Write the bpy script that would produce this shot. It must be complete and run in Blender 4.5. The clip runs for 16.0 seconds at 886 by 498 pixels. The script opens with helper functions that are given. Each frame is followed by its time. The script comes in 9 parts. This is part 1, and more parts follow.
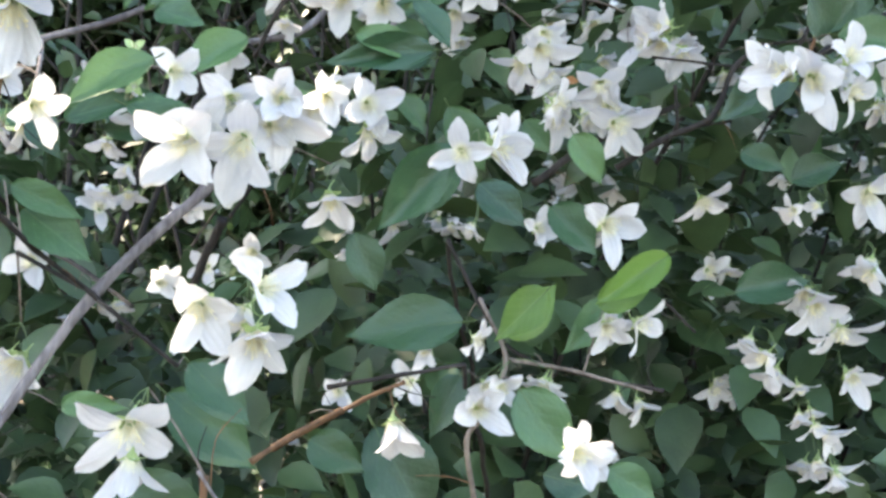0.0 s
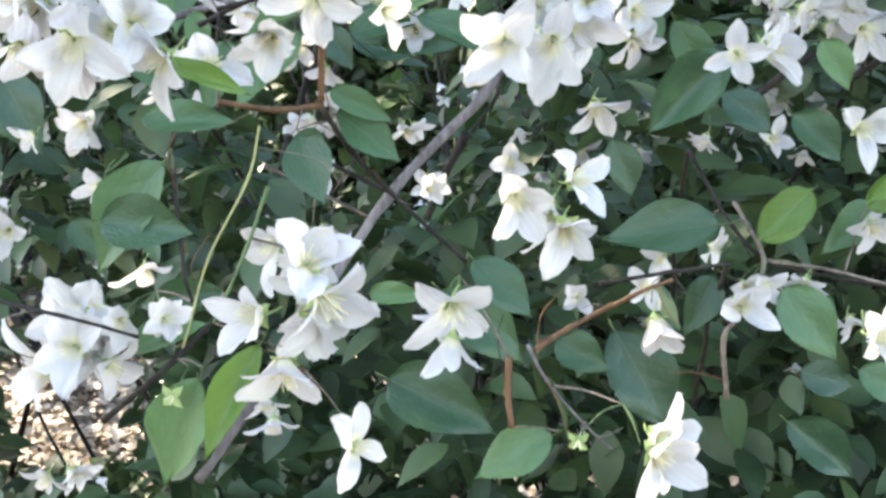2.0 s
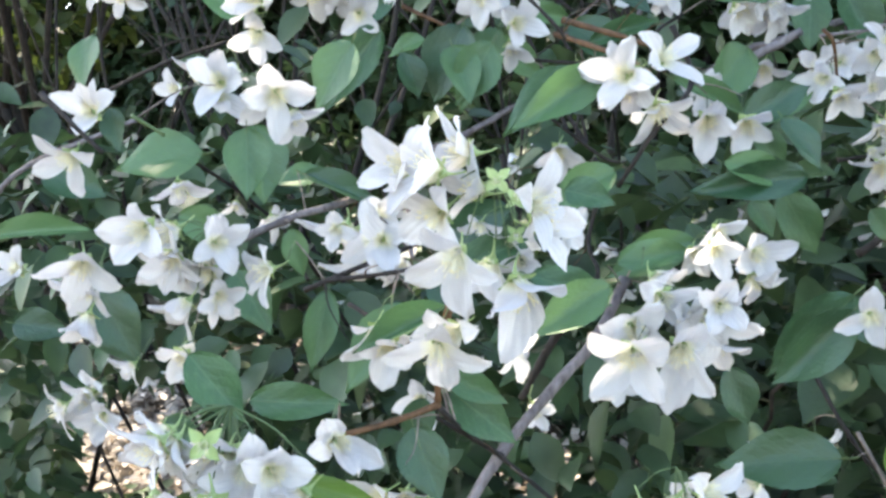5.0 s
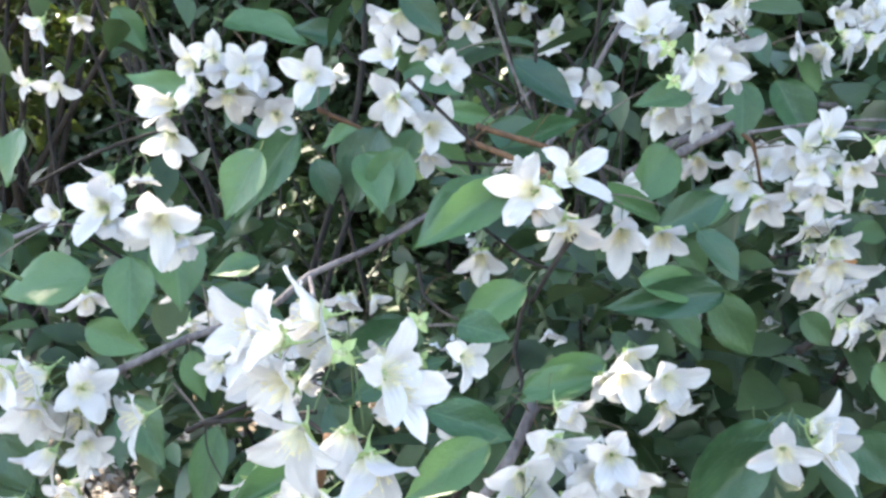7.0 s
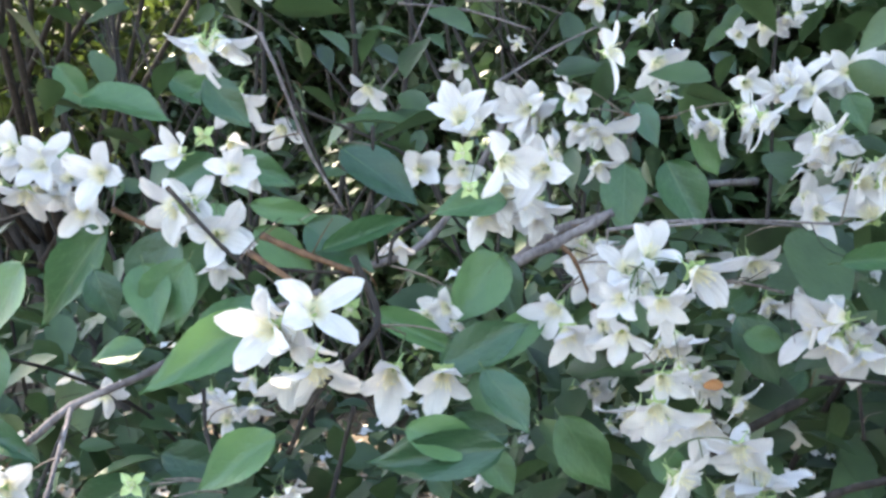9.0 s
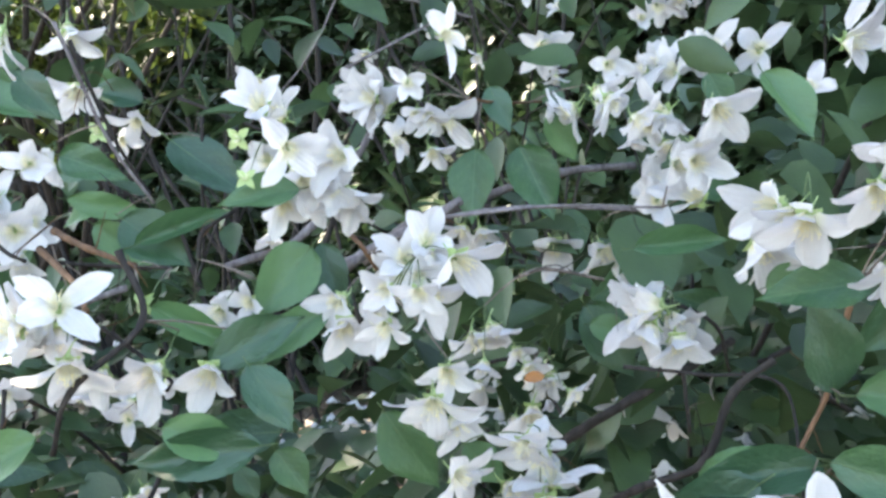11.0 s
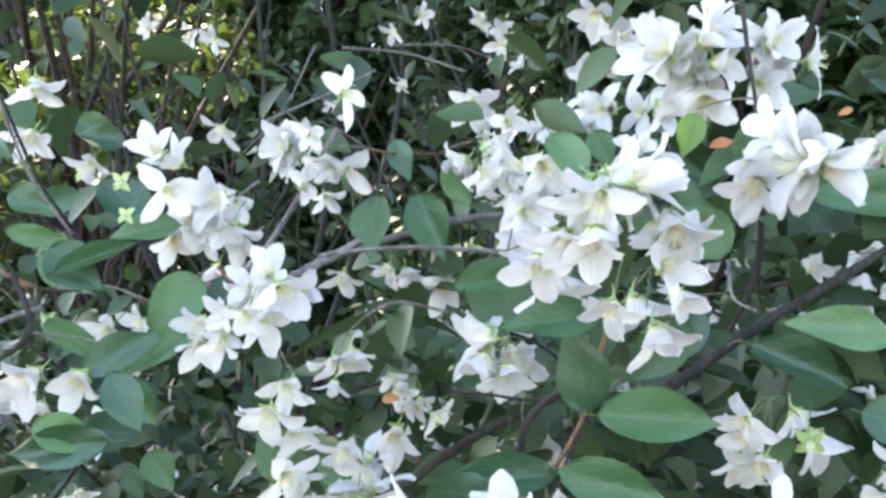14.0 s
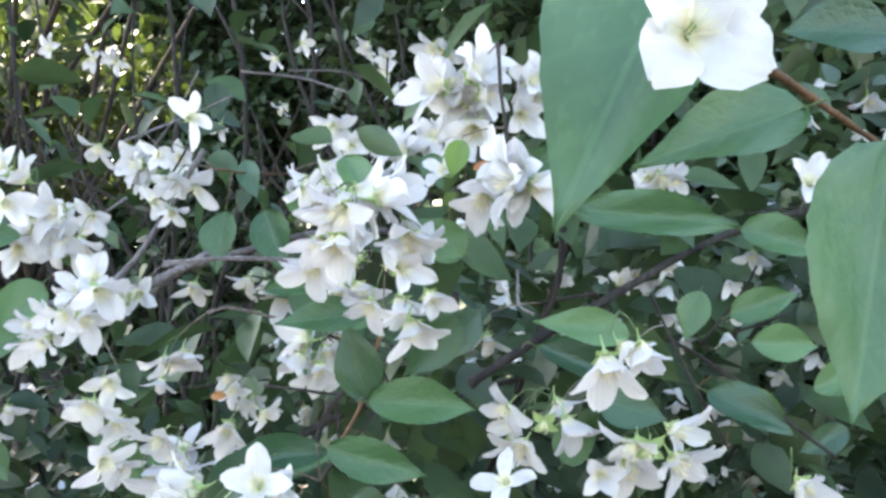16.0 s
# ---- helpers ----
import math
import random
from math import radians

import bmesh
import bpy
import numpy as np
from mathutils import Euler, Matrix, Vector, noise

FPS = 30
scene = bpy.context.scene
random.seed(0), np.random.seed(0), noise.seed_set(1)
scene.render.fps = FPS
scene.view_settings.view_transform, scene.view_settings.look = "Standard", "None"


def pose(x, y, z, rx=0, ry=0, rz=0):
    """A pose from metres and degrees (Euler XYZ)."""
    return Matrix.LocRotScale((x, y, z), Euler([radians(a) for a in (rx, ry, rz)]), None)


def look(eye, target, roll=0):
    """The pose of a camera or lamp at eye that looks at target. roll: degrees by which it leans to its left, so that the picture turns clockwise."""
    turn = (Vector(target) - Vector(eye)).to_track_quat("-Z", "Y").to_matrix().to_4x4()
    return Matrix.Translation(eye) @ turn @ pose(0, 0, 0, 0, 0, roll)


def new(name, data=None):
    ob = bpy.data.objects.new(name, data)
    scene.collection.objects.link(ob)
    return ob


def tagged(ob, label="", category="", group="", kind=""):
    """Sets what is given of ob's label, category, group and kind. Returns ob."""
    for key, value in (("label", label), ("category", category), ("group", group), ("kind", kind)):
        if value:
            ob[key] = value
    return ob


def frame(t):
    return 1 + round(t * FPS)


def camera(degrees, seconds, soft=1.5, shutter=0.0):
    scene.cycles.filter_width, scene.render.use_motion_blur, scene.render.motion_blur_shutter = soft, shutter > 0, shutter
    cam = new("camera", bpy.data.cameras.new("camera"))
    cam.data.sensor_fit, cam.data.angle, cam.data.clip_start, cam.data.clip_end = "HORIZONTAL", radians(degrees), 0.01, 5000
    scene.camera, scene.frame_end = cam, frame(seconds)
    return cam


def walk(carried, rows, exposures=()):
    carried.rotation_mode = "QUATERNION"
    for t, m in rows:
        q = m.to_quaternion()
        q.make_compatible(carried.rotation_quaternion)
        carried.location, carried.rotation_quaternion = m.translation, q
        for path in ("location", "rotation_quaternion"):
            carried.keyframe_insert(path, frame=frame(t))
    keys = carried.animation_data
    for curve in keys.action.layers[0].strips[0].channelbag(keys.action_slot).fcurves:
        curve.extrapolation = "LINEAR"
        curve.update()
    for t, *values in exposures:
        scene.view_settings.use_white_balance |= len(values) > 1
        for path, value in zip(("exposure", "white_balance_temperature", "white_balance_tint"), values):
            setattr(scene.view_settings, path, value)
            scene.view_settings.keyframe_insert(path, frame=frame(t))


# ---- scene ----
cam = camera(50.0, 16.0, 2.9)
PATH = [
    (0, (0.149, 0.052, 1.381), (-0.043, 2.042, 1.335), 2.6),
    (0.5, (0.114, 0.058, 1.367), (-0.121, 2.043, 1.288), 2.2),
    (1, (0.093, 0.054, 1.365), (-0.189, 2.031, 1.265), 2.3),
    (1.5, (0.07, 0.015, 1.343), (-0.293, 1.979, 1.235), 2.8),
    (2, (0.063, 0.006, 1.354), (-0.365, 1.952, 1.179), 1.9),
    (2.5, (0.028, 0.005, 1.366), (-0.428, 1.938, 1.131), 1.9),
    (3, (0.011, -0.001, 1.403), (-0.5, 1.908, 1.096), 2.3),
    (3.5, (0.018, -0.005, 1.439), (-0.506, 1.884, 1.043), 2.0),
    (4, (0.023, 0.005, 1.472), (-0.485, 1.903, 1.103), 1.5),
    (4.5, (0.018, 0.023, 1.495), (-0.507, 1.935, 1.229), 1.2),
    (4.7, (0.018, 0.027, 1.502), (-0.515, 1.94, 1.26), 1.1),
    (6.8, (0.047, 0.066, 1.551), (-0.467, 1.995, 1.428), 0.5),
    (7, (0.059, 0.074, 1.554), (-0.453, 2.004, 1.442), 0.4),
    (7.5, (0.106, 0.104, 1.566), (-0.416, 2.032, 1.469), 0.1),
    (8, (0.141, 0.142, 1.581), (-0.403, 2.064, 1.474), -0.6),
    (8.5, (0.169, 0.172, 1.598), (-0.425, 2.08, 1.518), 0.1),
    (9, (0.2, 0.209, 1.613), (-0.436, 2.104, 1.551), 0.2),
    (9.5, (0.223, 0.243, 1.61), (-0.395, 2.144, 1.535), -0.0),
    (10, (0.255, 0.26, 1.609), (-0.363, 2.161, 1.528), -0.3),
    (10.2, (0.268, 0.262, 1.611), (-0.362, 2.159, 1.53), -0.5),
    (12.3, (0.375, 0.283, 1.606), (-0.337, 2.151, 1.571), -0.3),
    (12.5, (0.38, 0.277, 1.606), (-0.334, 2.145, 1.587), -0.0),
    (13, (0.411, 0.265, 1.609), (-0.332, 2.122, 1.601), -0.2),
    (13.5, (0.444, 0.257, 1.608), (-0.33, 2.102, 1.619), 0.4),
    (14, (0.469, 0.247, 1.605), (-0.323, 2.084, 1.625), 0.7),
    (14.5, (0.501, 0.246, 1.602), (-0.299, 2.079, 1.628), 0.3),
    (15, (0.527, 0.244, 1.598), (-0.248, 2.087, 1.641), 0.7),
    (15.5, (0.561, 0.236, 1.602), (-0.178, 2.094, 1.649), 0.8),
    (16, (0.578, 0.213, 1.596), (-0.092, 2.095, 1.667), 1.0),
]
walk(cam, [(t, look(eye, aim, roll)) for t, eye, aim, roll in PATH], [(0, 3.29, 7600, 13.0), (2.5, 3.26, 7550, 13.0), (4.5, 3.08, 7350, 13.0), (7, 3.22, 7150, 13.0), (9, 3.27, 7300, 13.2), (12.5, 3.38, 7350, 13.3), (14.5, 3.52, 7350, 13.3), (16, 3.4, 7400, 13.4)])

# ---- world and light ----
world = bpy.data.worlds.new("open_shade")
scene.world = world
world.use_nodes = True
sky = world.node_tree.nodes.new("ShaderNodeTexSky")
sky.sky_type, sky.sun_disc = "NISHITA", False
sky.sun_elevation, sky.sun_rotation = radians(48), radians(-72.6)
world.node_tree.links.new(sky.outputs[0], world.node_tree.nodes["Background"].inputs[0])
world.node_tree.nodes["Background"].inputs[1].default_value = 0.15
sun = new("sun", bpy.data.lights.new("sun", "SUN"))
sun.data.energy, sun.data.angle, sun.data.color = 2.6, radians(0.5), (1.0, 0.93, 0.82)
SUN = Vector((-0.640, 0.200, 0.742)).normalized()
sun.matrix_world = look(SUN * 20, (0, 0, 0))


# ---- materials ----
def material(name):
    m = bpy.data.materials.new(name)
    m.use_nodes = True
    m.node_tree.nodes.clear()
    return m, m.node_tree.nodes, m.node_tree.links


def ramp(nodes, stops):
    r = nodes.new("ShaderNodeValToRGB")
    while len(r.color_ramp.elements) < len(stops):
        r.color_ramp.elements.new(0.5)
    for e, (at, colour) in zip(r.color_ramp.elements, stops):
        e.position, e.color = at, (*colour, 1)
    return r


def thin_material(name, dark, light, rough, through_light, grain, bump, island=False, spots=None, veins=None, throat=None):
    """A leaf or petal: gloss over a body that lets some light through, its tone varying from piece to piece and by grain."""
    m, n, l = material(name)
    out, mix, body, glow = (n.new("ShaderNode" + k) for k in ("OutputMaterial", "MixShader", "BsdfPrincipled", "BsdfTranslucent"))
    co, noise_a, noise_b, mixer = n.new("ShaderNodeTexCoord"), n.new("ShaderNodeTexNoise"), n.new("ShaderNodeTexNoise"), n.new("ShaderNodeMath")
    noise_a.inputs["Scale"].default_value, noise_b.inputs["Scale"].default_value = grain, grain * 7
    noise_b.inputs["Detail"].default_value = 4
    l.new(co.outputs["Object"], noise_a.inputs["Vector"])
    l.new(co.outputs["Object"], noise_b.inputs["Vector"])
    who = n.new("ShaderNodeNewGeometry" if island else "ShaderNodeObjectInfo")
    mixer.operation, mixer.inputs[1].default_value = "MULTIPLY_ADD", 0.55
    l.new(who.outputs["Random Per Island" if island else "Random"], mixer.inputs[0])
    half = n.new("ShaderNodeMath")
    half.operation, half.inputs[1].default_value = "MULTIPLY", 0.5
    l.new(noise_a.outputs[0], half.inputs[0])
    l.new(half.outputs[0], mixer.inputs[2])
    tone = ramp(n, [(0.15, dark), (0.9, light)])
    l.new(mixer.outputs[0], tone.inputs[0])
    colour = tone.outputs[0]
    if spots:
        speck = ramp(n, [(0.55, (0, 0, 0)), (0.8, (1, 1, 1))])
        l.new(noise_b.outputs[0], speck.inputs[0])
        stain = n.new("ShaderNodeMixRGB")
        stain.inputs[2].default_value = (*spots, 1)
        l.new(speck.outputs[0], stain.inputs[0])
        l.new(colour, stain.inputs[1])
        colour = stain.outputs[0]
    height = noise_b.outputs[0]

    def sum_of(operation, a, b, c=None):
        q = n.new("ShaderNodeMath")
        q.operation = operation
        for slot, value in enumerate((a, b, c)):
            if isinstance(value, (int, float)):
                q.inputs[slot].default_value = value
            elif value is not None:
                l.new(value, q.inputs[slot])
        return q.outputs[0]

    if veins or throat:
        apart = n.new("ShaderNodeSeparateXYZ")
        l.new(co.outputs["Object"], apart.inputs[0])
    if veins:
        side = sum_of("ABSOLUTE", apart.outputs[0], 0)
        bow = sum_of("MULTIPLY_ADD", side, -0.75, apart.outputs[1])
        bow = sum_of("MULTIPLY_ADD", noise_a.outputs[0], 0.05, bow)
        line = sum_of("POWER", sum_of("ABSOLUTE", sum_of("COSINE", sum_of("MULTIPLY", bow, 20.0), 0), 0), 14.0)
        rib = sum_of("LESS_THAN", side, 0.016)
        net = sum_of("MAXIMUM", sum_of("MULTIPLY", line, 0.12), sum_of("MULTIPLY", rib, 0.45))
        pale = n.new("ShaderNodeMixRGB")
        pale.inputs[2].default_value = (*veins, 1)
        l.new(net, pale.inputs[0])
        l.new(colour, pale.inputs[1])
        colour = pale.outputs[0]
        height = sum_of("MULTIPLY_ADD", net, -0.9, height)
    if throat:
        depth = n.new("ShaderNodeMapRange")
        depth.inputs[1].default_value, depth.inputs[2].default_value = 0.10, 0.42
        depth.inputs[3].default_value, depth.inputs[4].default_value = 0.75, 0.0
        span = n.new("ShaderNodeVectorMath")
        span.operation = "LENGTH"
        l.new(co.outputs["Object"], span.inputs[0])
        l.new(span.outputs["Value"], depth.inputs[0])
        cream = n.new("ShaderNodeMixRGB")
        cream.inputs[2].default_value = (*throat, 1)
        l.new(depth.outputs[0], cream.inputs[0])
        l.new(colour, cream.inputs[1])
        colour = cream.outputs[0]
        furrow = sum_of("SINE", sum_of("MULTIPLY", apart.outputs[1], 55.0), 0)
        height = sum_of("MULTIPLY_ADD", furrow, 0.35, height)
    rise = n.new("ShaderNodeBump")
    rise.inputs["Strength"].default_value, rise.inputs["Distance"].default_value = bump, 0.002
    l.new(height, rise.inputs["Height"])
    for b in (body, glow):
        l.new(rise.outputs[0], b.inputs["Normal"])
    l.new(colour, body.inputs["Base Color"])
    l.new(colour, glow.inputs["Color"])
    body.inputs["Roughness"].default_value = rough
    body.inputs["Specular IOR Level"].default_value = 0.5
    mix.inputs[0].default_value = through_light
    l.new(body.outputs[0], mix.inputs[1])
    l.new(glow.outputs[0], mix.inputs[2])
    l.new(mix.outputs[0], out.inputs[0])
    return m


def rough_material(name, dark, light, rough, grain, bump=0.4, stretch=1.0):
    m, n, l = material(name)
    out, body, co, fine, wide = (n.new("ShaderNode" + k) for k in ("OutputMaterial", "BsdfPrincipled", "TexCoord", "TexNoise", "TexNoise"))
    place = n.new("ShaderNodeMapping")
    place.inputs["Scale"].default_value = (1, 1, stretch)
    l.new(co.outputs["Object"], place.inputs["Vector"])
    fine.inputs["Scale"].default_value, wide.inputs["Scale"].default_value = grain, grain * 0.13
    fine.inputs["Detail"].default_value = 6
    both = n.new("ShaderNodeMath")
    both.operation = "MULTIPLY"
    for k in (fine, wide):
        l.new(place.outputs[0], k.inputs["Vector"])
    l.new(fine.outputs[0], both.inputs[0])
    l.new(wide.outputs[0], both.inputs[1])
    body.inputs["Specular IOR Level"].default_value = 0.2
    tone = ramp(n, [(0.12, dark), (0.42, light)])
    l.new(both.outputs[0], tone.inputs[0])
    l.new(tone.outputs[0], body.inputs["Base Color"])
    body.inputs["Roughness"].default_value = rough
    rise = n.new("ShaderNodeBump")
    rise.inputs["Strength"].default_value, rise.inputs["Distance"].default_value = bump, 0.003
    l.new(fine.outputs[0], rise.inputs["Height"])
    l.new(rise.outputs[0], body.inputs["Normal"])
    l.new(body.outputs[0], out.inputs[0])
    return m


PETAL = thin_material("petal_white", (0.52, 0.515, 0.51), (0.66, 0.645, 0.625), 0.5, 0.45, 4, 0.2, throat=(0.86, 0.82, 0.52))
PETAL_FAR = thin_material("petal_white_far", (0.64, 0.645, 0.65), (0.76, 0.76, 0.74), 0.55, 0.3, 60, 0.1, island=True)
LEAF = thin_material("leaf_green", (0.020, 0.068, 0.027), (0.098, 0.192, 0.074), 0.44, 0.3, 1.9, 0.35, spots=(0.068, 0.142, 0.060), veins=(0.082, 0.165, 0.070))
# Bright leaf copy: backlight on single leaves is put into its colour.
LEAF_YOUNG = thin_material("leaf_yellow_green", (0.085, 0.17, 0.035), (0.15, 0.26, 0.06), 0.38, 0.5, 3, 0.3, veins=(0.16, 0.26, 0.08))
# Dark leaf copy: the shrub's inner shade is put into its colour.
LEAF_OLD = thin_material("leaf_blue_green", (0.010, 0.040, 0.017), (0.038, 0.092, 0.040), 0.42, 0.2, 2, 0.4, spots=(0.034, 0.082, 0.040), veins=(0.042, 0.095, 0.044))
# Shaded copy of the leaf: the darkness of depth is put into its green.
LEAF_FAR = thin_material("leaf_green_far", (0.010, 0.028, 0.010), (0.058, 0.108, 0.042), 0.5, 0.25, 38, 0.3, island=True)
# Lit copy of the bush leaves: the sun's yellow is put into the colour.
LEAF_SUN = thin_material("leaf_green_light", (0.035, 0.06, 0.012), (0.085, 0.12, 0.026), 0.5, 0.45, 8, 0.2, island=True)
SEPAL = thin_material("sepal_green", (0.24, 0.35, 0.13), (0.40, 0.50, 0.22), 0.5, 0.3, 80, 0.2)
ANTHER = rough_material("anther_yellow", (0.78, 0.68, 0.36), (0.85, 0.78, 0.50), 0.7, 900)
FILAMENT = rough_material("filament_cream", (0.80, 0.76, 0.55), (0.86, 0.84, 0.66), 0.6, 600)
BARK = {
    "grey": rough_material("bark_grey", (0.07, 0.06, 0.06), (0.22, 0.195, 0.19), 0.85, 260, 0.8, 0.2),
    "dark": rough_material("bark_dark", (0.010, 0.009, 0.008), (0.042, 0.036, 0.032), 0.85, 260, 0.8, 0.2),
    "orange": rough_material("bark_orange_brown", (0.045, 0.025, 0.014), (0.165, 0.088, 0.045), 0.7, 220, 0.5, 0.2),
    "twig": rough_material("twig_dry", (0.07, 0.055, 0.045), (0.24, 0.20, 0.17), 0.9, 300, 0.6, 0.2),
    "green": rough_material("shoot_green", (0.05, 0.08, 0.035), (0.11, 0.16, 0.065), 0.6, 200, 0.2),
    "yellow": rough_material("shoot_yellow", (0.16, 0.16, 0.06), (0.30, 0.28, 0.12), 0.7, 200, 0.2),
}
SOIL = rough_material("soil_litter", (0.045, 0.036, 0.025), (0.19, 0.155, 0.115), 0.95, 14, 0.9)
DRY = thin_material("dry_petal", (0.30, 0.12, 0.05), (0.45, 0.22, 0.09), 0.8, 0.2, 90, 0.4)


# ---- building helpers ----
def mesh_of(name, bm, *mats, smooth=True):
    me = bpy.data.meshes.new(name)
    bm.to_mesh(me)
    bm.free()
    for m in mats:
        me.materials.append(m)
    if smooth:
        for p in me.polygons:
            p.use_smooth = True
    return me


def child(name, me, parent, m=None, label=""):
    ob = new(name, me)
    ob.parent = parent
    if m is not None:
        ob.matrix_basis = m
    return tagged(ob, label)


def grid(bm, rows, mat=0):
    """A sheet through rows of points."""
    vs = [[bm.verts.new(p) for p in row] for row in rows]
    for a, b in zip(vs, vs[1:]):
        for i in range(len(a) - 1):
            f = bm.faces.new((a[i], a[i + 1], b[i + 1], b[i]))
            f.material_index = mat
    return vs


def tube(bm, points, radii, sides=6, mat=0, capped=True):
    """A tube along points, smoothed between them."""
    pts = [Vector(p) for p in points]
    last = None
    rings = []
    for i, p in enumerate(pts):
        way = (pts[min(i + 1, len(pts) - 1)] - pts[max(i - 1, 0)]).normalized()
        side = way.orthogonal() if last is None else last - way * last.dot(way)
        side.normalize()
        last = side
        up = way.cross(side)
        r = radii[i]
        rings.append([bm.verts.new(p + r * (math.cos(a) * side + math.sin(a) * up)) for a in (2 * math.pi * k / sides for k in range(sides))])
    for a, b in zip(rings, rings[1:]):
        for k in range(sides):
            bm.faces.new((a[k], a[(k + 1) % sides], b[(k + 1) % sides], b[k])).material_index = mat
    if capped:
        bm.faces.new(rings[0][::-1]).material_index = mat
        bm.faces.new(rings[-1]).material_index = mat


def smooth_line(points, steps=6):
    """Catmull-Rom through the points."""
    p = [Vector(q) for q in points]
    p = [2 * p[0] - p[1]] + p + [2 * p[-1] - p[-2]]
    line = []
    for i in range(1, len(p) - 2):
        for k in range(steps):
            t = k / steps
            line.append(0.5 * (2 * p[i] + t * (p[i + 1] - p[i - 1]) + t * t * (2 * p[i - 1] - 5 * p[i] + 4 * p[i + 1] - p[i + 2])
                               + t ** 3 * (3 * p[i] - p[i - 1] - 3 * p[i + 1] + p[i + 2])))
    return line + [p[-2]]


def turn_to(z, roll=0.0):
    """A turn whose z axis is the given way, rolled about it."""
    return Vector(z).to_track_quat("Z", "Y").to_matrix().to_4x4() @ Matrix.Rotation(roll, 4, "Z")


def facing(z):
    """A turn whose z axis is the given way and whose x axis lies level."""
    x = (Vector((0, 0, 1)) if abs(z.z) < 0.98 else Vector((1, 0, 0))).cross(z).normalized()
    return Matrix((x, z.cross(x), z)).transposed().to_4x4()


# ---- petals, stamens and leaves, one unit long ----
def petal_rows(opened, rnd, across=7, along=13):
    """An obovate pointed petal along +x from the flower's axis z, curling outwards as far as the flower is open, its edge wavy and a little frayed."""
    widths = (0.11, 0.185, 0.25, 0.282, 0.268, 0.205, 0.045)
    end, cup, wave, bend = radians(30 + 68 * opened), rnd.uniform(0.14, 0.32), rnd.uniform(0.015, 0.06), rnd.uniform(-0.12, 0.12)
    start = radians(8 + 30 * opened)
    x, z, rows = 0.05, 0.0, []
    tip, phase, broad = rnd.uniform(-0.25, 0.4), rnd.uniform(0, 6), rnd.uniform(0.9, 1.1)
    for i in range(along):
        u = i / (along - 1)
        angle = start + (end - start) * u ** 0.8 + tip * max(0.0, u - 0.6)
        if i:
            x, z = x + math.sin(angle) / (along - 1), z + math.cos(angle) / (along - 1)
        k = min(5, int(u * 6))
        f = u * 6 - k
        f = f * f * (3 - 2 * f) * 0.4 + f * 0.6
        w = broad * (widths[k] + (widths[k + 1] - widths[k]) * f)
        row = []
        for j in range(across):
            v = 2 * j / (across - 1) - 1
            lift = cup * w * v * v + wave * math.sin(6 * u + 3 * v + phase) + 0.012 * math.sin(11 * v) * u
            fray = (rnd.uniform(-0.02, 0.02) + 0.014 * math.sin(17 * u + phase)) * u if abs(v) > 0.9 or i == along - 1 else 0.0
            row.append((x - lift * math.cos(angle) + fray, v * w + bend * u * u + 0.6 * fray, z + lift * math.sin(angle)))
        rows.append(row)
    return rows


shapes = random.Random(7)
PETALS = {}
for level in range(5):
    for kind in range(6):
        bm = bmesh.new()
        grid(bm, petal_rows((0.15, 0.4, 0.6, 0.8, 1.0)[level], shapes))
        PETALS[level, kind] = mesh_of("petal", bm, PETAL)

STAMENS = []
for kind in range(3):
    bm = bmesh.new()
    for k in range(24):
        a, lean, long = shapes.uniform(0, 6.283), shapes.uniform(0.04, 0.5), shapes.uniform(0.3, 0.48)
        root = Vector((0.05 * math.cos(a), 0.05 * math.sin(a), 0.02))
        top = root + long * Vector((math.sin(lean) * math.cos(a), math.sin(lean) * math.sin(a), math.cos(lean)))
        tube(bm, (root, root.lerp(top, 0.5) + Vector((0, 0, 0.01)), top), (0.009, 0.007, 0.006), 3, 1, False)
        tube(bm, (top - Vector((0, 0, 0.022)), top, top + Vector((0, 0, 0.022))), (0.005, 0.014, 0.006), 4, 0)
    STAMENS.append(mesh_of("stamen_tuft", bm, ANTHER, FILAMENT))

CALYXES = []
for kind in range(3):
    bm = bmesh.new()
    bend = shapes.uniform(-0.18, 0.18)
    tube(bm, [(1.6 * bend * k * k / 16, 0.12 * k * k / 16, -0.03 - 0.32 * k / 4) for k in range(5)][::-1], (0.014, 0.015, 0.02, 0.036, 0.085), 6, 0)
    tube(bm, [(0, 0, -0.04), (0, 0, 0.05)], (0.10, 0.115), 8, 0)
    for k in range(4):
        a = math.pi / 4 + k * math.pi / 2
        rows = []
        for i in range(4):
            u, w = i / 3, (0.09, 0.10, 0.06, 0.006)[i]
            r, z = 0.09 + 0.21 * u, 0.03 + 0.16 * u - 0.12 * u * u
            rows.append([(r * math.cos(a) - v * w * math.sin(a), r * math.sin(a) + v * w * math.cos(a), z - 0.02 * v * v) for v in (-1, 0, 1)])
        grid(bm, rows)
    CALYXES.append(mesh_of("calyx", bm, SEPAL))


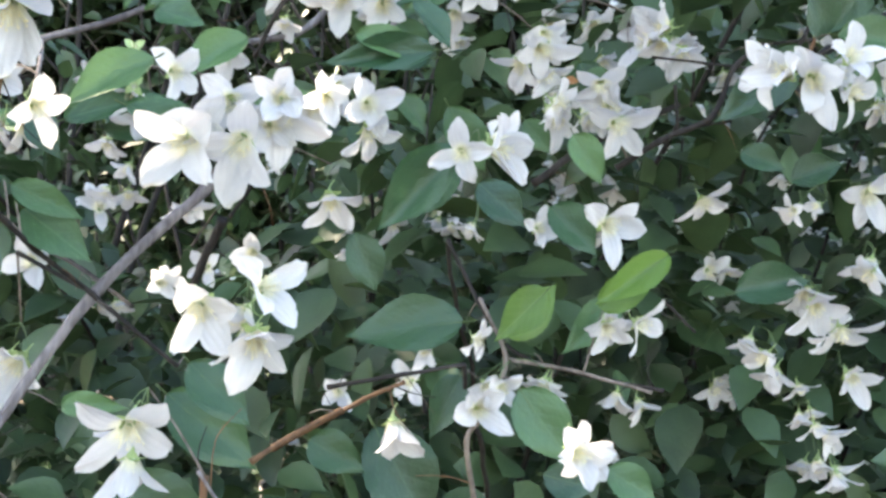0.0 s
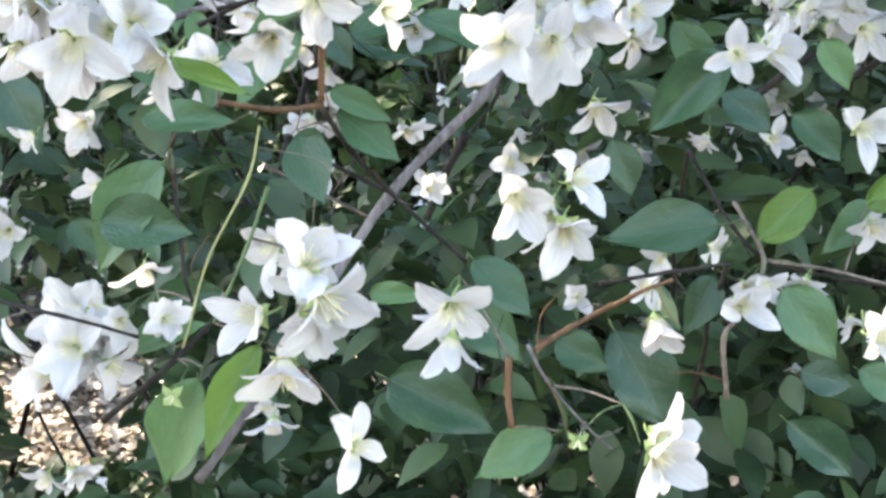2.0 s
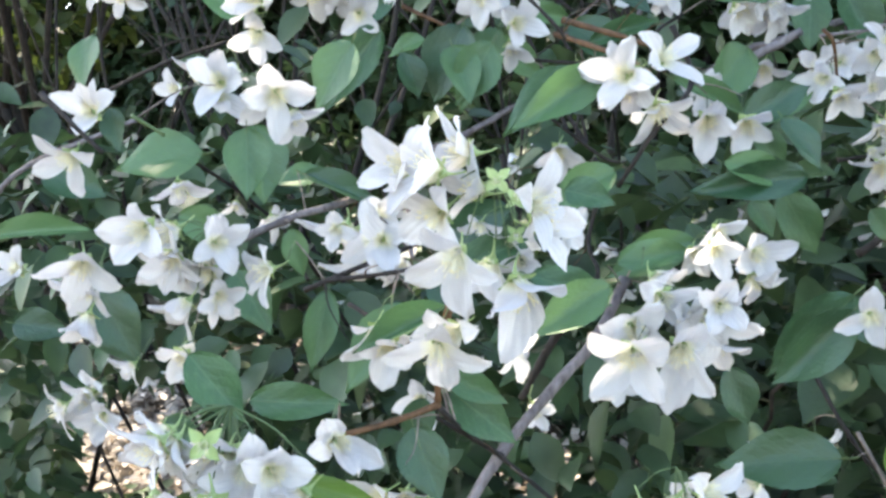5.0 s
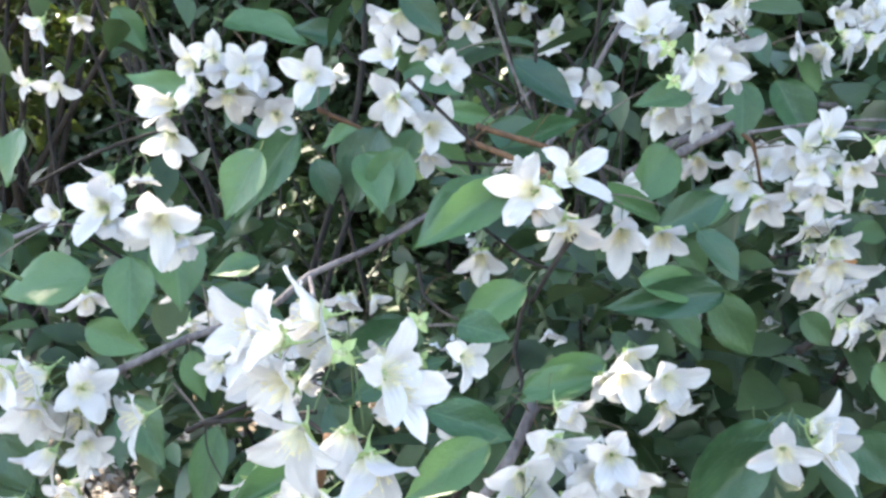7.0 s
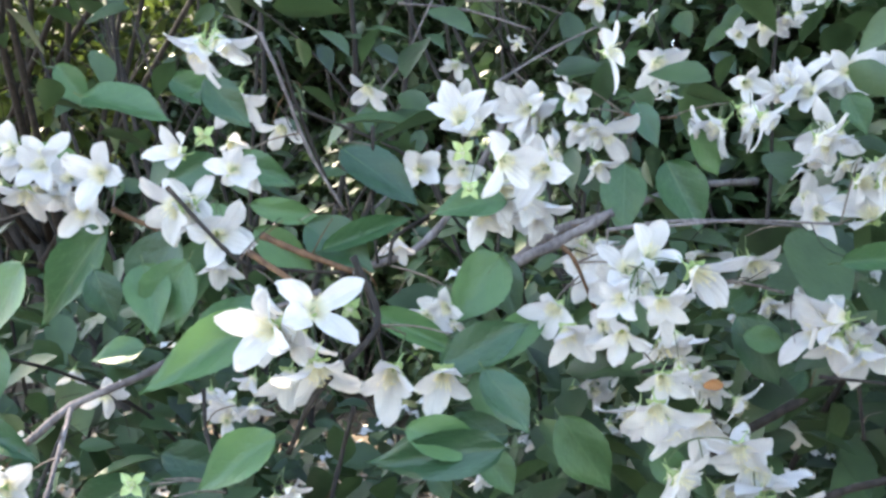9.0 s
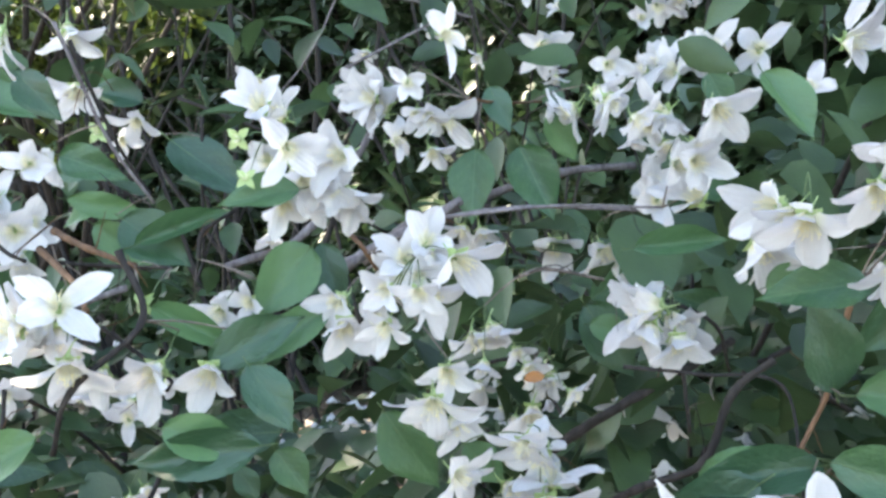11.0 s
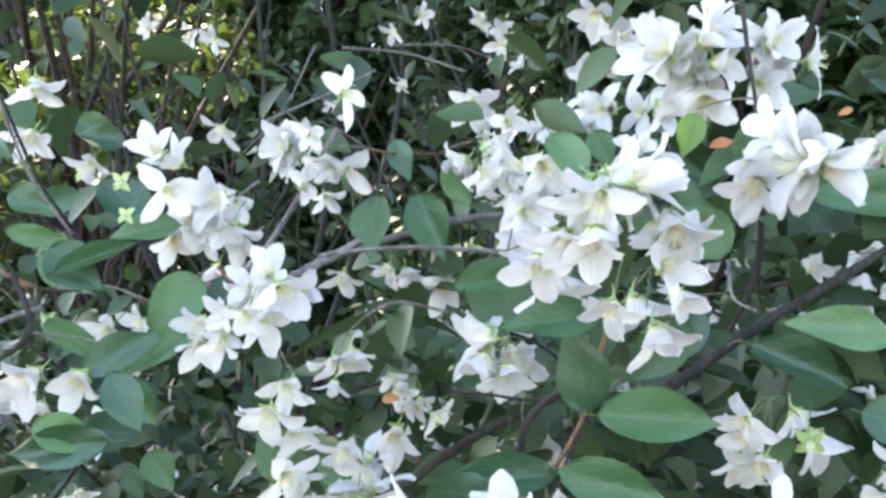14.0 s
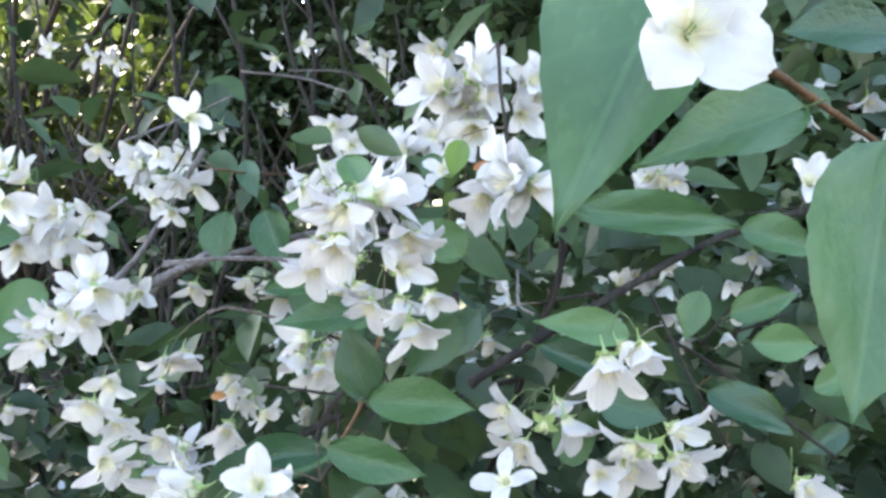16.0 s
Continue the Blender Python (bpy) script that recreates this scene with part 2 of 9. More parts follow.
BUDS = []
for kind in range(3):
    bm = bmesh.new()
    tube(bm, [(0.02 * k * k / 16, 0.03 * k * k / 16, -0.03 - 0.24 * k / 2) for k in range(5)][::-1], (0.024, 0.026, 0.03, 0.05, 0.13), 6, 0)
    tube(bm, [(0, 0, -0.04), (0, 0, 0.06), (0, 0, 0.10)], (0.13, 0.15, 0.06), 8, 0)
    for k in range(4):
        a = math.pi / 4 + k * math.pi / 2 + shapes.uniform(-0.15, 0.15)
        rows = []
        for i in range(5):
            u, w = i / 4, (0.13, 0.17, 0.15, 0.08, 0.006)[i]
            r, z = 0.11 + 0.46 * u, 0.04 + 0.22 * u - 0.3 * u * u
            rows.append([(r * math.cos(a) - v * w * math.sin(a), r * math.sin(a) + v * w * math.cos(a), z + 0.05 * v * v) for v in (-1, 0, 1)])
        grid(bm, rows)
    BUDS.append(mesh_of("spent_calyx", bm, SEPAL))


def leaf_rows(rnd, along=9, across=7, heart=0.0):
    """An ovate leaf with a drawn-out tip, from the origin along +y, its face to +z, folded along the midrib, the side veins pressed in."""
    fold, curl, wave, skew = rnd.uniform(0.12, 0.38), rnd.uniform(-0.1, 0.32), rnd.uniform(0.01, 0.035), rnd.uniform(-0.05, 0.05)
    rows = []
    for i in range(along):
        u = i / (along - 1)
        w = (math.sin(math.pi * min(1, u ** (0.86 - heart) * 0.97 + 0.03)) ** (0.78 + 0.32 * u)) * 0.5 * (1 - 0.05 * u * u - 0.12 * u ** 4)
        if i == 0:
            w = 0.03
        if i == along - 1:
            w = 0.008
        row = []
        for j in range(across):
            v = 2 * j / (across - 1) - 1
            z = fold * w * abs(v) ** 1.3 - curl * u * u * 0.55 + wave * math.sin(9 * u + 4 * v + 5 * skew) * abs(v)
            z += 0.012 * math.sin(26 * (u - 0.18 * abs(v))) * abs(v) * (1 - abs(v))
            teeth = 1 + (0.02 * math.sin(2.6 * i) if abs(v) > 0.9 else 0.0)
            row.append((v * w * teeth + skew * math.sin(math.pi * u), u + 0.03 * abs(v) * w, z))
        rows.append(row)
    return rows


LEAVES, YOUNG, OLD = [], [], []
for kind in range(8):
    bm = bmesh.new()
    rows = leaf_rows(shapes, 22, 9, 0.09 * (kind % 3))
    grid(bm, rows)
    tube(bm, [(0, -0.12, 0.02), (0, -0.05, 0), (0, 0.02, 0.0)], (0.016, 0.014, 0.012), 5, 1)
    tube(bm, [(Vector(r[4]) - Vector((0, 0, 0.006))) for r in rows[::5]], (0.012, 0.010, 0.008, 0.006, 0.003), 4, 1, False)
    LEAVES.append(mesh_of("leaf", bm, LEAF, BARK["green"]))
    # bright copy for young leaves and for those with light behind them
    young = LEAVES[-1].copy()
    young.materials[0] = LEAF_YOUNG
    YOUNG.append(young)
    # dark copy for old leaves and for those standing in shade
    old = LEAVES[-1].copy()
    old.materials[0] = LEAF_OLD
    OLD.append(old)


# ---- parts of a branch ----
picks = random.Random(11)
JOINTS = []
DEEPEST = {}


def branch(label):
    ob = new("mock_orange_branch")
    tagged(ob, label, "shrub branch", "branches of the shrub")
    return ob


def stem(b, radius, bark, *points):
    """A woody stem through the points, thinning to its end, with small swellings."""
    line = smooth_line(points, 7)
    bm = bmesh.new()
    n = len(line)
    rough = [p + 0.35 * radius * noise.noise_vector(p * 60) for p in line]
    tube(bm, rough, [radius * (1.12 - 0.3 * i / n) * (1.22 if i % 7 == 0 else picks.uniform(0.93, 1.05)) for i in range(n)], 8)
    JOINTS.extend(line)
    back = max(line, key=lambda p: p.y)
    if b.name not in DEEPEST or DEEPEST[b.name][1].y < back.y:
        DEEPEST[b.name] = (b, back)
    for k in range(n // 6):
        root = picks.choice(line)
        way = (picks.choice(line) - root).normalized() * 0.5 + Vector((picks.uniform(-1, 1), picks.uniform(-0.6, 0.9), picks.uniform(-0.9, 0.6)))
        long = picks.uniform(0.012, 0.045)
        bend = Vector((picks.uniform(-1, 1), picks.uniform(-1, 1), picks.uniform(-1, 1))) * 0.16 * long
        tip = root + way.normalized() * long
        bit = bmesh.new()
        thin = min(0.5 * radius, picks.uniform(0.0003, 0.0006))
        tube(bit, smooth_line((root, root.lerp(tip, 0.5) + bend, tip), 3), [thin * (1 - 0.08 * i) for i in range(7)], 5)
        child("twig", mesh_of("twig", bit, BARK[picks.choice(("dark", "dark", "twig", "orange"))]), b)
    return child("stem", mesh_of("stem", bm, BARK[bark]), b, None, {"grey": "grey-barked stem", "orange": "orange-brown young stem"}.get(bark, ""))


def reach(at, most):
    """The nearest place on a stem, if one is near."""
    near = min(JOINTS, key=lambda p: (p - at).length_squared, default=None)
    return near if near is not None and (near - at).length < most else None


def shoot(b, start, end, radius, bark="green", sag=0.15):
    start, end = Vector(start), Vector(end)
    mid = start.lerp(end, 0.5) + Vector((0, 0, sag * (end - start).length))
    line = smooth_line((start, mid, end), 5)
    bm = bmesh.new()
    tube(bm, line, [radius * (1 - 0.35 * i / len(line)) for i in range(len(line))], 5)
    return child("shoot", mesh_of("shoot", bm, BARK[bark]), b)


def leaf(b, base, tip, face, width, age=1):
    base, tip = Vector(base), Vector(tip)
    y = tip - base
    long = y.length
    y.normalize()
    z = Vector(face)
    z = (z - y * z.dot(y)).normalized()
    x = y.cross(z)
    m = Matrix((x, y, z)).transposed().to_4x4()
    m.translation = base
    m = m @ Matrix.Diagonal((width, long, long, 1))
    # 0 takes the backlit copy, 2 the shaded one, 1 mostly the plain
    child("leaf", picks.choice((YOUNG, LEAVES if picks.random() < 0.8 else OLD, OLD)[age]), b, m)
    end = base - 0.1 * long * y
    spot = reach(end, 0.035)
    if spot is not None and (spot - end).length > 0.004:
        shoot(b, spot, end, 0.0006, "twig", 0.05)


def spray(b, node):
    """A cluster's axis. Returns a function that hangs a flower from it."""
    node = Vector(node)
    spot = reach(node, 0.06)
    if spot is not None:
        shoot(b, spot, node, 0.0007, "twig", 0.04)

    def flower(at, way, size, *petals):
        """A flower that faces the given way; each petal by its turn round the axis, its opening, its length and, if it is broad, its breadth. Without petals: a spent calyx."""
        at, way = Vector(at), Vector(way).normalized()
        one = child("flower", picks.choice(CALYXES if petals else BUDS), b, Matrix.Translation(at) @ facing(way) @ Matrix.Scale(size, 4))
        for turn, level, long, *broad in petals:
            tilt = Matrix.Rotation(turn, 4, "Z") @ Matrix.Rotation(picks.uniform(-0.16, 0.16), 4, "X")
            child("petal", PETALS[level, picks.randrange(6)], one, tilt @ Matrix.Diagonal((long, picks.uniform(0.88, 1.08) * sum(broad, 0.0 if broad else 1.0), long, 1)))
        child("stamen_tuft", picks.choice(STAMENS), one, Matrix.Rotation(picks.uniform(0, 6), 4, "Z"), "yellow stamens")
        end = at - way * size * 0.34
        if (end - node).length < 0.05:
            shoot(b, node, end, 0.00045, "green", 0.1)
        return one

    return flower


def dry_petal(b, at, way, size):
    bm = bmesh.new()
    grid(bm, petal_rows(0.35, picks))
    return child("dry_petal", mesh_of("dry_petal", bm, DRY), b, Matrix.Translation(at) @ turn_to(way) @ Matrix.Scale(size, 4), "curled brown dry petal")


# ---- ground ----
bm = bmesh.new()
bmesh.ops.create_grid(bm, x_segments=140, y_segments=140, size=30)
for v in bm.verts:
    v.co.z = 0.05 * noise.noise(v.co * 0.7) + 0.02 * noise.noise(v.co * 2.6)
    far = v.co.xy.length
    if far > 27:
        v.co.xy *= 40
tagged(new("ground", mesh_of("ground", bm, SOIL)), "bare earth with dry leaf litter and sunlit patches", "ground", kind="structure")


# ---- loose foliage ----
def foliage(name, count, place, size, mat, seed, parent=None, lying=0.5, fine=False):
    """Many small folded leaves in one mesh. place(rnd): a leaf's point. fine: with a rounder outline, for leaves not far off."""
    rnd = random.Random(seed)
    verts, faces = [], []
    for k in range(count):
        at = Vector(place(rnd))
        long = size * rnd.uniform(0.6, 1.25)
        y = Vector((rnd.uniform(-1, 1), rnd.uniform(-1, 1), rnd.uniform(-0.9, 0.25))).normalized()
        z = Vector((rnd.uniform(-1, 1), rnd.uniform(-1.2, 0.6), rnd.uniform(0, 1.6) + lying))
        z = (z - y * z.dot(y)).normalized()
        x = y.cross(z) * long * rnd.uniform(0.24, 0.33)
        f = len(verts)
        lift, drop = z * long * 0.09, z * long * 0.12
        ring = ((0.14, 0.62), (0.32, 0.98), (0.52, 0.94), (0.72, 0.66), (0.88, 0.28)) if fine else ((0.28, 0.95), (0.68, 0.72))
        verts.append(at)
        for u, w in ring:
            mid = at + y * long * u - drop * u * u
            verts += [mid + x * w + lift * w, mid, mid - x * w + lift * w]
        verts.append(at + y * long - drop)
        faces += [(f, f + 1, f + 2), (f, f + 2, f + 3)]
        for q in range(len(ring) - 1):
            g = f + 1 + 3 * q
            faces += [(g, g + 3, g + 4, g + 1), (g + 1, g + 4, g + 5, g + 2)]
        g = f + 3 * len(ring) - 2
        faces += [(g, g + 3, g + 1), (g + 1, g + 3, g + 2)]
    me = bpy.data.meshes.new(name)
    me.from_pydata([tuple(v) for v in verts], [], faces)
    me.materials.append(mat)
    for p in me.polygons:
        p.use_smooth = True
    ob = new(name, me)
    ob.parent = parent
    return ob


# ---- the flowering branches: stems, then leaves and flower clusters ----
right = branch("flowering mock orange branch, white star flowers over dark green leaves")
middle = branch("grey-stemmed mock orange branch with drooping white flowers and broad leaves")
left = branch("heavy white mock orange sprays hanging from thin twigs")
front = branch("foremost mock orange branch with large white four-petalled flowers")
upper = branch("upper mock orange branch with small white flower clusters and pointed leaves")
centre = branch("arching mock orange branch crowded with white flowers and pale green buds")
west = branch("slender mock orange twigs with white bell flowers and ovate leaves")
corner = branch("mock orange branch with broad near leaves and creamy white flowers")
stem(right, 0.0023, "dark", (0.209, 0.803, 1.433), (0.242, 0.797, 1.455), (0.278, 0.790, 1.475), (0.293, 0.793, 1.512), (0.314, 0.795, 1.530))
stem(right, 0.0010, "dark", (0.233, 0.809, 1.521), (0.275, 0.812, 1.518), (0.318, 0.814, 1.513), (0.327, 0.713, 1.480))
stem(right, 0.0016, "twig", (0.118, 0.664, 1.204), (0.112, 0.645, 1.248), (0.122, 0.646, 1.264), (0.134, 0.647, 1.300), (0.115, 0.667, 1.336))
stem(right, 0.0012, "twig", (0.134, 0.650, 1.300), (0.176, 0.644, 1.296), (0.224, 0.638, 1.286))
stem(right, 0.0014, "orange", (-0.005, 0.620, 1.240), (0.052, 0.603, 1.277), (0.077, 0.605, 1.289))
stem(right, 0.0014, "dark", (0.276, 0.967, 1.318), (0.304, 0.970, 1.292))
stem(right, 0.0013, "dark", (0.260, 0.870, 1.510), (0.264, 0.869, 1.472))
stem(right, 0.0022, "dark", (-0.335, 0.939, 1.347), (-0.264, 0.890, 1.327), (-0.173, 0.791, 1.306))
stem(right, 0.0012, "dark", (0.414, 0.767, 1.743), (0.419, 0.759, 1.712), (0.425, 0.760, 1.672))
stem(right, 0.0013, "orange", (0.349, 0.750, 1.570), (0.343, 0.747, 1.547), (0.337, 0.746, 1.521), (0.324, 0.739, 1.494))
stem(right, 0.0014, "dark", (0.337, 0.746, 1.521), (0.349, 0.772, 1.510))
stem(right, 0.0025, "dark", (0.406, 0.993, 1.644), (0.403, 0.991, 1.598), (0.381, 1.004, 1.546))
stem(right, 0.0010, "grey", (0.393, 0.900, 1.606), (0.399, 0.881, 1.582), (0.414, 0.866, 1.575))
stem(right, 0.0018, "dark", (0.422, 1.055, 1.589), (0.377, 1.036, 1.580))
stem(middle, 0.0032, "grey", (-0.029, 0.618, 1.432), (-0.044, 0.593, 1.398), (-0.092, 0.552, 1.334), (-0.134, 0.510, 1.249), (-0.175, 0.478, 1.176))
stem(middle, .0020, "orange", (-0.096, 0.464, 1.447), (-0.105, 0.470, 1.413), (-0.107, 0.476, 1.385))
stem(middle, .0014, "dark", (-0.107, 0.478, 1.381), (-0.101, 0.507, 1.361), (-0.086, 0.539, 1.337), (-0.045, 0.561, 1.297))
stem(middle, 0.0016, "orange", (-0.107, 0.477, 1.383), (-0.124, 0.454, 1.379), (-0.138, 0.421, 1.380))
stem(middle, 0.0013, "dark", (-0.136, 0.553, 1.356), (-0.096, 0.547, 1.340), (-0.088, 0.548, 1.336))
stem(middle, 0.0011, "dark", (-0.173, 0.444, 1.344), (-0.166, 0.442, 1.297), (-0.165, 0.450, 1.280))
stem(middle, 0.0008, "green", (-0.083, 0.351, 1.344), (-0.090, 0.348, 1.320), (-0.102, 0.345, 1.290))
stem(middle, 0.0016, "dark", (-0.230, 0.472, 1.206), (-0.190, 0.480, 1.243), (-0.185, 0.533, 1.267))
stem(middle, 0.0016, "orange", (-0.001, 0.560, 1.247), (0.017, 0.574, 1.259), (0.041, 0.599, 1.272))
stem(middle, 0.0008, "grey", (0.008, 0.451, 1.270), (0.016, 0.462, 1.252), (0.034, 0.483, 1.226), (0.048, 0.514, 1.205))
stem(middle, 0.0014, "dark", (0.086, 0.737, 1.372), (0.120, 0.720, 1.316), (0.144, 0.703, 1.295), (0.184, 0.691, 1.287), (0.234, 0.660, 1.284))
stem(middle, 0.0019, "orange", (-0.009, 0.509, 1.252), (-0.009, 0.508, 1.234), (-0.006, 0.507, 1.214))
stem(left, 0.0014, "dark", (-0.197, 0.516, 1.430), (-0.159, 0.519, 1.447), (-0.130, 0.540, 1.460))
stem(left, 0.0005, "yellow", (-0.105, 0.392, 1.368), (-0.099, 0.368, 1.346), (-0.102, 0.340, 1.316), (-0.103, 0.322, 1.284))
stem(left, 0.0018, "orange", (-0.138, 0.541, 1.228), (-0.158, 0.534, 1.225), (-0.193, 0.544, 1.221))
stem(left, 0.0013, "dark", (0.033, 0.593, 1.285), (0.076, 0.609, 1.293), (0.110, 0.621, 1.299))
stem(front, 0.0024, "grey", (-0.599, 0.739, 1.457), (-0.566, 0.752, 1.488), (-0.493, 0.809, 1.531))
stem(front, 0.0013, "dark", (-0.301, 0.433, 1.533), (-0.265, 0.430, 1.505))
stem(front, 0.0012, "dark", (-0.181, 0.507, 1.437), (-0.140, 0.499, 1.445), (-0.112, 0.487, 1.452))
stem(front, 0.0010, "green", (-0.252, 0.435, 1.523), (-0.242, 0.448, 1.514))
stem(front, 0.0014, "dark", (-0.110, 0.789, 1.537), (-0.066, 0.798, 1.505), (-0.046, 0.771, 1.501))
stem(front, 0.0018, "dark", (-0.011, 0.684, 1.593), (0.003, 0.684, 1.556), (-0.018, 0.653, 1.523), (-0.040, 0.664, 1.487))
stem(upper, 0.0017, "orange", (-0.220, 0.752, 1.619), (-0.182, 0.761, 1.602))
stem(upper, 0.0019, "orange", (-0.094, 0.718, 1.592), (-0.044, 0.689, 1.574), (-0.024, 0.673, 1.561))
stem(upper, 0.0017, "dark", (-0.286, 1.131, 1.737), (-0.159, 1.163, 1.680), (-0.120, 1.170, 1.628))
stem(upper, 0.0034, "dark", (-0.084, 0.743, 1.379), (-0.104, 0.756, 1.342), (-0.120, 0.771, 1.310))
stem(upper, 0.0017, "dark", (-0.065, 0.807, 1.484), (-0.075, 0.801, 1.438), (-0.061, 0.751, 1.414), (-0.079, 0.743, 1.380))
stem(upper, 0.0014, "dark", (-0.084, 1.084, 1.652), (-0.057, 1.094, 1.706), (-0.029, 1.105, 1.760))
stem(upper, 0.0022, "dark", (-0.683, 1.014, 1.562), (-0.608, 1.037, 1.602), (-0.538, 1.057, 1.628))
stem(centre, 0.0012, "grey", (-0.102, 0.744, 1.730), (-0.088, 0.748, 1.698), (-0.076, 0.761, 1.656), (-0.063, 0.786, 1.619))
stem(centre, 0.0011, "grey", (-0.200, 1.354, 1.891), (-0.240, 1.339, 1.805), (-0.308, 1.315, 1.726))
stem(centre, 0.0014, "grey", (-0.089, 1.064, 1.682), (-0.117, 1.033, 1.649), (-0.130, 0.996, 1.622))
stem(centre, 0.0020, "orange", (-0.090, 0.725, 1.603), (-0.056, 0.715, 1.592), (-0.025, 0.715, 1.583))
stem(centre, 0.0042, "grey", (0.007, 0.923, 1.572), (0.048, 0.939, 1.595), (0.089, 0.954, 1.619))
stem(centre, 0.0013, "grey", (0.098, 0.872, 1.606), (0.155, 0.902, 1.613), (0.242, 0.955, 1.608))
stem(centre, 0.0014, "dark", (-0.030, 0.785, 1.583), (-0.027, 0.787, 1.601), (-0.009, 0.803, 1.616))
stem(centre, 0.0013, "dark", (-0.127, 0.681, 1.631), (-0.090, 0.682, 1.596), (-0.083, 0.695, 1.586))
stem(centre, 0.0017, "dark", (-0.353, 0.860, 1.437), (-0.334, 0.812, 1.407), (-0.306, 0.768, 1.396))
stem(centre, 0.0013, "dark", (-0.133, 0.727, 1.505), (-0.120, 0.710, 1.481), (-0.066, 0.643, 1.469))
stem(centre, 0.0014, "grey", (-0.282, 1.757, 1.983), (-0.185, 1.792, 1.982), (-0.104, 1.821, 1.953))
stem(centre, 0.0014, "dark", (-0.783, 1.259, 1.632), (-0.709, 1.283, 1.663), (-0.636, 1.306, 1.656))
stem(centre, 0.0011, "grey", (-0.003, 0.947, 1.723), (0.028, 1.012, 1.759), (0.064, 1.025, 1.778))
stem(west, 0.0034, "dark", (0.145, 0.924, 1.424), (0.181, 0.929, 1.453), (0.224, 0.937, 1.481), (0.256, 0.973, 1.497), (0.283, 1.007, 1.511))
stem(west, 0.0013, "dark", (-0.132, 0.774, 1.581), (-0.096, 0.787, 1.578), (-0.043, 0.774, 1.578))
stem(west, 0.0013, "dark", (-0.070, 0.852, 1.681), (-0.070, 0.851, 1.631), (-0.058, 0.832, 1.582))
stem(west, 0.0012, "dark", (-0.088, 0.741, 1.718), (-0.075, 0.764, 1.659), (-0.072, 0.795, 1.624))
stem(west, 0.0024, "grey", (-0.441, 1.854, 2.011), (-0.324, 1.899, 2.000), (-0.200, 1.893, 1.956))
stem(west, 0.0010, "grey", (0.131, 0.828, 1.608), (0.185, 0.848, 1.613), (0.248, 0.873, 1.611))
stem(west, 0.0038, "grey", (-0.008, 0.987, 1.571), (0.037, 0.983, 1.603), (0.071, 0.997, 1.615), (0.143, 1.046, 1.641), (0.194, 1.120, 1.649))
stem(west, 0.0012, "twig", (0.165, 0.838, 1.570), (0.181, 0.844, 1.574), (0.214, 0.857, 1.567))
stem(west, 0.0013, "dark", (0.219, 0.879, 1.562), (0.254, 0.892, 1.549), (0.278, 0.901, 1.534), (0.284, 0.935, 1.500))
stem(west, 0.0014, "dark", (0.120, 0.892, 1.505), (0.149, 0.904, 1.506), (0.170, 0.935, 1.463))
stem(west, 0.0013, "orange", (0.089, 0.759, 1.598), (0.097, 0.761, 1.588), (0.104, 0.785, 1.560))
stem(west, 0.0012, "orange", (0.098, 0.950, 1.695), (0.108, 0.996, 1.696), (0.129, 1.047, 1.701))
stem(west, 0.0022, "dark", (0.302, 1.021, 1.493), (0.340, 1.079, 1.505), (0.409, 1.148, 1.522))
stem(corner, 0.0034, "dark", (0.356, 0.902, 1.520), (0.403, 0.939, 1.556), (0.454, 0.976, 1.590), (0.542, 1.048, 1.644), (0.664, 1.154, 1.685))
stem(corner, 0.0022, "orange", (0.565, 0.682, 1.705), (0.591, 0.745, 1.698), (0.632, 0.845, 1.687))
stem(corner, 0.0016, "dark", (0.493, 0.981, 1.555), (0.528, 0.983, 1.536), (0.617, 0.975, 1.472))
stem(corner, 0.0010, "dark", (0.498, 0.843, 1.591), (0.519, 0.852, 1.544), (0.547, 0.865, 1.489))
stem(corner, 0.0013, "dark", (0.511, 1.094, 1.545), (0.544, 1.104, 1.590), (0.558, 1.108, 1.616))
stem(corner, 0.0010, "dark", (0.547, 1.155, 1.666), (0.627, 1.183, 1.680))
stem(corner, 0.0013, "dark", (0.539, 1.103, 1.556), (0.587, 1.119, 1.574))
stem(left, 0.0011, "dark", (-0.295, 0.395, 1.285), (-0.252, 0.405, 1.282), (-0.212, 0.408, 1.276), (-0.173, 0.411, 1.268))
stem(upper, 0.0025, "grey", (-0.310, 0.615, 1.435), (-0.268, 0.641, 1.457), (-0.224, 0.666, 1.474), (-0.198, 0.683, 1.498), (-0.158, 0.710, 1.519), (-0.113, 0.738, 1.548), (-0.069, 0.764, 1.566))
stem(upper, 0.0015, "grey", (-0.198, 0.683, 1.498), (-0.184, 0.658, 1.482), (-0.174, 0.634, 1.459), (-0.164, 0.610, 1.439))
stem(upper, 0.0035, "grey", (-0.162, 1.023, 1.563), (-0.099, 1.074, 1.600), (-0.020, 1.104, 1.738))

# right branch
s = spray(right, (0.112, 0.616, 1.440))
s((0.106, 0.588, 1.424), (-0.08, -0.96, -0.28), 0.0212, (0.24, 3, 1.00), (1.61, 3, 1.10), (-2.70, 3, 1.00), (-1.23, 3, 0.90))
s((0.122, 0.596, 1.427), (0.78, -0.61, -0.15), 0.0279, (0.67, 1, 0.82), (2.54, 2, 1.20), (-1.97, 0, 1.20), (-0.90, 1, 1.00))
s((0.120, 0.609, 1.432), (0.80, -0.58, 0.14), 0.0246, (0.89, 3, 1.05), (2.78, 2, 0.99), (4.46, 1, 1.05), (6.07, 1, 1.04))
s = spray(right, (0.065, 0.646, 1.281))
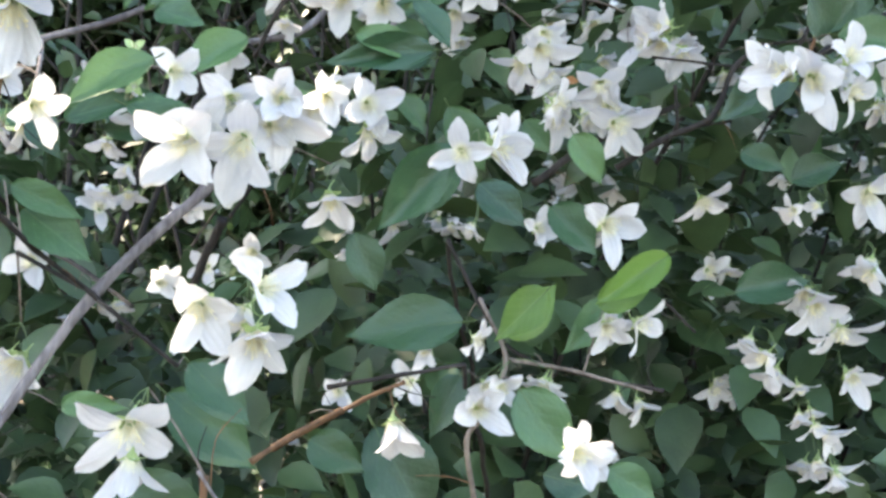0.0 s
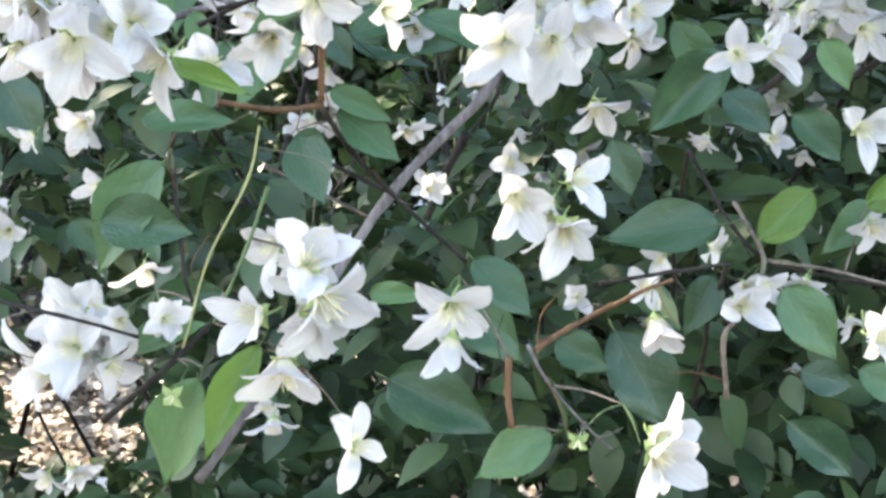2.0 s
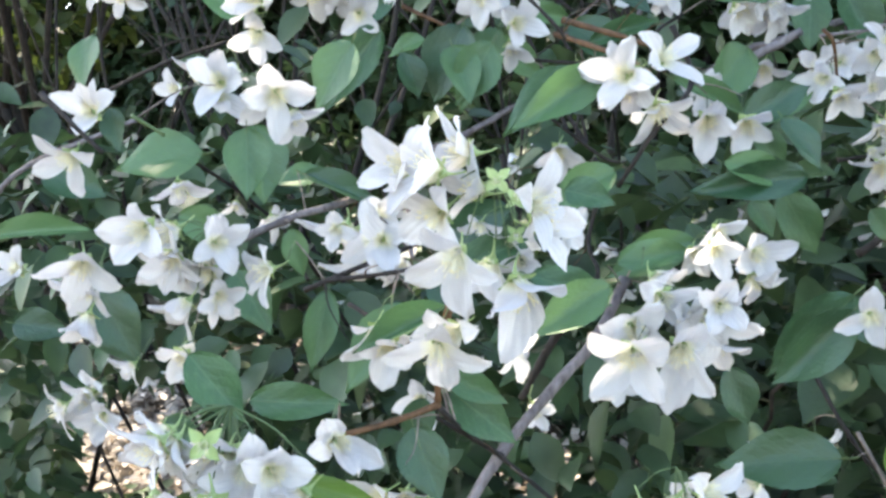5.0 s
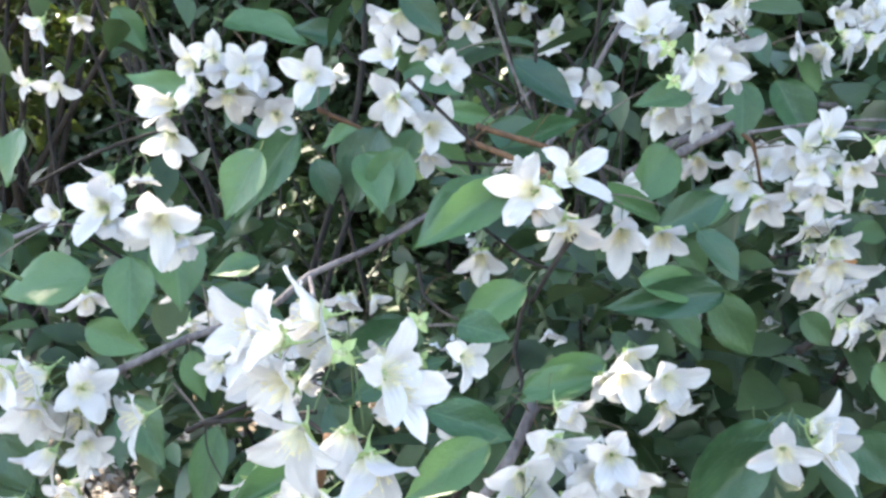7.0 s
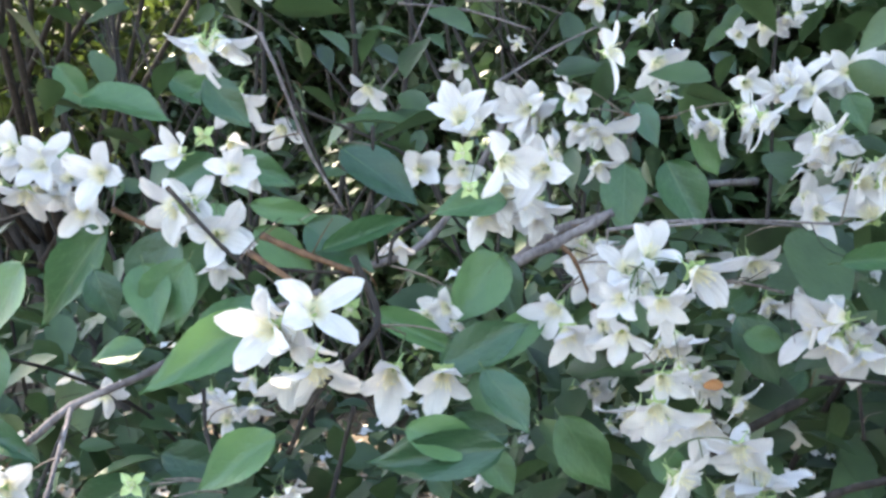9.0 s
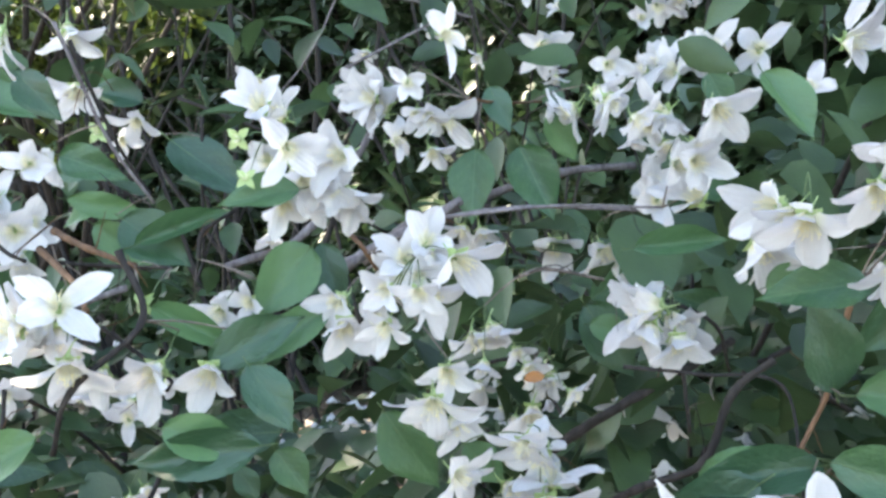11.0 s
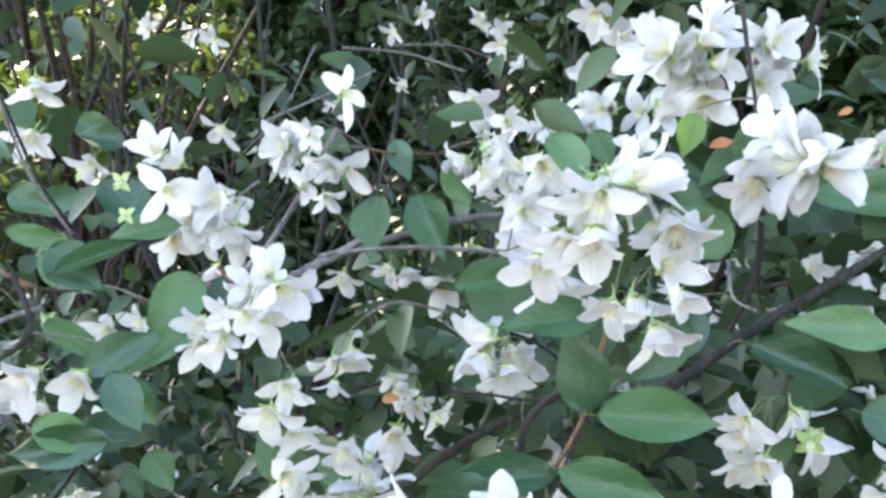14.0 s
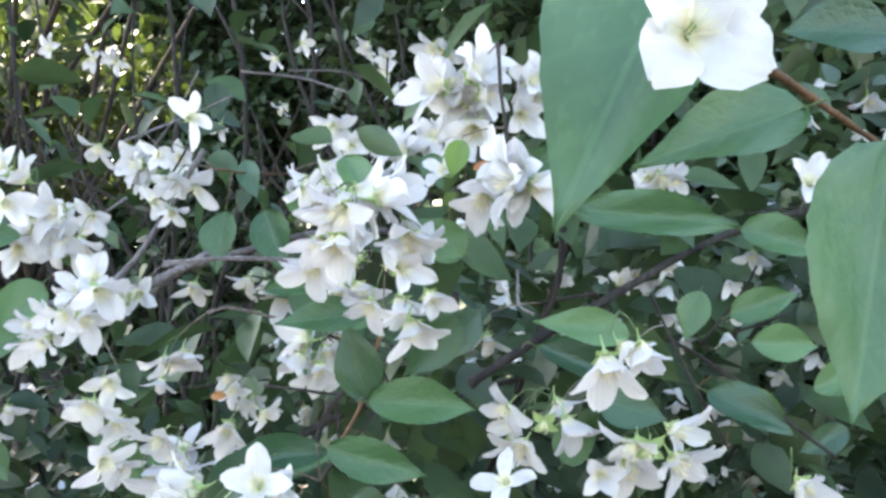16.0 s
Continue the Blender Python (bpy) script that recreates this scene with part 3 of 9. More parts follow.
s((0.067, 0.630, 1.261), (0.23, -0.38, -0.89), 0.0279, (-0.48, 1, 1.10), (1.39, 1, 1.00), (2.76, 1, 1.10), (-1.45, 1, 1.00))
s = spray(right, (0.189, 0.715, 1.402))
s((0.194, 0.695, 1.389), (0.52, -0.84, -0.16), 0.0279, (0.92, 2, 0.90), (2.69, 3, 1.10), (-1.52, 2, 1.20), (0.05, 2, 1.00))
s = spray(right, (0.197, 0.656, 1.344))
s((0.193, 0.631, 1.327), (0.34, -0.72, -0.61), 0.0199, (1.27, 2, 0.90), (2.84, 2, 1.00), (-1.97, 2, 1.00), (-0.30, 2, 1.00))
s((0.212, 0.638, 1.329), (0.76, -0.53, -0.37), 0.0216, (1.29, 3, 1.00), (2.96, 3, 1.00), (-2.05, 3, 1.00), (-0.08, 3, 1.00))
s((0.196, 0.650, 1.329), (0.17, -0.73, -0.66), 0.0188, (0.13, 3, 1.05), (1.94, 3, 1.02), (3.40, 3, 0.91), (4.79, 2, 0.91))
s = spray(right, (0.138, 0.650, 1.300))
s((0.132, 0.624, 1.287), (0.36, -0.88, -0.32), 0.0172, (0.74, 2, 1.00), (2.31, 2, 1.00), (-2.40, 2, 1.00), (-0.83, 2, 1.00))
s((0.118, 0.624, 1.273), (0.18, -0.98, 0.05), 0.0264, (0.75, 1, 1.00), (2.42, 0, 0.90), (-2.59, 1, 0.82), (-0.52, 1, 1.20))
s((0.159, 0.637, 1.291), (-0.23, -0.38, -0.90), 0.0174, (0.24, 4, 0.90), (1.51, 4, 1.20), (-2.80, 4, 1.00), (-0.93, 4, 1.00))
s((0.162, 0.646, 1.289), (-0.28, -0.16, -0.95), 0.0171, (0.98, 3, 1.00), (2.46, 2, 1.06), (3.89, 2, 0.98), (5.50, 2, 0.99))
s((0.122, 0.638, 1.285), (0.50, -0.83, -0.25), 0.0159, (1.49, 1, 0.98), (3.10, 3, 1.04), (4.75, 1, 0.97), (5.99, 2, 1.01))
s = spray(right, (0.167, 0.766, 1.489))
s((0.157, 0.733, 1.475), (0.86, -0.33, -0.38), 0.0234, (0.68, 4, 1.00), (2.25, 4, 1.00), (-2.57, 4, 1.10), (-1.00, 4, 1.00))
s((0.178, 0.753, 1.465), (0.85, -0.30, -0.43), 0.0204, (0.08, 1, 0.90), (1.74, 2, 0.89), (3.41, 2, 0.88), (4.92, 3, 0.96))
s((0.153, 0.751, 1.472), (0.64, -0.10, -0.76), 0.0222, (0.65, 2, 0.90), (2.47, 2, 1.02), (3.75, 3, 0.94), (5.48, 2, 0.90))
s((0.198, 0.764, 1.479), (-0.22, -0.91, -0.36), 0.0261, (1.24, 2, 0.92), (2.93, 3, 0.90), (4.52, 2, 1.06), (5.95, 3, 0.99))
s = spray(right, (0.195, 0.765, 1.493))
s((0.202, 0.744, 1.462), (0.39, -0.79, -0.47), 0.0279, (0.71, 3, 1.20), (2.68, 4, 1.10), (-1.83, 3, 1.00), (-0.66, 3, 1.10))
s((0.191, 0.749, 1.491), (-0.01, -0.69, -0.72), 0.0228, (0.89, 4, 1.10), (2.36, 4, 1.00), (-2.46, 4, 1.00), (-0.78, 4, 1.00))
s = spray(right, (-0.144, 0.910, 1.348))
s((-0.145, 0.891, 1.335), (-0.22, -0.97, -0.09), 0.0211, (0.69, 3, 1.10), (2.16, 3, 1.00), (-2.55, 3, 1.00), (-1.08, 3, 1.00))
s = spray(right, (-0.174, 0.912, 1.407))
s((-0.173, 0.893, 1.388), (0.36, -0.45, -0.82), 0.0210, (1.13, 4, 1.20), (2.30, 4, 1.00), (-2.71, 4, 1.00), (-0.74, 4, 1.00))
s((-0.168, 0.903, 1.393), (0.78, -0.26, -0.57), 0.0201, (0.69, 1, 1.05), (2.08, 2, 0.98), (3.49, 1, 0.96), (5.42, 2, 0.96))
s = spray(right, (0.315, 0.664, 1.495))
s((0.294, 0.632, 1.481), (-0.78, -0.63, 0.09), 0.0279, (0.39, 1, 1.00), (2.36, 1, 0.82), (-2.95, 1, 1.00), (-1.18, 0, 0.90))
s((0.308, 0.635, 1.480), (-0.11, -0.85, -0.52), 0.0280, (0.38, 1, 0.82), (2.05, 2, 1.20), (-2.06, 0, 0.90), (-1.29, 2, 1.20))
s((0.329, 0.641, 1.491), (0.24, -0.88, 0.41), 0.0232, (-0.06, 2, 1.00), (1.61, 2, 1.00), (-3.10, 2, 0.90), (-1.53, 2, 1.00))
s((0.332, 0.647, 1.474), (0.71, -0.58, -0.39), 0.0219, (0.29, 4, 1.10), (1.76, 4, 1.00), (-3.05, 4, 0.90), (-1.38, 4, 1.00))
s((0.325, 0.658, 1.485), (0.94, -0.33, -0.09), 0.0189, (1.18, 3, 0.95), (2.38, 3, 0.98), (4.24, 3, 0.97), (5.72, 1, 0.94))
s((0.290, 0.646, 1.486), (-0.90, -0.42, -0.11), 0.0275, (0.32, 1, 0.95), (2.02, 2, 0.91), (3.44, 3, 0.97), (4.89, 3, 1.03))
s((0.325, 0.664, 1.481), (-0.02, -0.92, 0.38), 0.0231, (0.78, 2, 0.94), (2.40, 2, 1.04), (3.89, 2, 1.07), (5.57, 1, 0.91))
s = spray(right, (0.290, 0.936, 1.436))
s((0.294, 0.919, 1.417), (0.47, -0.52, -0.71), 0.0279, (0.01, 3, 1.00), (1.38, 4, 1.10), (-2.43, 4, 1.20), (-1.26, 4, 0.82))
s = spray(right, (0.375, 0.858, 1.351))
s((0.371, 0.828, 1.335), (0.05, -0.74, -0.67), 0.0279, (0.41, 2, 1.00), (1.78, 2, 1.10), (-2.63, 2, 1.20), (-1.36, 2, 1.00))
s((0.392, 0.832, 1.316), (0.26, -0.55, -0.80), 0.0279, (0.88, 4, 1.20), (-3.03, 4, 1.20), (-1.96, 4, 1.10), (-0.29, 4, 1.10))
s((0.366, 0.851, 1.345), (-0.13, -0.67, -0.73), 0.0269, (0.06, 1, 1.06), (1.85, 3, 0.98), (3.34, 3, 0.95), (4.85, 2, 0.92))
s((0.368, 0.844, 1.346), (-0.02, -0.44, -0.90), 0.0255, (0.51, 3, 0.98), (1.93, 3, 1.07), (3.69, 1, 0.94), (5.26, 1, 0.98))
s((0.387, 0.850, 1.320), (0.72, -0.24, -0.66), 0.0242, (0.52, 2, 1.01), (2.10, 3, 0.94), (3.33, 1, 1.07), (4.93, 3, 0.99))
s = spray(right, (0.353, 0.899, 1.305))
s((0.348, 0.871, 1.288), (-0.66, -0.36, -0.66), 0.0279, (0.23, 3, 1.00), (1.80, 3, 1.00), (-2.92, 3, 1.00), (-1.35, 3, 1.10))
s((0.337, 0.890, 1.299), (-0.30, -0.23, -0.92), 0.0242, (1.05, 3, 0.97), (2.55, 1, 0.91), (4.22, 2, 0.91), (6.00, 2, 1.02))
s((0.360, 0.890, 1.273), (-0.39, -0.50, -0.78), 0.0259, (-0.05, 2, 0.96), (1.53, 1, 1.00), (2.98, 2, 0.88), (4.51, 1, 0.91))
s = spray(right, (0.415, 0.905, 1.289))
s((0.417, 0.884, 1.273), (0.28, -0.90, -0.35), 0.0279, (0.47, 1, 1.00), (2.14, 1, 1.00), (-2.68, 1, 0.90), (-0.90, 1, 1.20))
s = spray(right, (0.396, 0.921, 1.239))
s((0.377, 0.885, 1.261), (0.40, -0.35, -0.84), 0.0184, (1.26, 3, 1.00), (2.83, 3, 1.00), (-1.99, 3, 1.00), (-0.41, 3, 1.00))
s((0.385, 0.904, 1.234), (-0.01, -0.35, -0.94), 0.0194, (1.15, 2, 0.99), (2.89, 1, 0.97), (4.36, 1, 0.94), (5.90, 2, 0.94))
s((0.394, 0.905, 1.238), (0.25, -0.28, -0.92), 0.0203, (0.12, 3, 0.90), (1.85, 3, 0.88), (3.17, 3, 0.99), (4.80, 2, 0.97))
s((0.408, 0.910, 1.217), (0.62, -0.52, -0.58), 0.0248, (1.15, 2, 1.05), (2.70, 1, 0.96), (4.65, 1, 0.99), (5.86, 1, 1.04))
s((0.406, 0.918, 1.190), (0.10, -0.55, -0.83), 0.0236, (0.51, 2, 1.01), (2.12, 2, 1.05), (3.82, 2, 1.08), (5.12, 2, 0.90))
s((0.419, 0.913, 1.186), (0.63, -0.30, -0.72), 0.0244, (1.02, 3, 1.08), (2.18, 3, 0.97), (4.15, 2, 0.89), (5.72, 3, 0.92))
s = spray(right, (0.392, 0.906, 1.245))
s((0.395, 0.893, 1.227), (0.44, -0.08, -0.89), 0.0205, (-0.12, 3, 1.00), (1.45, 3, 1.00), (3.02, 3, 1.00), (-1.29, 3, 1.10))
s = spray(right, (0.416, 0.914, 1.205))
s((0.417, 0.898, 1.185), (0.19, -0.37, -0.91), 0.0254, (-1.04, 2, 1.00), (0.63, 2, 0.90), (2.11, 2, 1.00), (-2.61, 2, 1.00))
s = spray(right, (0.373, 0.823, 1.430))
s((0.397, 0.799, 1.422), (-0.11, -0.85, -0.52), 0.0279, (1.03, 3, 1.20), (3.00, 2, 0.90), (-2.11, 2, 1.00), (-1.14, 1, 1.20))
s((0.367, 0.813, 1.412), (-0.91, -0.22, -0.35), 0.0149, (1.39, 2, 0.90), (3.30, 1, 0.89), (4.82, 2, 0.89), (5.96, 3, 1.06))
s((0.347, 0.809, 1.408), (-0.69, -0.33, -0.64), 0.0160, (0.72, 2, 0.97), (2.49, 2, 1.01), (3.95, 2, 0.92), (5.33, 3, 0.90))
s = spray(right, (0.351, 0.814, 1.422))
s((0.346, 0.800, 1.407), (-0.80, -0.37, -0.48), 0.0161, (0.22, 4, 1.00), (1.59, 4, 1.00), (-2.93, 4, 1.00), (-1.26, 4, 0.90))
s = spray(right, (0.411, 0.834, 1.385))
s((0.408, 0.810, 1.362), (-0.66, -0.36, -0.66), 0.0220, (1.45, 4, 1.00), (3.02, 4, 0.90), (-1.59, 4, 0.90), (-0.12, 4, 1.00))
s((0.412, 0.825, 1.372), (-0.24, -0.14, -0.96), 0.0218, (0.88, 3, 0.92), (2.46, 2, 0.94), (4.06, 2, 1.00), (5.58, 1, 1.04))
s((0.405, 0.823, 1.368), (-0.12, -0.56, -0.82), 0.0214, (0.21, 1, 1.06), (1.71, 2, 0.99), (3.07, 2, 1.04), (5.01, 3, 0.94))
s = spray(right, (0.349, 1.149, 1.238))
s((0.351, 1.125, 1.218), (0.47, -0.70, -0.54), 0.0279, (-0.06, 3, 1.00), (1.51, 3, 1.20), (-2.91, 4, 1.10), (-1.34, 3, 1.00))
s((0.357, 1.138, 1.225), (0.58, -0.64, -0.50), 0.0251, (0.24, 2, 0.93), (2.02, 2, 1.03), (3.35, 2, 0.97), (5.10, 2, 0.98))
s = spray(right, (0.335, 1.150, 1.361))
s((0.340, 1.130, 1.347), (0.44, -0.88, -0.19), 0.0279, (0.58, 4, 1.00), (1.95, 4, 1.00), (-2.86, 4, 0.90), (-1.29, 4, 1.20))
s = spray(right, (0.252, 0.866, 1.563))
s((0.250, 0.843, 1.552), (-0.87, -0.48, 0.13), 0.0279, (0.39, 1, 1.20), (2.36, 0, 1.20), (3.03, 1, 1.00), (-1.18, 1, 1.00))
s((0.246, 0.841, 1.542), (-0.38, -0.55, -0.74), 0.0249, (0.24, 1, 1.10), (1.31, 1, 0.90), (3.08, 1, 1.00), (-1.53, 1, 1.00))
s((0.258, 0.845, 1.535), (0.26, -0.62, -0.74), 0.0261, (-0.12, 1, 1.00), (1.55, 1, 1.00), (3.12, 1, 1.10), (-1.69, 1, 1.00))
s((0.253, 0.861, 1.546), (0.53, -0.48, -0.70), 0.0227, (0.78, 2, 0.93), (2.43, 1, 0.93), (4.19, 3, 1.03), (5.52, 1, 0.98))
s((0.242, 0.858, 1.557), (-0.92, -0.23, -0.31), 0.0277, (0.47, 2, 0.89), (1.96, 2, 0.89), (3.51, 2, 0.93), (5.03, 1, 1.05))
s = spray(right, (0.196, 0.784, 1.471))
s((0.203, 0.760, 1.464), (0.00, -0.16, 0.99), 0.0279, (0.96, 3, 0.90), (1.74, 4, 1.00), (-2.68, 4, 1.00), (-0.51, 4, 1.10))
s((0.188, 0.781, 1.472), (-0.08, -0.23, 0.97), 0.0247, (0.07, 3, 0.90), (1.69, 1, 1.02), (3.42, 2, 0.93), (5.04, 2, 1.06))
s = spray(right, (0.362, 0.673, 1.649))
s((0.371, 0.646, 1.634), (-0.22, -0.69, -0.69), 0.0240, (-0.10, 4, 1.00), (1.67, 3, 1.00), (3.05, 3, 1.00), (-1.67, 3, 1.10))
s((0.366, 0.649, 1.619), (0.17, -0.52, -0.84), 0.0247, (0.29, 0, 0.90), (1.77, 1, 1.00), (-2.55, 1, 0.82), (-1.48, 1, 1.00))
s((0.380, 0.662, 1.639), (0.95, 0.20, 0.24), 0.0279, (0.19, 1, 1.20), (1.26, 1, 1.00), (-2.85, 1, 1.10), (-1.38, 1, 1.00))
s((0.364, 0.668, 1.643), (0.94, 0.33, -0.11), 0.0271, (1.27, 1, 1.00), (2.82, 1, 1.07), (4.66, 2, 1.03), (6.00, 2, 0.90))
s((0.362, 0.658, 1.635), (-0.16, -0.55, -0.82), 0.0233, (0.88, 2, 1.00), (2.59, 2, 1.03), (4.02, 1, 0.88), (5.48, 2, 1.00))
s((0.352, 0.658, 1.618), (-0.04, -0.56, -0.83), 0.0214, (0.80, 2, 1.02), (2.59, 2, 1.01), (4.02, 1, 0.92), (5.53, 2, 0.94))
s((0.360, 0.664, 1.639), (0.52, -0.42, -0.75), 0.0215, (0.14, 2, 0.94), (2.04, 2, 1.00), (3.30, 3, 1.05), (4.85, 1, 0.91))
s((0.366, 0.674, 1.640), (0.82, 0.40, 0.41), 0.0274, (0.88, 1, 1.04), (2.27, 1, 0.91), (4.11, 3, 1.04), (5.55, 3, 0.92))
s = spray(right, (0.329, 0.725, 1.625))
s((0.329, 0.699, 1.606), (-0.09, -0.73, -0.68), 0.0252, (0.18, 3, 0.90), (1.85, 1, 1.10), (3.12, 2, 1.00), (-1.59, 2, 0.90))
s((0.324, 0.717, 1.609), (-0.39, -0.67, -0.63), 0.0228, (0.42, 2, 0.99), (2.16, 1, 0.99), (3.40, 2, 0.99), (5.34, 3, 1.04))
s = spray(right, (0.390, 0.693, 1.631))
s((0.396, 0.669, 1.622), (0.40, -0.32, -0.86), 0.0220, (0.88, 2, 1.00), (2.45, 4, 1.10), (-1.96, 3, 0.82), (-0.09, 3, 0.90))
s((0.392, 0.668, 1.603), (0.74, -0.67, -0.00), 0.0200, (1.06, 0, 0.82), (2.53, 2, 1.00), (-2.08, 1, 1.00), (-0.31, 1, 1.10))
s((0.396, 0.683, 1.613), (0.38, -0.84, 0.38), 0.0184, (0.85, 2, 0.92), (2.01, 1, 1.03), (3.99, 3, 1.01), (5.32, 2, 0.93))
s((0.394, 0.682, 1.619), (0.66, -0.22, -0.72), 0.0216, (1.50, 3, 0.96), (2.77, 3, 0.89), (4.43, 1, 0.97), (6.19, 2, 0.94))
s((0.387, 0.685, 1.623), (-0.09, -0.23, -0.97), 0.0208, (0.18, 2, 1.01), (1.88, 2, 0.94), (3.52, 3, 1.04), (5.13, 1, 0.94))
s = spray(right, (0.364, 0.715, 1.605))
s((0.363, 0.700, 1.586), (-0.15, -0.46, -0.88), 0.0216, (-0.29, 3, 0.90), (1.58, 3, 1.00), (-3.04, 3, 1.00), (-1.77, 3, 1.20))
s = spray(right, (0.374, 0.738, 1.602))
s((0.380, 0.715, 1.574), (0.46, -0.20, -0.87), 0.0260, (0.68, 2, 0.90), (2.65, 2, 1.00), (-1.86, 2, 1.00), (-0.39, 2, 1.00))
s((0.388, 0.720, 1.590), (0.70, -0.39, -0.60), 0.0202, (-0.08, 1, 1.00), (1.49, 0, 0.90), (-3.12, 1, 1.00), (-1.55, 0, 0.82))
s((0.365, 0.736, 1.587), (0.39, -0.25, -0.89), 0.0256, (0.31, 2, 0.91), (1.95, 1, 0.95), (3.35, 1, 0.95), (5.03, 3, 1.02))
s = spray(right, (0.382, 0.809, 1.730))
s((0.392, 0.779, 1.724), (0.78, -0.46, 0.42), 0.0273, (0.96, 1, 1.00), (2.74, 1, 1.00), (-2.08, 1, 1.00), (-0.61, 1, 1.00))
s((0.397, 0.784, 1.715), (0.93, -0.29, -0.22), 0.0212, (1.41, 1, 1.00), (2.98, 1, 1.00), (-1.53, 1, 1.00), (-0.26, 1, 1.00))
s((0.394, 0.788, 1.697), (0.04, -0.77, -0.64), 0.0280, (0.88, 1, 1.00), (2.55, 1, 0.90), (-2.36, 1, 1.00), (-0.49, 1, 0.90))
s((0.375, 0.781, 1.720), (-0.45, -0.89, 0.10), 0.0279, (0.52, 1, 1.00), (2.09, 1, 1.00), (-2.62, 1, 1.20), (-1.25, 1, 0.82))
s((0.394, 0.793, 1.735), (0.66, -0.55, 0.51), 0.0254, (1.74, 1, 1.07), (3.23, 3, 1.05), (4.82, 2, 0.88), (5.97, 2, 0.96))
s((0.387, 0.802, 1.714), (-0.21, -0.97, 0.07), 0.0261, (1.27, 2, 0.99), (2.72, 2, 0.99), (4.33, 2, 0.98), (5.74, 2, 1.01))
s((0.365, 0.797, 1.721), (-0.85, -0.52, 0.11), 0.0248, (1.21, 3, 0.98), (2.76, 1, 1.06), (4.51, 3, 1.07), (5.79, 2, 1.06))
s((0.374, 0.800, 1.714), (0.56, -0.70, -0.44), 0.0271, (1.47, 2, 1.07), (2.96, 2, 0.98), (4.25, 3, 1.06), (6.27, 2, 1.08))
s((0.378, 0.796, 1.722), (0.05, -0.97, 0.25), 0.0244, (0.53, 1, 0.93), (1.93, 2, 1.02), (3.39, 2, 0.91), (5.06, 2, 0.89))
s((0.387, 0.799, 1.713), (0.74, -0.12, -0.66), 0.0197, (1.41, 2, 1.01), (3.02, 2, 0.89), (4.16, 3, 1.02), (5.94, 3, 1.03))
s = spray(right, (0.420, 0.831, 1.736))
s((0.425, 0.802, 1.726), (0.74, -0.67, -0.00), 0.0209, (0.89, 1, 1.10), (2.66, 1, 1.00), (-2.25, 1, 1.00), (-0.78, 1, 0.90))
s((0.418, 0.806, 1.707), (0.52, -0.76, -0.38), 0.0222, (0.91, 0, 1.00), (2.28, 1, 1.00), (-2.43, 1, 0.90), (-0.76, 1, 1.10))
s((0.444, 0.821, 1.719), (1.00, 0.03, 0.01), 0.0236, (1.41, 4, 0.90), (2.98, 4, 1.00), (-1.93, 4, 1.10), (-0.16, 4, 0.90))
s((0.422, 0.810, 1.728), (0.22, -0.98, 0.01), 0.0189, (1.17, 2, 0.98), (2.62, 2, 1.01), (4.53, 2, 1.06), (5.93, 2, 0.91))
s((0.416, 0.815, 1.721), (0.77, -0.61, -0.17), 0.0181, (0.35, 3, 1.02), (2.13, 2, 1.04), (3.80, 2, 1.05), (5.29, 2, 0.93))
s((0.425, 0.817, 1.734), (0.84, -0.54, 0.03), 0.0180, (0.45, 2, 1.07), (2.31, 3, 1.06), (3.78, 3, 0.95), (5.44, 2, 1.04))
s((0.423, 0.820, 1.720), (0.60, -0.73, -0.32), 0.0204, (0.87, 2, 0.89), (2.52, 2, 1.04), (4.10, 2, 0.98), (5.71, 2, 0.88))
s((0.427, 0.827, 1.732), (0.84, -0.40, -0.37), 0.0191, (1.24, 2, 1.06), (3.08, 2, 1.08), (4.72, 1, 0.93), (5.94, 3, 1.03))
s = spray(right, (0.428, 0.718, 1.667))
s((0.429, 0.697, 1.644), (-0.22, -0.59, -0.78), 0.0220, (1.12, 3, 1.00), (2.90, 2, 0.90), (-1.92, 2, 1.10), (-0.85, 2, 0.90))
s((0.426, 0.707, 1.655), (0.08, -0.58, -0.81), 0.0218, (1.06, 1, 0.91), (2.68, 1, 0.93), (4.34, 2, 0.93), (6.00, 1, 1.08))
s = spray(right, (0.451, 0.711, 1.665))
s((0.457, 0.685, 1.648), (0.98, 0.02, -0.21), 0.0256, (0.89, 1, 1.00), (2.46, 1, 1.00), (-2.55, 1, 1.10), (-0.48, 2, 0.82))
s((0.450, 0.686, 1.648), (-0.77, -0.64, -0.01), 0.0267, (1.39, 3, 1.00), (2.96, 3, 1.00), (-1.65, 3, 1.00), (-0.08, 3, 1.10))
s((0.451, 0.691, 1.655), (-0.01, -0.99, 0.10), 0.0198, (0.08, 1, 1.00), (1.65, 1, 1.00), (-2.96, 1, 1.00), (-1.39, 1, 1.00))
s((0.446, 0.698, 1.649), (0.36, -0.93, 0.02), 0.0190, (1.65, 3, 0.96), (3.16, 2, 0.92), (4.41, 2, 1.08), (6.32, 3, 0.95))
s((0.441, 0.705, 1.663), (-0.79, -0.59, 0.15), 0.0235, (1.39, 1, 0.92), (2.86, 3, 1.07), (4.41, 1, 0.94), (5.77, 2, 1.04))
s((0.454, 0.696, 1.650), (-0.36, -0.89, -0.26), 0.0237, (1.35, 2, 0.89), (2.84, 1, 1.04), (4.32, 3, 1.07), (5.97, 3, 1.02))
s = spray(right, (0.430, 1.120, 1.610))
s((0.435, 1.103, 1.599), (0.68, -0.70, 0.22), 0.0203, (1.11, 2, 0.82), (3.08, 2, 1.10), (-1.53, 2, 0.82), (-0.16, 2, 1.00))
s = spray(right, (0.344, 0.887, 1.719))
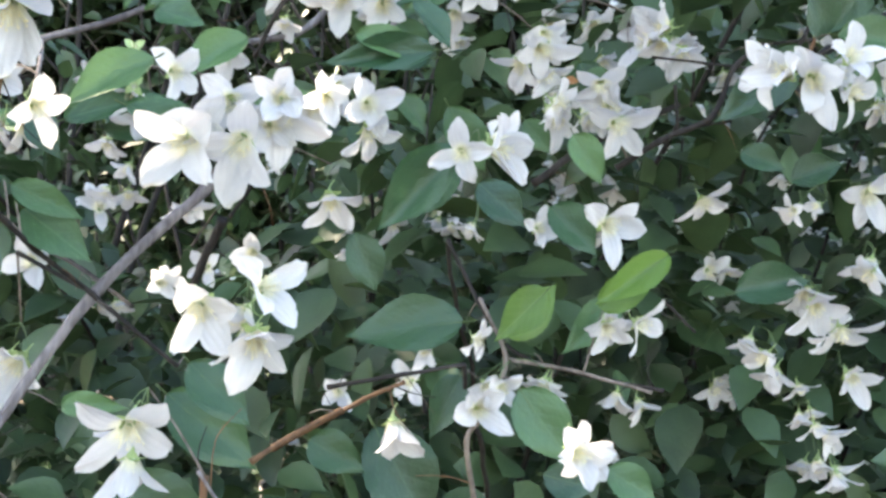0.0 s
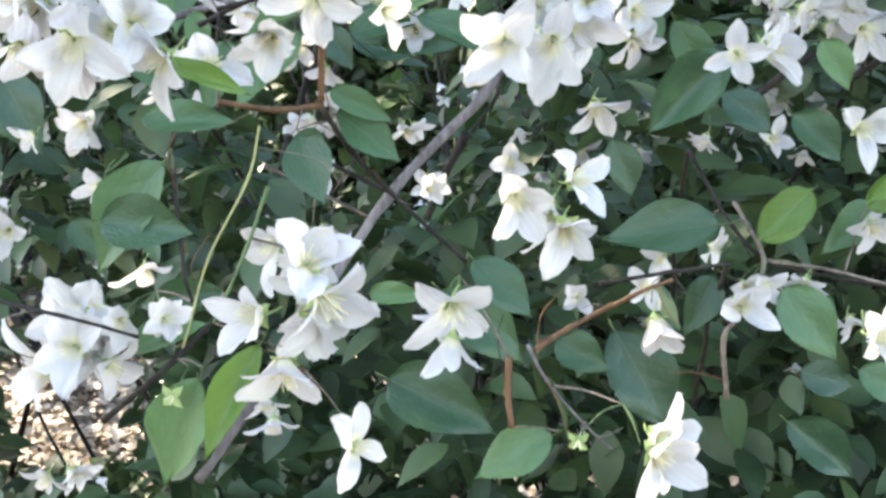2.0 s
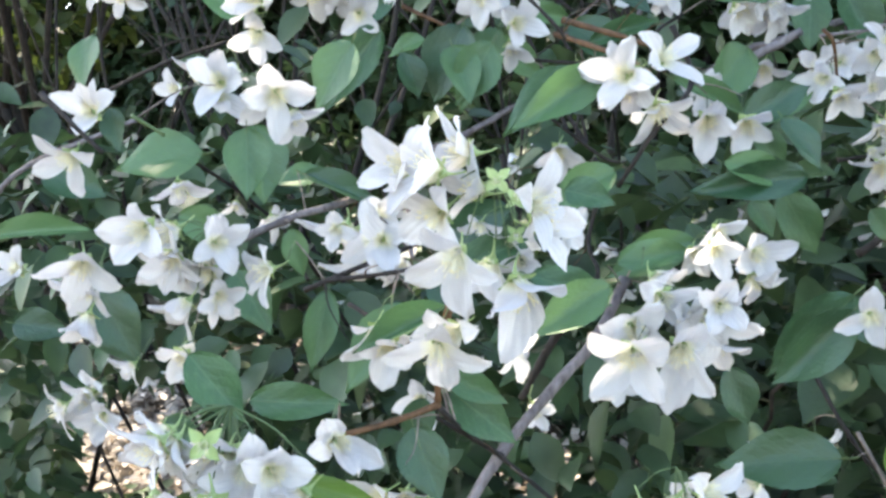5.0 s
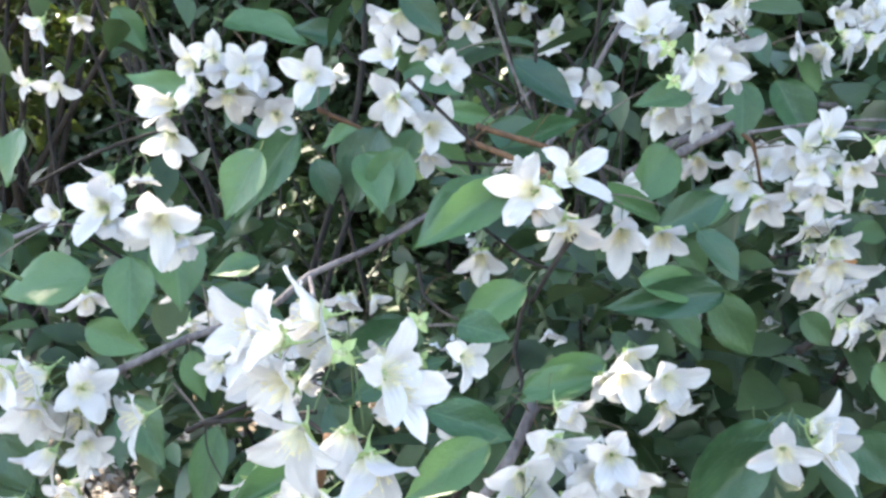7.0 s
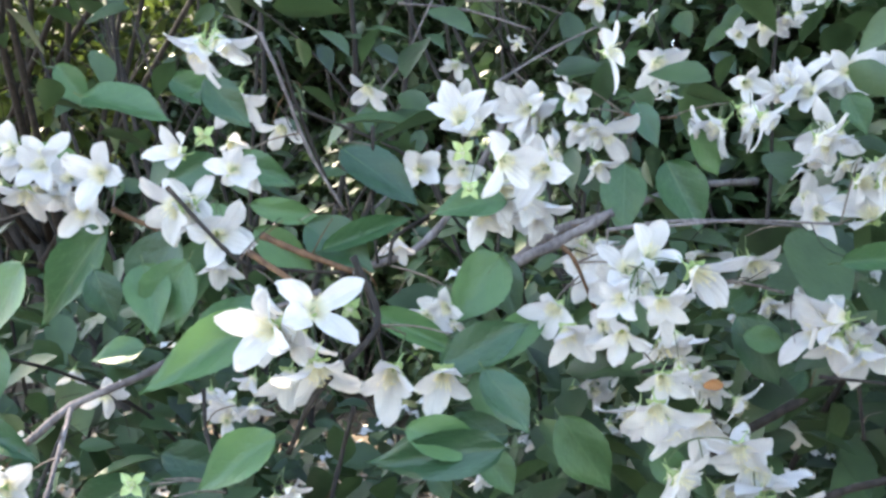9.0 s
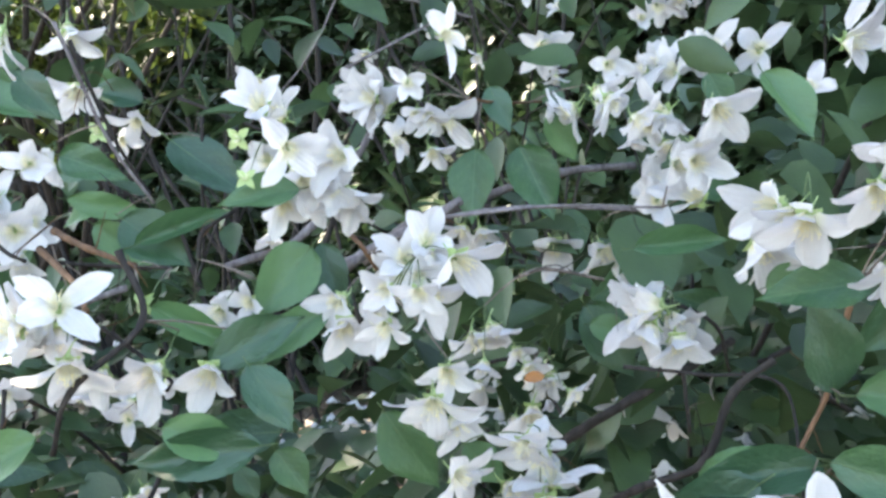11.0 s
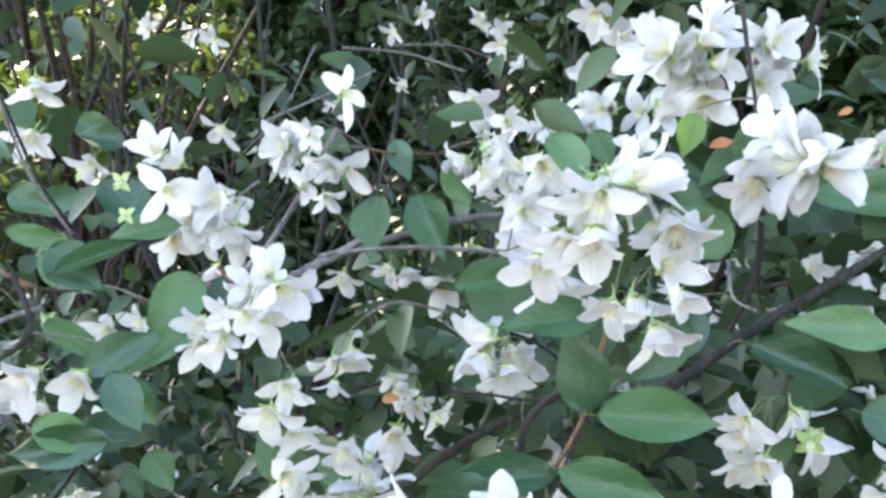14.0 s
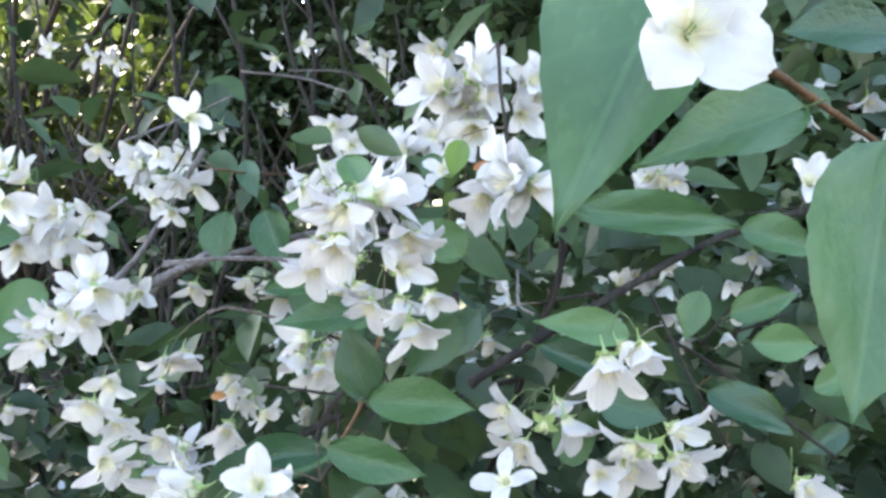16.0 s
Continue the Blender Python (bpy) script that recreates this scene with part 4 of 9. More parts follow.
s((0.352, 0.870, 1.705), (0.81, -0.54, -0.22), 0.0279, (0.19, 2, 1.00), (1.56, 2, 1.10), (-2.85, 2, 1.10), (-1.38, 1, 0.82))
s = spray(right, (0.426, 0.830, 1.526))
s((0.416, 0.796, 1.519), (-0.31, -0.77, -0.55), 0.0223, (-0.21, 4, 1.00), (1.36, 4, 1.10), (3.13, 4, 0.90), (-1.18, 4, 0.90))
s((0.425, 0.806, 1.496), (-0.27, -0.65, -0.71), 0.0255, (0.68, 3, 1.00), (2.25, 3, 1.00), (-2.46, 3, 1.00), (-0.79, 3, 0.90))
s((0.448, 0.817, 1.511), (0.58, -0.25, -0.78), 0.0272, (0.58, 1, 0.90), (2.15, 1, 1.00), (-2.06, 1, 0.90), (-0.99, 1, 1.00))
s((0.419, 0.812, 1.508), (-0.58, -0.60, -0.55), 0.0224, (1.63, 3, 1.06), (3.20, 1, 1.02), (4.47, 3, 0.94), (6.37, 2, 0.88))
s((0.438, 0.835, 1.520), (0.53, 0.02, -0.85), 0.0243, (-0.15, 2, 0.90), (1.77, 3, 0.93), (3.36, 3, 0.99), (4.74, 3, 1.04))
s((0.409, 0.822, 1.493), (0.11, -0.40, -0.91), 0.0219, (1.35, 3, 1.06), (2.98, 2, 0.93), (4.32, 1, 0.99), (6.19, 1, 1.01))
s = spray(right, (0.443, 0.718, 1.499))
s((0.442, 0.701, 1.491), (-0.15, -0.76, 0.64), 0.0191, (0.07, 4, 1.00), (1.74, 4, 1.00), (-2.77, 4, 1.00), (-1.40, 4, 0.90))
s = spray(right, (0.482, 1.000, 1.701))
s((0.487, 0.972, 1.685), (0.44, -0.20, -0.88), 0.0279, (0.35, 4, 1.00), (1.82, 4, 1.00), (-2.79, 4, 1.10), (-1.52, 4, 1.10))
s((0.496, 0.983, 1.681), (0.75, -0.49, -0.44), 0.0184, (1.26, 3, 0.90), (2.83, 3, 1.00), (-1.98, 3, 1.00), (-0.31, 3, 1.00))
s((0.477, 0.980, 1.684), (0.47, -0.78, -0.41), 0.0204, (1.22, 2, 1.00), (2.89, 2, 1.20), (-1.42, 2, 0.90), (-0.15, 2, 1.00))
s((0.488, 0.992, 1.687), (0.73, -0.52, -0.44), 0.0164, (0.29, 1, 1.05), (1.96, 2, 1.05), (3.74, 1, 0.96), (5.21, 2, 0.97))
s((0.480, 0.992, 1.691), (0.28, -0.87, -0.41), 0.0183, (0.96, 3, 0.92), (2.60, 2, 1.04), (4.07, 2, 0.88), (5.48, 3, 0.96))
leaf(right, (0.099, 0.602, 1.424), (0.057, 0.602, 1.377), (0.24, -0.90, 0.36), 0.0289)
leaf(right, (0.172, 0.722, 1.450), (0.194, 0.728, 1.415), (-0.02, -0.93, 0.38), 0.0240)
leaf(right, (0.202, 0.667, 1.338), (0.170, 0.651, 1.306), (0.08, -0.96, 0.26), 0.0255)
leaf(right, (0.158, 0.631, 1.346), (0.127, 0.630, 1.313), (-0.09, -0.95, 0.28), 0.0254, 0)
leaf(right, (0.227, 0.618, 1.371), (0.185, 0.608, 1.340), (0.17, -0.95, 0.27), 0.0207, 0)
leaf(right, (0.105, 0.664, 1.286), (0.087, 0.655, 1.245), (0.13, -0.91, 0.40), 0.0248)
leaf(right, (0.144, 0.621, 1.286), (0.178, 0.619, 1.243), (-0.03, -0.90, 0.44), 0.0346)
leaf(right, (0.039, 0.735, 1.233), (0.086, 0.726, 1.163), (0.33, -0.89, 0.32), 0.0571, 2)
leaf(right, (0.154, 0.642, 1.197), (0.198, 0.655, 1.160), (0.01, -0.90, 0.43), 0.0328, 2)
leaf(right, (0.106, 0.657, 1.321), (0.029, 0.656, 1.309), (0.03, -0.87, 0.48), 0.0395, 2)
leaf(right, (0.161, 0.648, 1.229), (0.196, 0.655, 1.220), (0.40, -0.88, 0.23), 0.0244)
leaf(right, (-0.002, 0.702, 1.228), (0.039, 0.705, 1.207), (0.27, -0.92, 0.28), 0.0306, 2)
leaf(right, (0.309, 0.683, 1.495), (0.261, 0.682, 1.457), (0.06, -0.92, 0.38), 0.0328)
leaf(right, (0.304, 0.809, 1.449), (0.338, 0.803, 1.439), (0.21, -0.93, 0.29), 0.0246, 2)
leaf(right, (0.349, 0.830, 1.430), (0.388, 0.830, 1.445), (0.08, -0.89, 0.45), 0.0286, 2)
leaf(right, (0.309, 0.827, 1.339), (0.371, 0.844, 1.350), (0.26, -0.87, 0.42), 0.0363, 2)
leaf(right, (0.135, 0.668, 1.311), (0.163, 0.664, 1.348), (0.09, -0.91, 0.40), 0.0291, 0)
leaf(right, (0.189, 0.623, 1.337), (0.227, 0.620, 1.366), (0.30, -0.91, 0.28), 0.0217, 0)
leaf(right, (0.102, 0.625, 1.429), (0.058, 0.605, 1.381), (0.41, -0.87, 0.27), 0.0368)
leaf(right, (0.242, 0.791, 1.589), (0.294, 0.812, 1.595), (0.26, -0.91, 0.31), 0.0171)
leaf(right, (0.309, 0.773, 1.677), (0.332, 0.765, 1.641), (0.35, -0.79, 0.50), 0.0234)
leaf(right, (0.136, 0.814, 1.469), (0.159, 0.823, 1.444), (0.22, -0.94, 0.28), 0.0229)
leaf(right, (0.281, 0.713, 1.481), (0.329, 0.736, 1.493), (0.27, -0.82, 0.51), 0.0257)
leaf(right, (0.310, 0.770, 1.570), (0.334, 0.783, 1.578), (0.47, -0.86, 0.22), 0.0178)
leaf(right, (0.353, 0.715, 1.577), (0.308, 0.689, 1.572), (0.26, -0.86, 0.43), 0.0225)
leaf(right, (0.349, 0.730, 1.525), (0.410, 0.747, 1.524), (0.33, -0.87, 0.38), 0.0295)
leaf(right, (0.341, 0.745, 1.524), (0.333, 0.730, 1.570), (0.37, -0.91, 0.19), 0.0299, 2)
leaf(right, (0.334, 0.708, 1.498), (0.277, 0.675, 1.492), (0.48, -0.74, 0.48), 0.0230)
leaf(right, (0.337, 0.700, 1.502), (0.387, 0.732, 1.484), (0.54, -0.83, 0.13), 0.0253)
leaf(right, (0.418, 0.697, 1.611), (0.391, 0.682, 1.631), (0.31, -0.91, 0.27), 0.0234)
leaf(right, (0.401, 0.864, 1.669), (0.435, 0.874, 1.694), (0.49, -0.87, 0.11), 0.0282)
leaf(right, (0.384, 0.785, 1.575), (0.350, 0.781, 1.535), (0.58, -0.78, 0.23), 0.0301, 2)
leaf(right, (0.391, 0.770, 1.685), (0.385, 0.767, 1.661), (0.36, -0.87, 0.33), 0.0160, 0)
leaf(right, (0.390, 0.817, 1.578), (0.365, 0.811, 1.544), (0.22, -0.87, 0.44), 0.0283, 2)
s = spray(right, (0.327, 1.051, 1.570))
s((0.329, 1.035, 1.550), (0.25, -0.39, -0.88), 0.0260, (-0.07, 2, 1.04), (1.44, 2, 1.00), (3.12, 3, 1.02), (4.80, 3, 0.99))
s = spray(right, (0.239, 1.018, 1.246))
s((0.237, 1.003, 1.226), (-0.24, -0.37, -0.90), 0.0260, (-0.09, 2, 1.03), (1.66, 0, 0.97), (2.94, 1, 0.91), (4.96, 1, 0.94))
s = spray(right, (0.253, 1.022, 1.238))
s((0.257, 1.006, 1.219), (0.40, -0.48, -0.78), 0.0260, (0.25, 2, 0.95), (1.36, 1, 1.06), (3.21, 1, 0.98), (4.51, 1, 1.07))
s = spray(right, (0.456, 1.090, 1.178))
s((0.455, 1.075, 1.157), (-0.12, -0.34, -0.93), 0.0260, (-0.16, 3, 0.94), (1.84, 2, 1.00), (3.25, 2, 0.95), (4.71, 1, 0.92))
s = spray(right, (0.447, 1.105, 1.171))
s((0.445, 1.090, 1.151), (-0.28, -0.29, -0.91), 0.0260, (0.11, 1, 1.06), (1.52, 3, 1.02), (3.41, 3, 0.96), (4.52, 2, 0.93))
s = spray(right, (-0.364, 1.160, 1.296))
s((-0.366, 1.143, 1.276), (-0.19, -0.48, -0.86), 0.0260, (0.15, 2, 0.99), (1.47, 1, 0.98), (2.95, 2, 0.91), (4.81, 3, 0.98))
s = spray(right, (-0.343, 1.140, 1.296))
s((-0.338, 1.125, 1.277), (0.53, -0.40, -0.74), 0.0260, (0.04, 2, 0.94), (1.83, 1, 0.96), (3.23, 2, 0.92), (4.75, 2, 1.01))
s = spray(right, (-0.284, 0.990, 1.474))
s((-0.284, 0.974, 1.454), (0.07, -0.48, -0.87), 0.0260, (-0.19, 2, 0.98), (1.36, 2, 1.07), (3.13, 3, 0.91), (4.91, 3, 0.96))
s = spray(right, (-0.356, 1.156, 1.427))
s((-0.358, 1.139, 1.409), (-0.28, -0.59, -0.76), 0.0260, (-0.06, 2, 0.99), (1.66, 1, 0.90), (2.95, 2, 1.06), (4.65, 2, 0.96))
s = spray(right, (-0.337, 1.153, 1.428))
s((-0.334, 1.138, 1.408), (0.31, -0.42, -0.85), 0.0260, (-0.14, 2, 1.03), (1.45, 2, 0.98), (3.20, 2, 1.01), (4.86, 2, 1.02))
s = spray(right, (-0.314, 1.146, 1.455))
s((-0.308, 1.131, 1.437), (0.65, -0.29, -0.70), 0.0260, (0.08, 2, 0.98), (1.63, 1, 1.04), (3.24, 1, 0.96), (4.70, 2, 0.94))
s = spray(right, (-0.329, 1.153, 1.459))
s((-0.331, 1.136, 1.439), (-0.29, -0.48, -0.83), 0.0260, (-0.19, 1, 1.05), (1.78, 2, 0.99), (3.26, 1, 1.00), (4.65, 2, 1.01))
dry_petal(right, (0.398, 0.771, 1.667), (0.73, -0.59, 0.32), 0.0119)
dry_petal(right, (0.165, 0.846, 1.505), (0.73, -0.59, 0.32), 0.0129)
dry_petal(right, (0.460, 0.907, 1.701), (0.73, -0.59, 0.32), 0.0089)

# middle branch
s = spray(middle, (-0.036, 0.500, 1.296))
s((-0.035, 0.477, 1.284), (0.34, -0.72, -0.61), 0.0279, (0.84, 4, 0.90), (2.21, 4, 1.20), (-2.40, 4, 1.20), (-0.73, 4, 0.90))
s((-0.035, 0.481, 1.267), (0.00, -0.06, -1.00), 0.0250, (1.11, 1, 1.00), (2.79, 1, 0.90), (-2.43, 1, 1.10), (-0.36, 1, 1.00))
s((-0.039, 0.500, 1.279), (-0.39, 0.06, -0.92), 0.0236, (0.81, 2, 0.93), (2.26, 3, 1.03), (4.09, 1, 0.91), (5.80, 1, 0.94))
s = spray(middle, (0.004, 0.522, 1.442))
s((-0.013, 0.482, 1.417), (-0.08, -0.96, -0.28), 0.0279, (0.66, 2, 1.00), (2.33, 2, 1.00), (-2.28, 2, 1.10), (-0.81, 2, 1.00))
s((0.009, 0.493, 1.419), (-0.04, -0.87, -0.49), 0.0279, (1.29, 3, 1.00), (2.86, 2, 1.00), (-1.75, 2, 1.20), (-0.78, 2, 1.00))
s((0.025, 0.499, 1.439), (0.18, -0.98, 0.05), 0.0200, (1.02, 1, 0.90), (2.49, 1, 1.00), (-2.12, 1, 1.00), (-0.95, 1, 1.00))
s((0.019, 0.514, 1.434), (0.44, -0.78, -0.45), 0.0271, (0.05, 2, 1.07), (1.60, 2, 0.96), (3.36, 2, 0.99), (4.72, 2, 1.06))
s((0.008, 0.510, 1.427), (0.67, -0.69, 0.28), 0.0196, (1.00, 2, 1.01), (2.71, 2, 0.94), (3.82, 3, 0.90), (5.76, 3, 1.06))
s((-0.016, 0.504, 1.425), (0.26, -0.94, -0.24), 0.0255, (1.08, 2, 0.98), (2.68, 2, 0.88), (3.81, 1, 1.07), (5.81, 2, 1.00))
s((-0.004, 0.511, 1.440), (0.40, -0.87, -0.30), 0.0239, (0.89, 1, 1.00), (2.61, 2, 0.97), (4.07, 2, 1.07), (5.50, 2, 0.98))
s((0.017, 0.508, 1.427), (0.34, -0.89, -0.30), 0.0170, (0.97, 2, 1.00), (2.45, 3, 0.88), (3.91, 1, 1.07), (5.57, 3, 0.94))
s = spray(middle, (0.008, 0.513, 1.352))
s((0.021, 0.488, 1.348), (0.82, -0.48, 0.30), 0.0244, (0.49, 3, 1.10), (2.56, 3, 1.10), (-2.35, 2, 0.82), (-1.08, 3, 1.00))
s((-0.006, 0.484, 1.341), (0.39, -0.79, -0.47), 0.0280, (0.44, 1, 0.82), (2.31, 2, 0.90), (-2.21, 1, 1.00), (-0.83, 1, 1.00))
s((0.019, 0.492, 1.327), (0.34, -0.72, -0.61), 0.0279, (1.57, 1, 1.10), (2.84, 1, 0.82), (-1.97, 1, 1.10), (-0.40, 1, 0.82))
s((0.012, 0.504, 1.328), (0.40, -0.54, -0.74), 0.0250, (0.50, 2, 0.95), (2.01, 1, 0.90), (3.40, 2, 1.01), (4.92, 2, 0.90))
s((0.010, 0.510, 1.337), (-0.33, -0.46, -0.83), 0.0247, (1.35, 2, 0.95), (3.05, 1, 1.04), (4.38, 2, 0.96), (6.03, 2, 0.97))
s = spray(middle, (0.020, 0.638, 1.417))
s((0.023, 0.622, 1.398), (0.36, -0.45, -0.82), 0.0255, (1.21, 2, 1.10), (2.58, 2, 1.00), (-2.33, 2, 1.00), (-0.86, 2, 1.10))
s = spray(middle, (-0.068, 0.368, 1.313))
s((-0.063, 0.340, 1.315), (0.52, -0.71, 0.47), 0.0240, (0.94, 0, 0.82), (2.51, 1, 1.00), (-1.80, 2, 1.00), (-0.03, 1, 1.00))
s((-0.059, 0.344, 1.304), (0.74, -0.36, -0.57), 0.0279, (0.13, 2, 0.90), (1.60, 3, 1.00), (-2.41, 3, 0.90), (-0.74, 3, 0.82))
s((-0.081, 0.343, 1.295), (-0.41, -0.91, 0.02), 0.0224, (1.29, 1, 0.82), (2.86, 1, 1.00), (-1.95, 1, 1.00), (-0.28, 1, 1.10))
s((-0.064, 0.350, 1.294), (0.12, -0.76, -0.64), 0.0193, (0.59, 1, 1.00), (2.16, 1, 1.00), (-2.45, 1, 1.00), (-1.08, 1, 0.90))
s((-0.073, 0.347, 1.278), (0.13, -0.49, -0.86), 0.0249, (0.82, 2, 1.10), (2.19, 2, 0.90), (-2.52, 2, 1.00), (-0.95, 2, 0.90))
s((-0.063, 0.356, 1.307), (-0.46, -0.78, -0.42), 0.0186, (1.48, 1, 0.90), (2.70, 1, 1.05), (4.28, 3, 0.94), (5.97, 2, 0.96))
s((-0.062, 0.359, 1.289), (-0.32, -0.84, -0.43), 0.0173, (1.28, 1, 0.95), (2.87, 3, 1.01), (4.16, 3, 0.89), (6.02, 2, 0.96))
s((-0.070, 0.359, 1.298), (0.38, -0.64, -0.66), 0.0164, (-0.04, 2, 0.90), (1.71, 3, 1.01), (3.30, 1, 1.04), (4.86, 3, 0.91))
s((-0.063, 0.358, 1.305), (0.51, -0.76, -0.40), 0.0179, (-0.15, 3, 1.05), (1.84, 2, 1.04), (2.95, 2, 0.90), (4.88, 1, 0.99))
s = spray(middle, (-0.136, 0.488, 1.435))
s((-0.129, 0.464, 1.416), (0.18, -0.83, -0.53), 0.0241, (1.28, 1, 1.00), (2.75, 1, 0.82), (-1.76, 1, 1.00), (-0.09, 0, 0.90))
s((-0.139, 0.475, 1.421), (0.23, -0.70, -0.67), 0.0230, (0.20, 2, 0.89), (2.00, 2, 1.02), (3.57, 2, 1.07), (5.11, 1, 0.95))
s = spray(middle, (-0.068, 0.447, 1.439))
s((-0.063, 0.433, 1.425), (0.86, -0.33, -0.38), 0.0180, (0.33, 4, 0.82), (1.90, 3, 1.00), (-2.82, 3, 1.10), (-1.14, 3, 1.10))
s = spray(middle, (0.054, 0.433, 1.250))
s((0.068, 0.412, 1.236), (0.57, -0.82, 0.07), 0.0258, (0.55, 0, 0.82), (2.12, 0, 1.10), (-2.60, 2, 1.20), (-0.63, 1, 1.00))
s((0.037, 0.404, 1.240), (-0.06, -0.92, -0.39), 0.0109)
s((0.068, 0.430, 1.238), (0.77, -0.64, 0.06), 0.0246, (1.50, 2, 0.99), (2.77, 2, 0.95), (4.39, 3, 1.06), (6.29, 3, 0.94))
s = spray(middle, (-0.176, 0.467, 1.242))
s((-0.176, 0.451, 1.230), (0.06, -0.99, -0.13), 0.0139)
s = spray(middle, (-0.121, 0.456, 1.248))
s((-0.114, 0.436, 1.228), (0.23, -0.38, -0.89), 0.0161, (0.47, 3, 0.90), (1.74, 3, 1.00), (2.91, 3, 1.10), (-1.50, 3, 0.90))
s((-0.124, 0.448, 1.234), (0.41, -0.35, -0.84), 0.0152, (0.57, 2, 0.89), (2.29, 3, 0.90), (3.76, 2, 0.91), (5.58, 1, 0.89))
s = spray(middle, (-0.157, 0.625, 1.360))
s((-0.155, 0.605, 1.349), (0.18, -0.98, 0.05), 0.0222, (0.60, 1, 0.82), (1.97, 1, 1.00), (-2.84, 1, 1.10), (-1.17, 1, 1.20))
s = spray(middle, (-0.038, 0.687, 1.373))
s((-0.037, 0.668, 1.359), (0.13, -0.92, -0.36), 0.0206, (1.35, 2, 1.00), (3.12, 1, 0.90), (-1.69, 1, 1.00), (-0.12, 1, 1.00))
s = spray(middle, (0.101, 0.774, 1.314))
s((0.107, 0.759, 1.300), (0.83, -0.43, -0.37), 0.0205, (0.81, 4, 0.82), (2.08, 4, 1.00), (-2.83, 4, 1.20), (-1.16, 4, 1.00))
s = spray(middle, (0.071, 0.782, 1.288))
s((0.062, 0.758, 1.264), (-0.54, -0.84, 0.12), 0.0211, (0.77, 4, 1.10), (2.34, 4, 1.00), (-2.37, 4, 0.82), (-0.80, 4, 1.10))
s((0.073, 0.771, 1.288), (-0.57, -0.80, -0.22), 0.0198, (0.99, 1, 0.96), (2.46, 2, 0.93), (4.21, 2, 0.91), (5.89, 2, 1.06))
s = spray(middle, (0.007, 0.768, 1.266))
s((0.008, 0.750, 1.255), (0.18, -0.98, 0.05), 0.0192, (0.95, 1, 0.82), (2.32, 1, 1.00), (-2.39, 1, 1.00), (-0.82, 1, 1.20))
s = spray(middle, (0.103, 0.800, 1.401))
s((0.101, 0.781, 1.385), (-0.40, -0.31, -0.86), 0.0161, (0.66, 2, 1.00), (2.43, 2, 1.00), (-2.48, 2, 1.00), (-0.81, 2, 1.00))
s((0.101, 0.793, 1.384), (-0.54, -0.28, -0.79), 0.0141, (0.10, 2, 0.93), (1.86, 3, 0.99), (3.32, 1, 0.91), (5.02, 2, 1.01))
s = spray(middle, (0.145, 0.811, 1.394))
s((0.149, 0.793, 1.383), (0.57, -0.82, 0.07), 0.0213, (1.24, 2, 1.00), (2.81, 3, 1.00), (-1.70, 2, 0.82), (-0.43, 2, 0.90))
s = spray(middle, (-0.254, 0.522, 1.351))
s((-0.253, 0.505, 1.336), (0.22, -0.85, -0.47), 0.0168, (0.31, 3, 1.00), (1.78, 3, 1.00), (-2.93, 3, 1.00), (-1.46, 3, 1.00))
s = spray(middle, (-0.152, 0.588, 1.313))
s((-0.162, 0.554, 1.303), (-0.48, -0.84, -0.26), 0.0279, (0.57, 3, 1.00), (2.34, 2, 0.82), (-2.78, 2, 0.82), (-1.51, 3, 1.20))
s((-0.139, 0.566, 1.296), (0.03, -0.91, -0.42), 0.0279, (1.46, 1, 1.00), (3.03, 1, 1.00), (-1.69, 1, 1.10), (-0.31, 1, 0.82))
s((-0.157, 0.585, 1.294), (0.22, -0.79, -0.57), 0.0249, (0.73, 2, 0.90), (2.54, 3, 0.88), (3.97, 2, 1.01), (5.50, 2, 1.04))
s = spray(middle, (-0.069, 0.416, 1.500))
s((-0.074, 0.383, 1.471), (-0.17, -0.80, -0.58), 0.0244, (-0.09, 3, 0.90), (1.78, 3, 0.90), (-2.94, 3, 1.00), (-1.56, 3, 1.10))
s((-0.083, 0.388, 1.501), (-0.78, -0.57, 0.25), 0.0258, (1.28, 2, 0.90), (2.75, 2, 0.90), (-1.86, 2, 1.00), (-0.39, 2, 1.00))
s((-0.050, 0.400, 1.489), (0.95, -0.30, 0.09), 0.0227, (0.10, 4, 0.82), (1.17, 3, 1.00), (2.84, 4, 1.00), (-1.77, 3, 0.90))
s((-0.054, 0.397, 1.460), (0.39, -0.48, -0.78), 0.0279, (1.18, 2, 0.90), (2.55, 1, 1.00), (-1.76, 0, 1.20), (-1.09, 1, 0.90))
s((-0.060, 0.387, 1.499), (0.14, -0.99, 0.01), 0.0115)
s((-0.070, 0.407, 1.493), (-0.80, -0.53, 0.28), 0.0223, (1.49, 2, 0.98), (3.08, 2, 1.04), (4.53, 3, 0.98), (6.06, 2, 0.97))
s((-0.075, 0.406, 1.509), (-0.91, -0.39, 0.13), 0.0258, (0.60, 3, 0.88), (1.72, 1, 0.89), (3.53, 3, 1.06), (4.88, 2, 0.94))
s((-0.067, 0.411, 1.465), (-0.16, -0.17, -0.97), 0.0250, (1.36, 1, 0.91), (3.03, 2, 1.01), (4.45, 2, 0.98), (6.46, 1, 0.98))
s((-0.051, 0.413, 1.480), (0.92, -0.37, 0.13), 0.0225, (-0.05, 2, 1.04), (1.74, 2, 0.95), (3.26, 3, 1.07), (4.75, 2, 1.02))
s((-0.084, 0.396, 1.486), (-0.47, -0.79, -0.39), 0.0244, (0.68, 3, 0.99), (2.20, 3, 1.04), (3.78, 3, 0.95), (5.54, 2, 0.99))
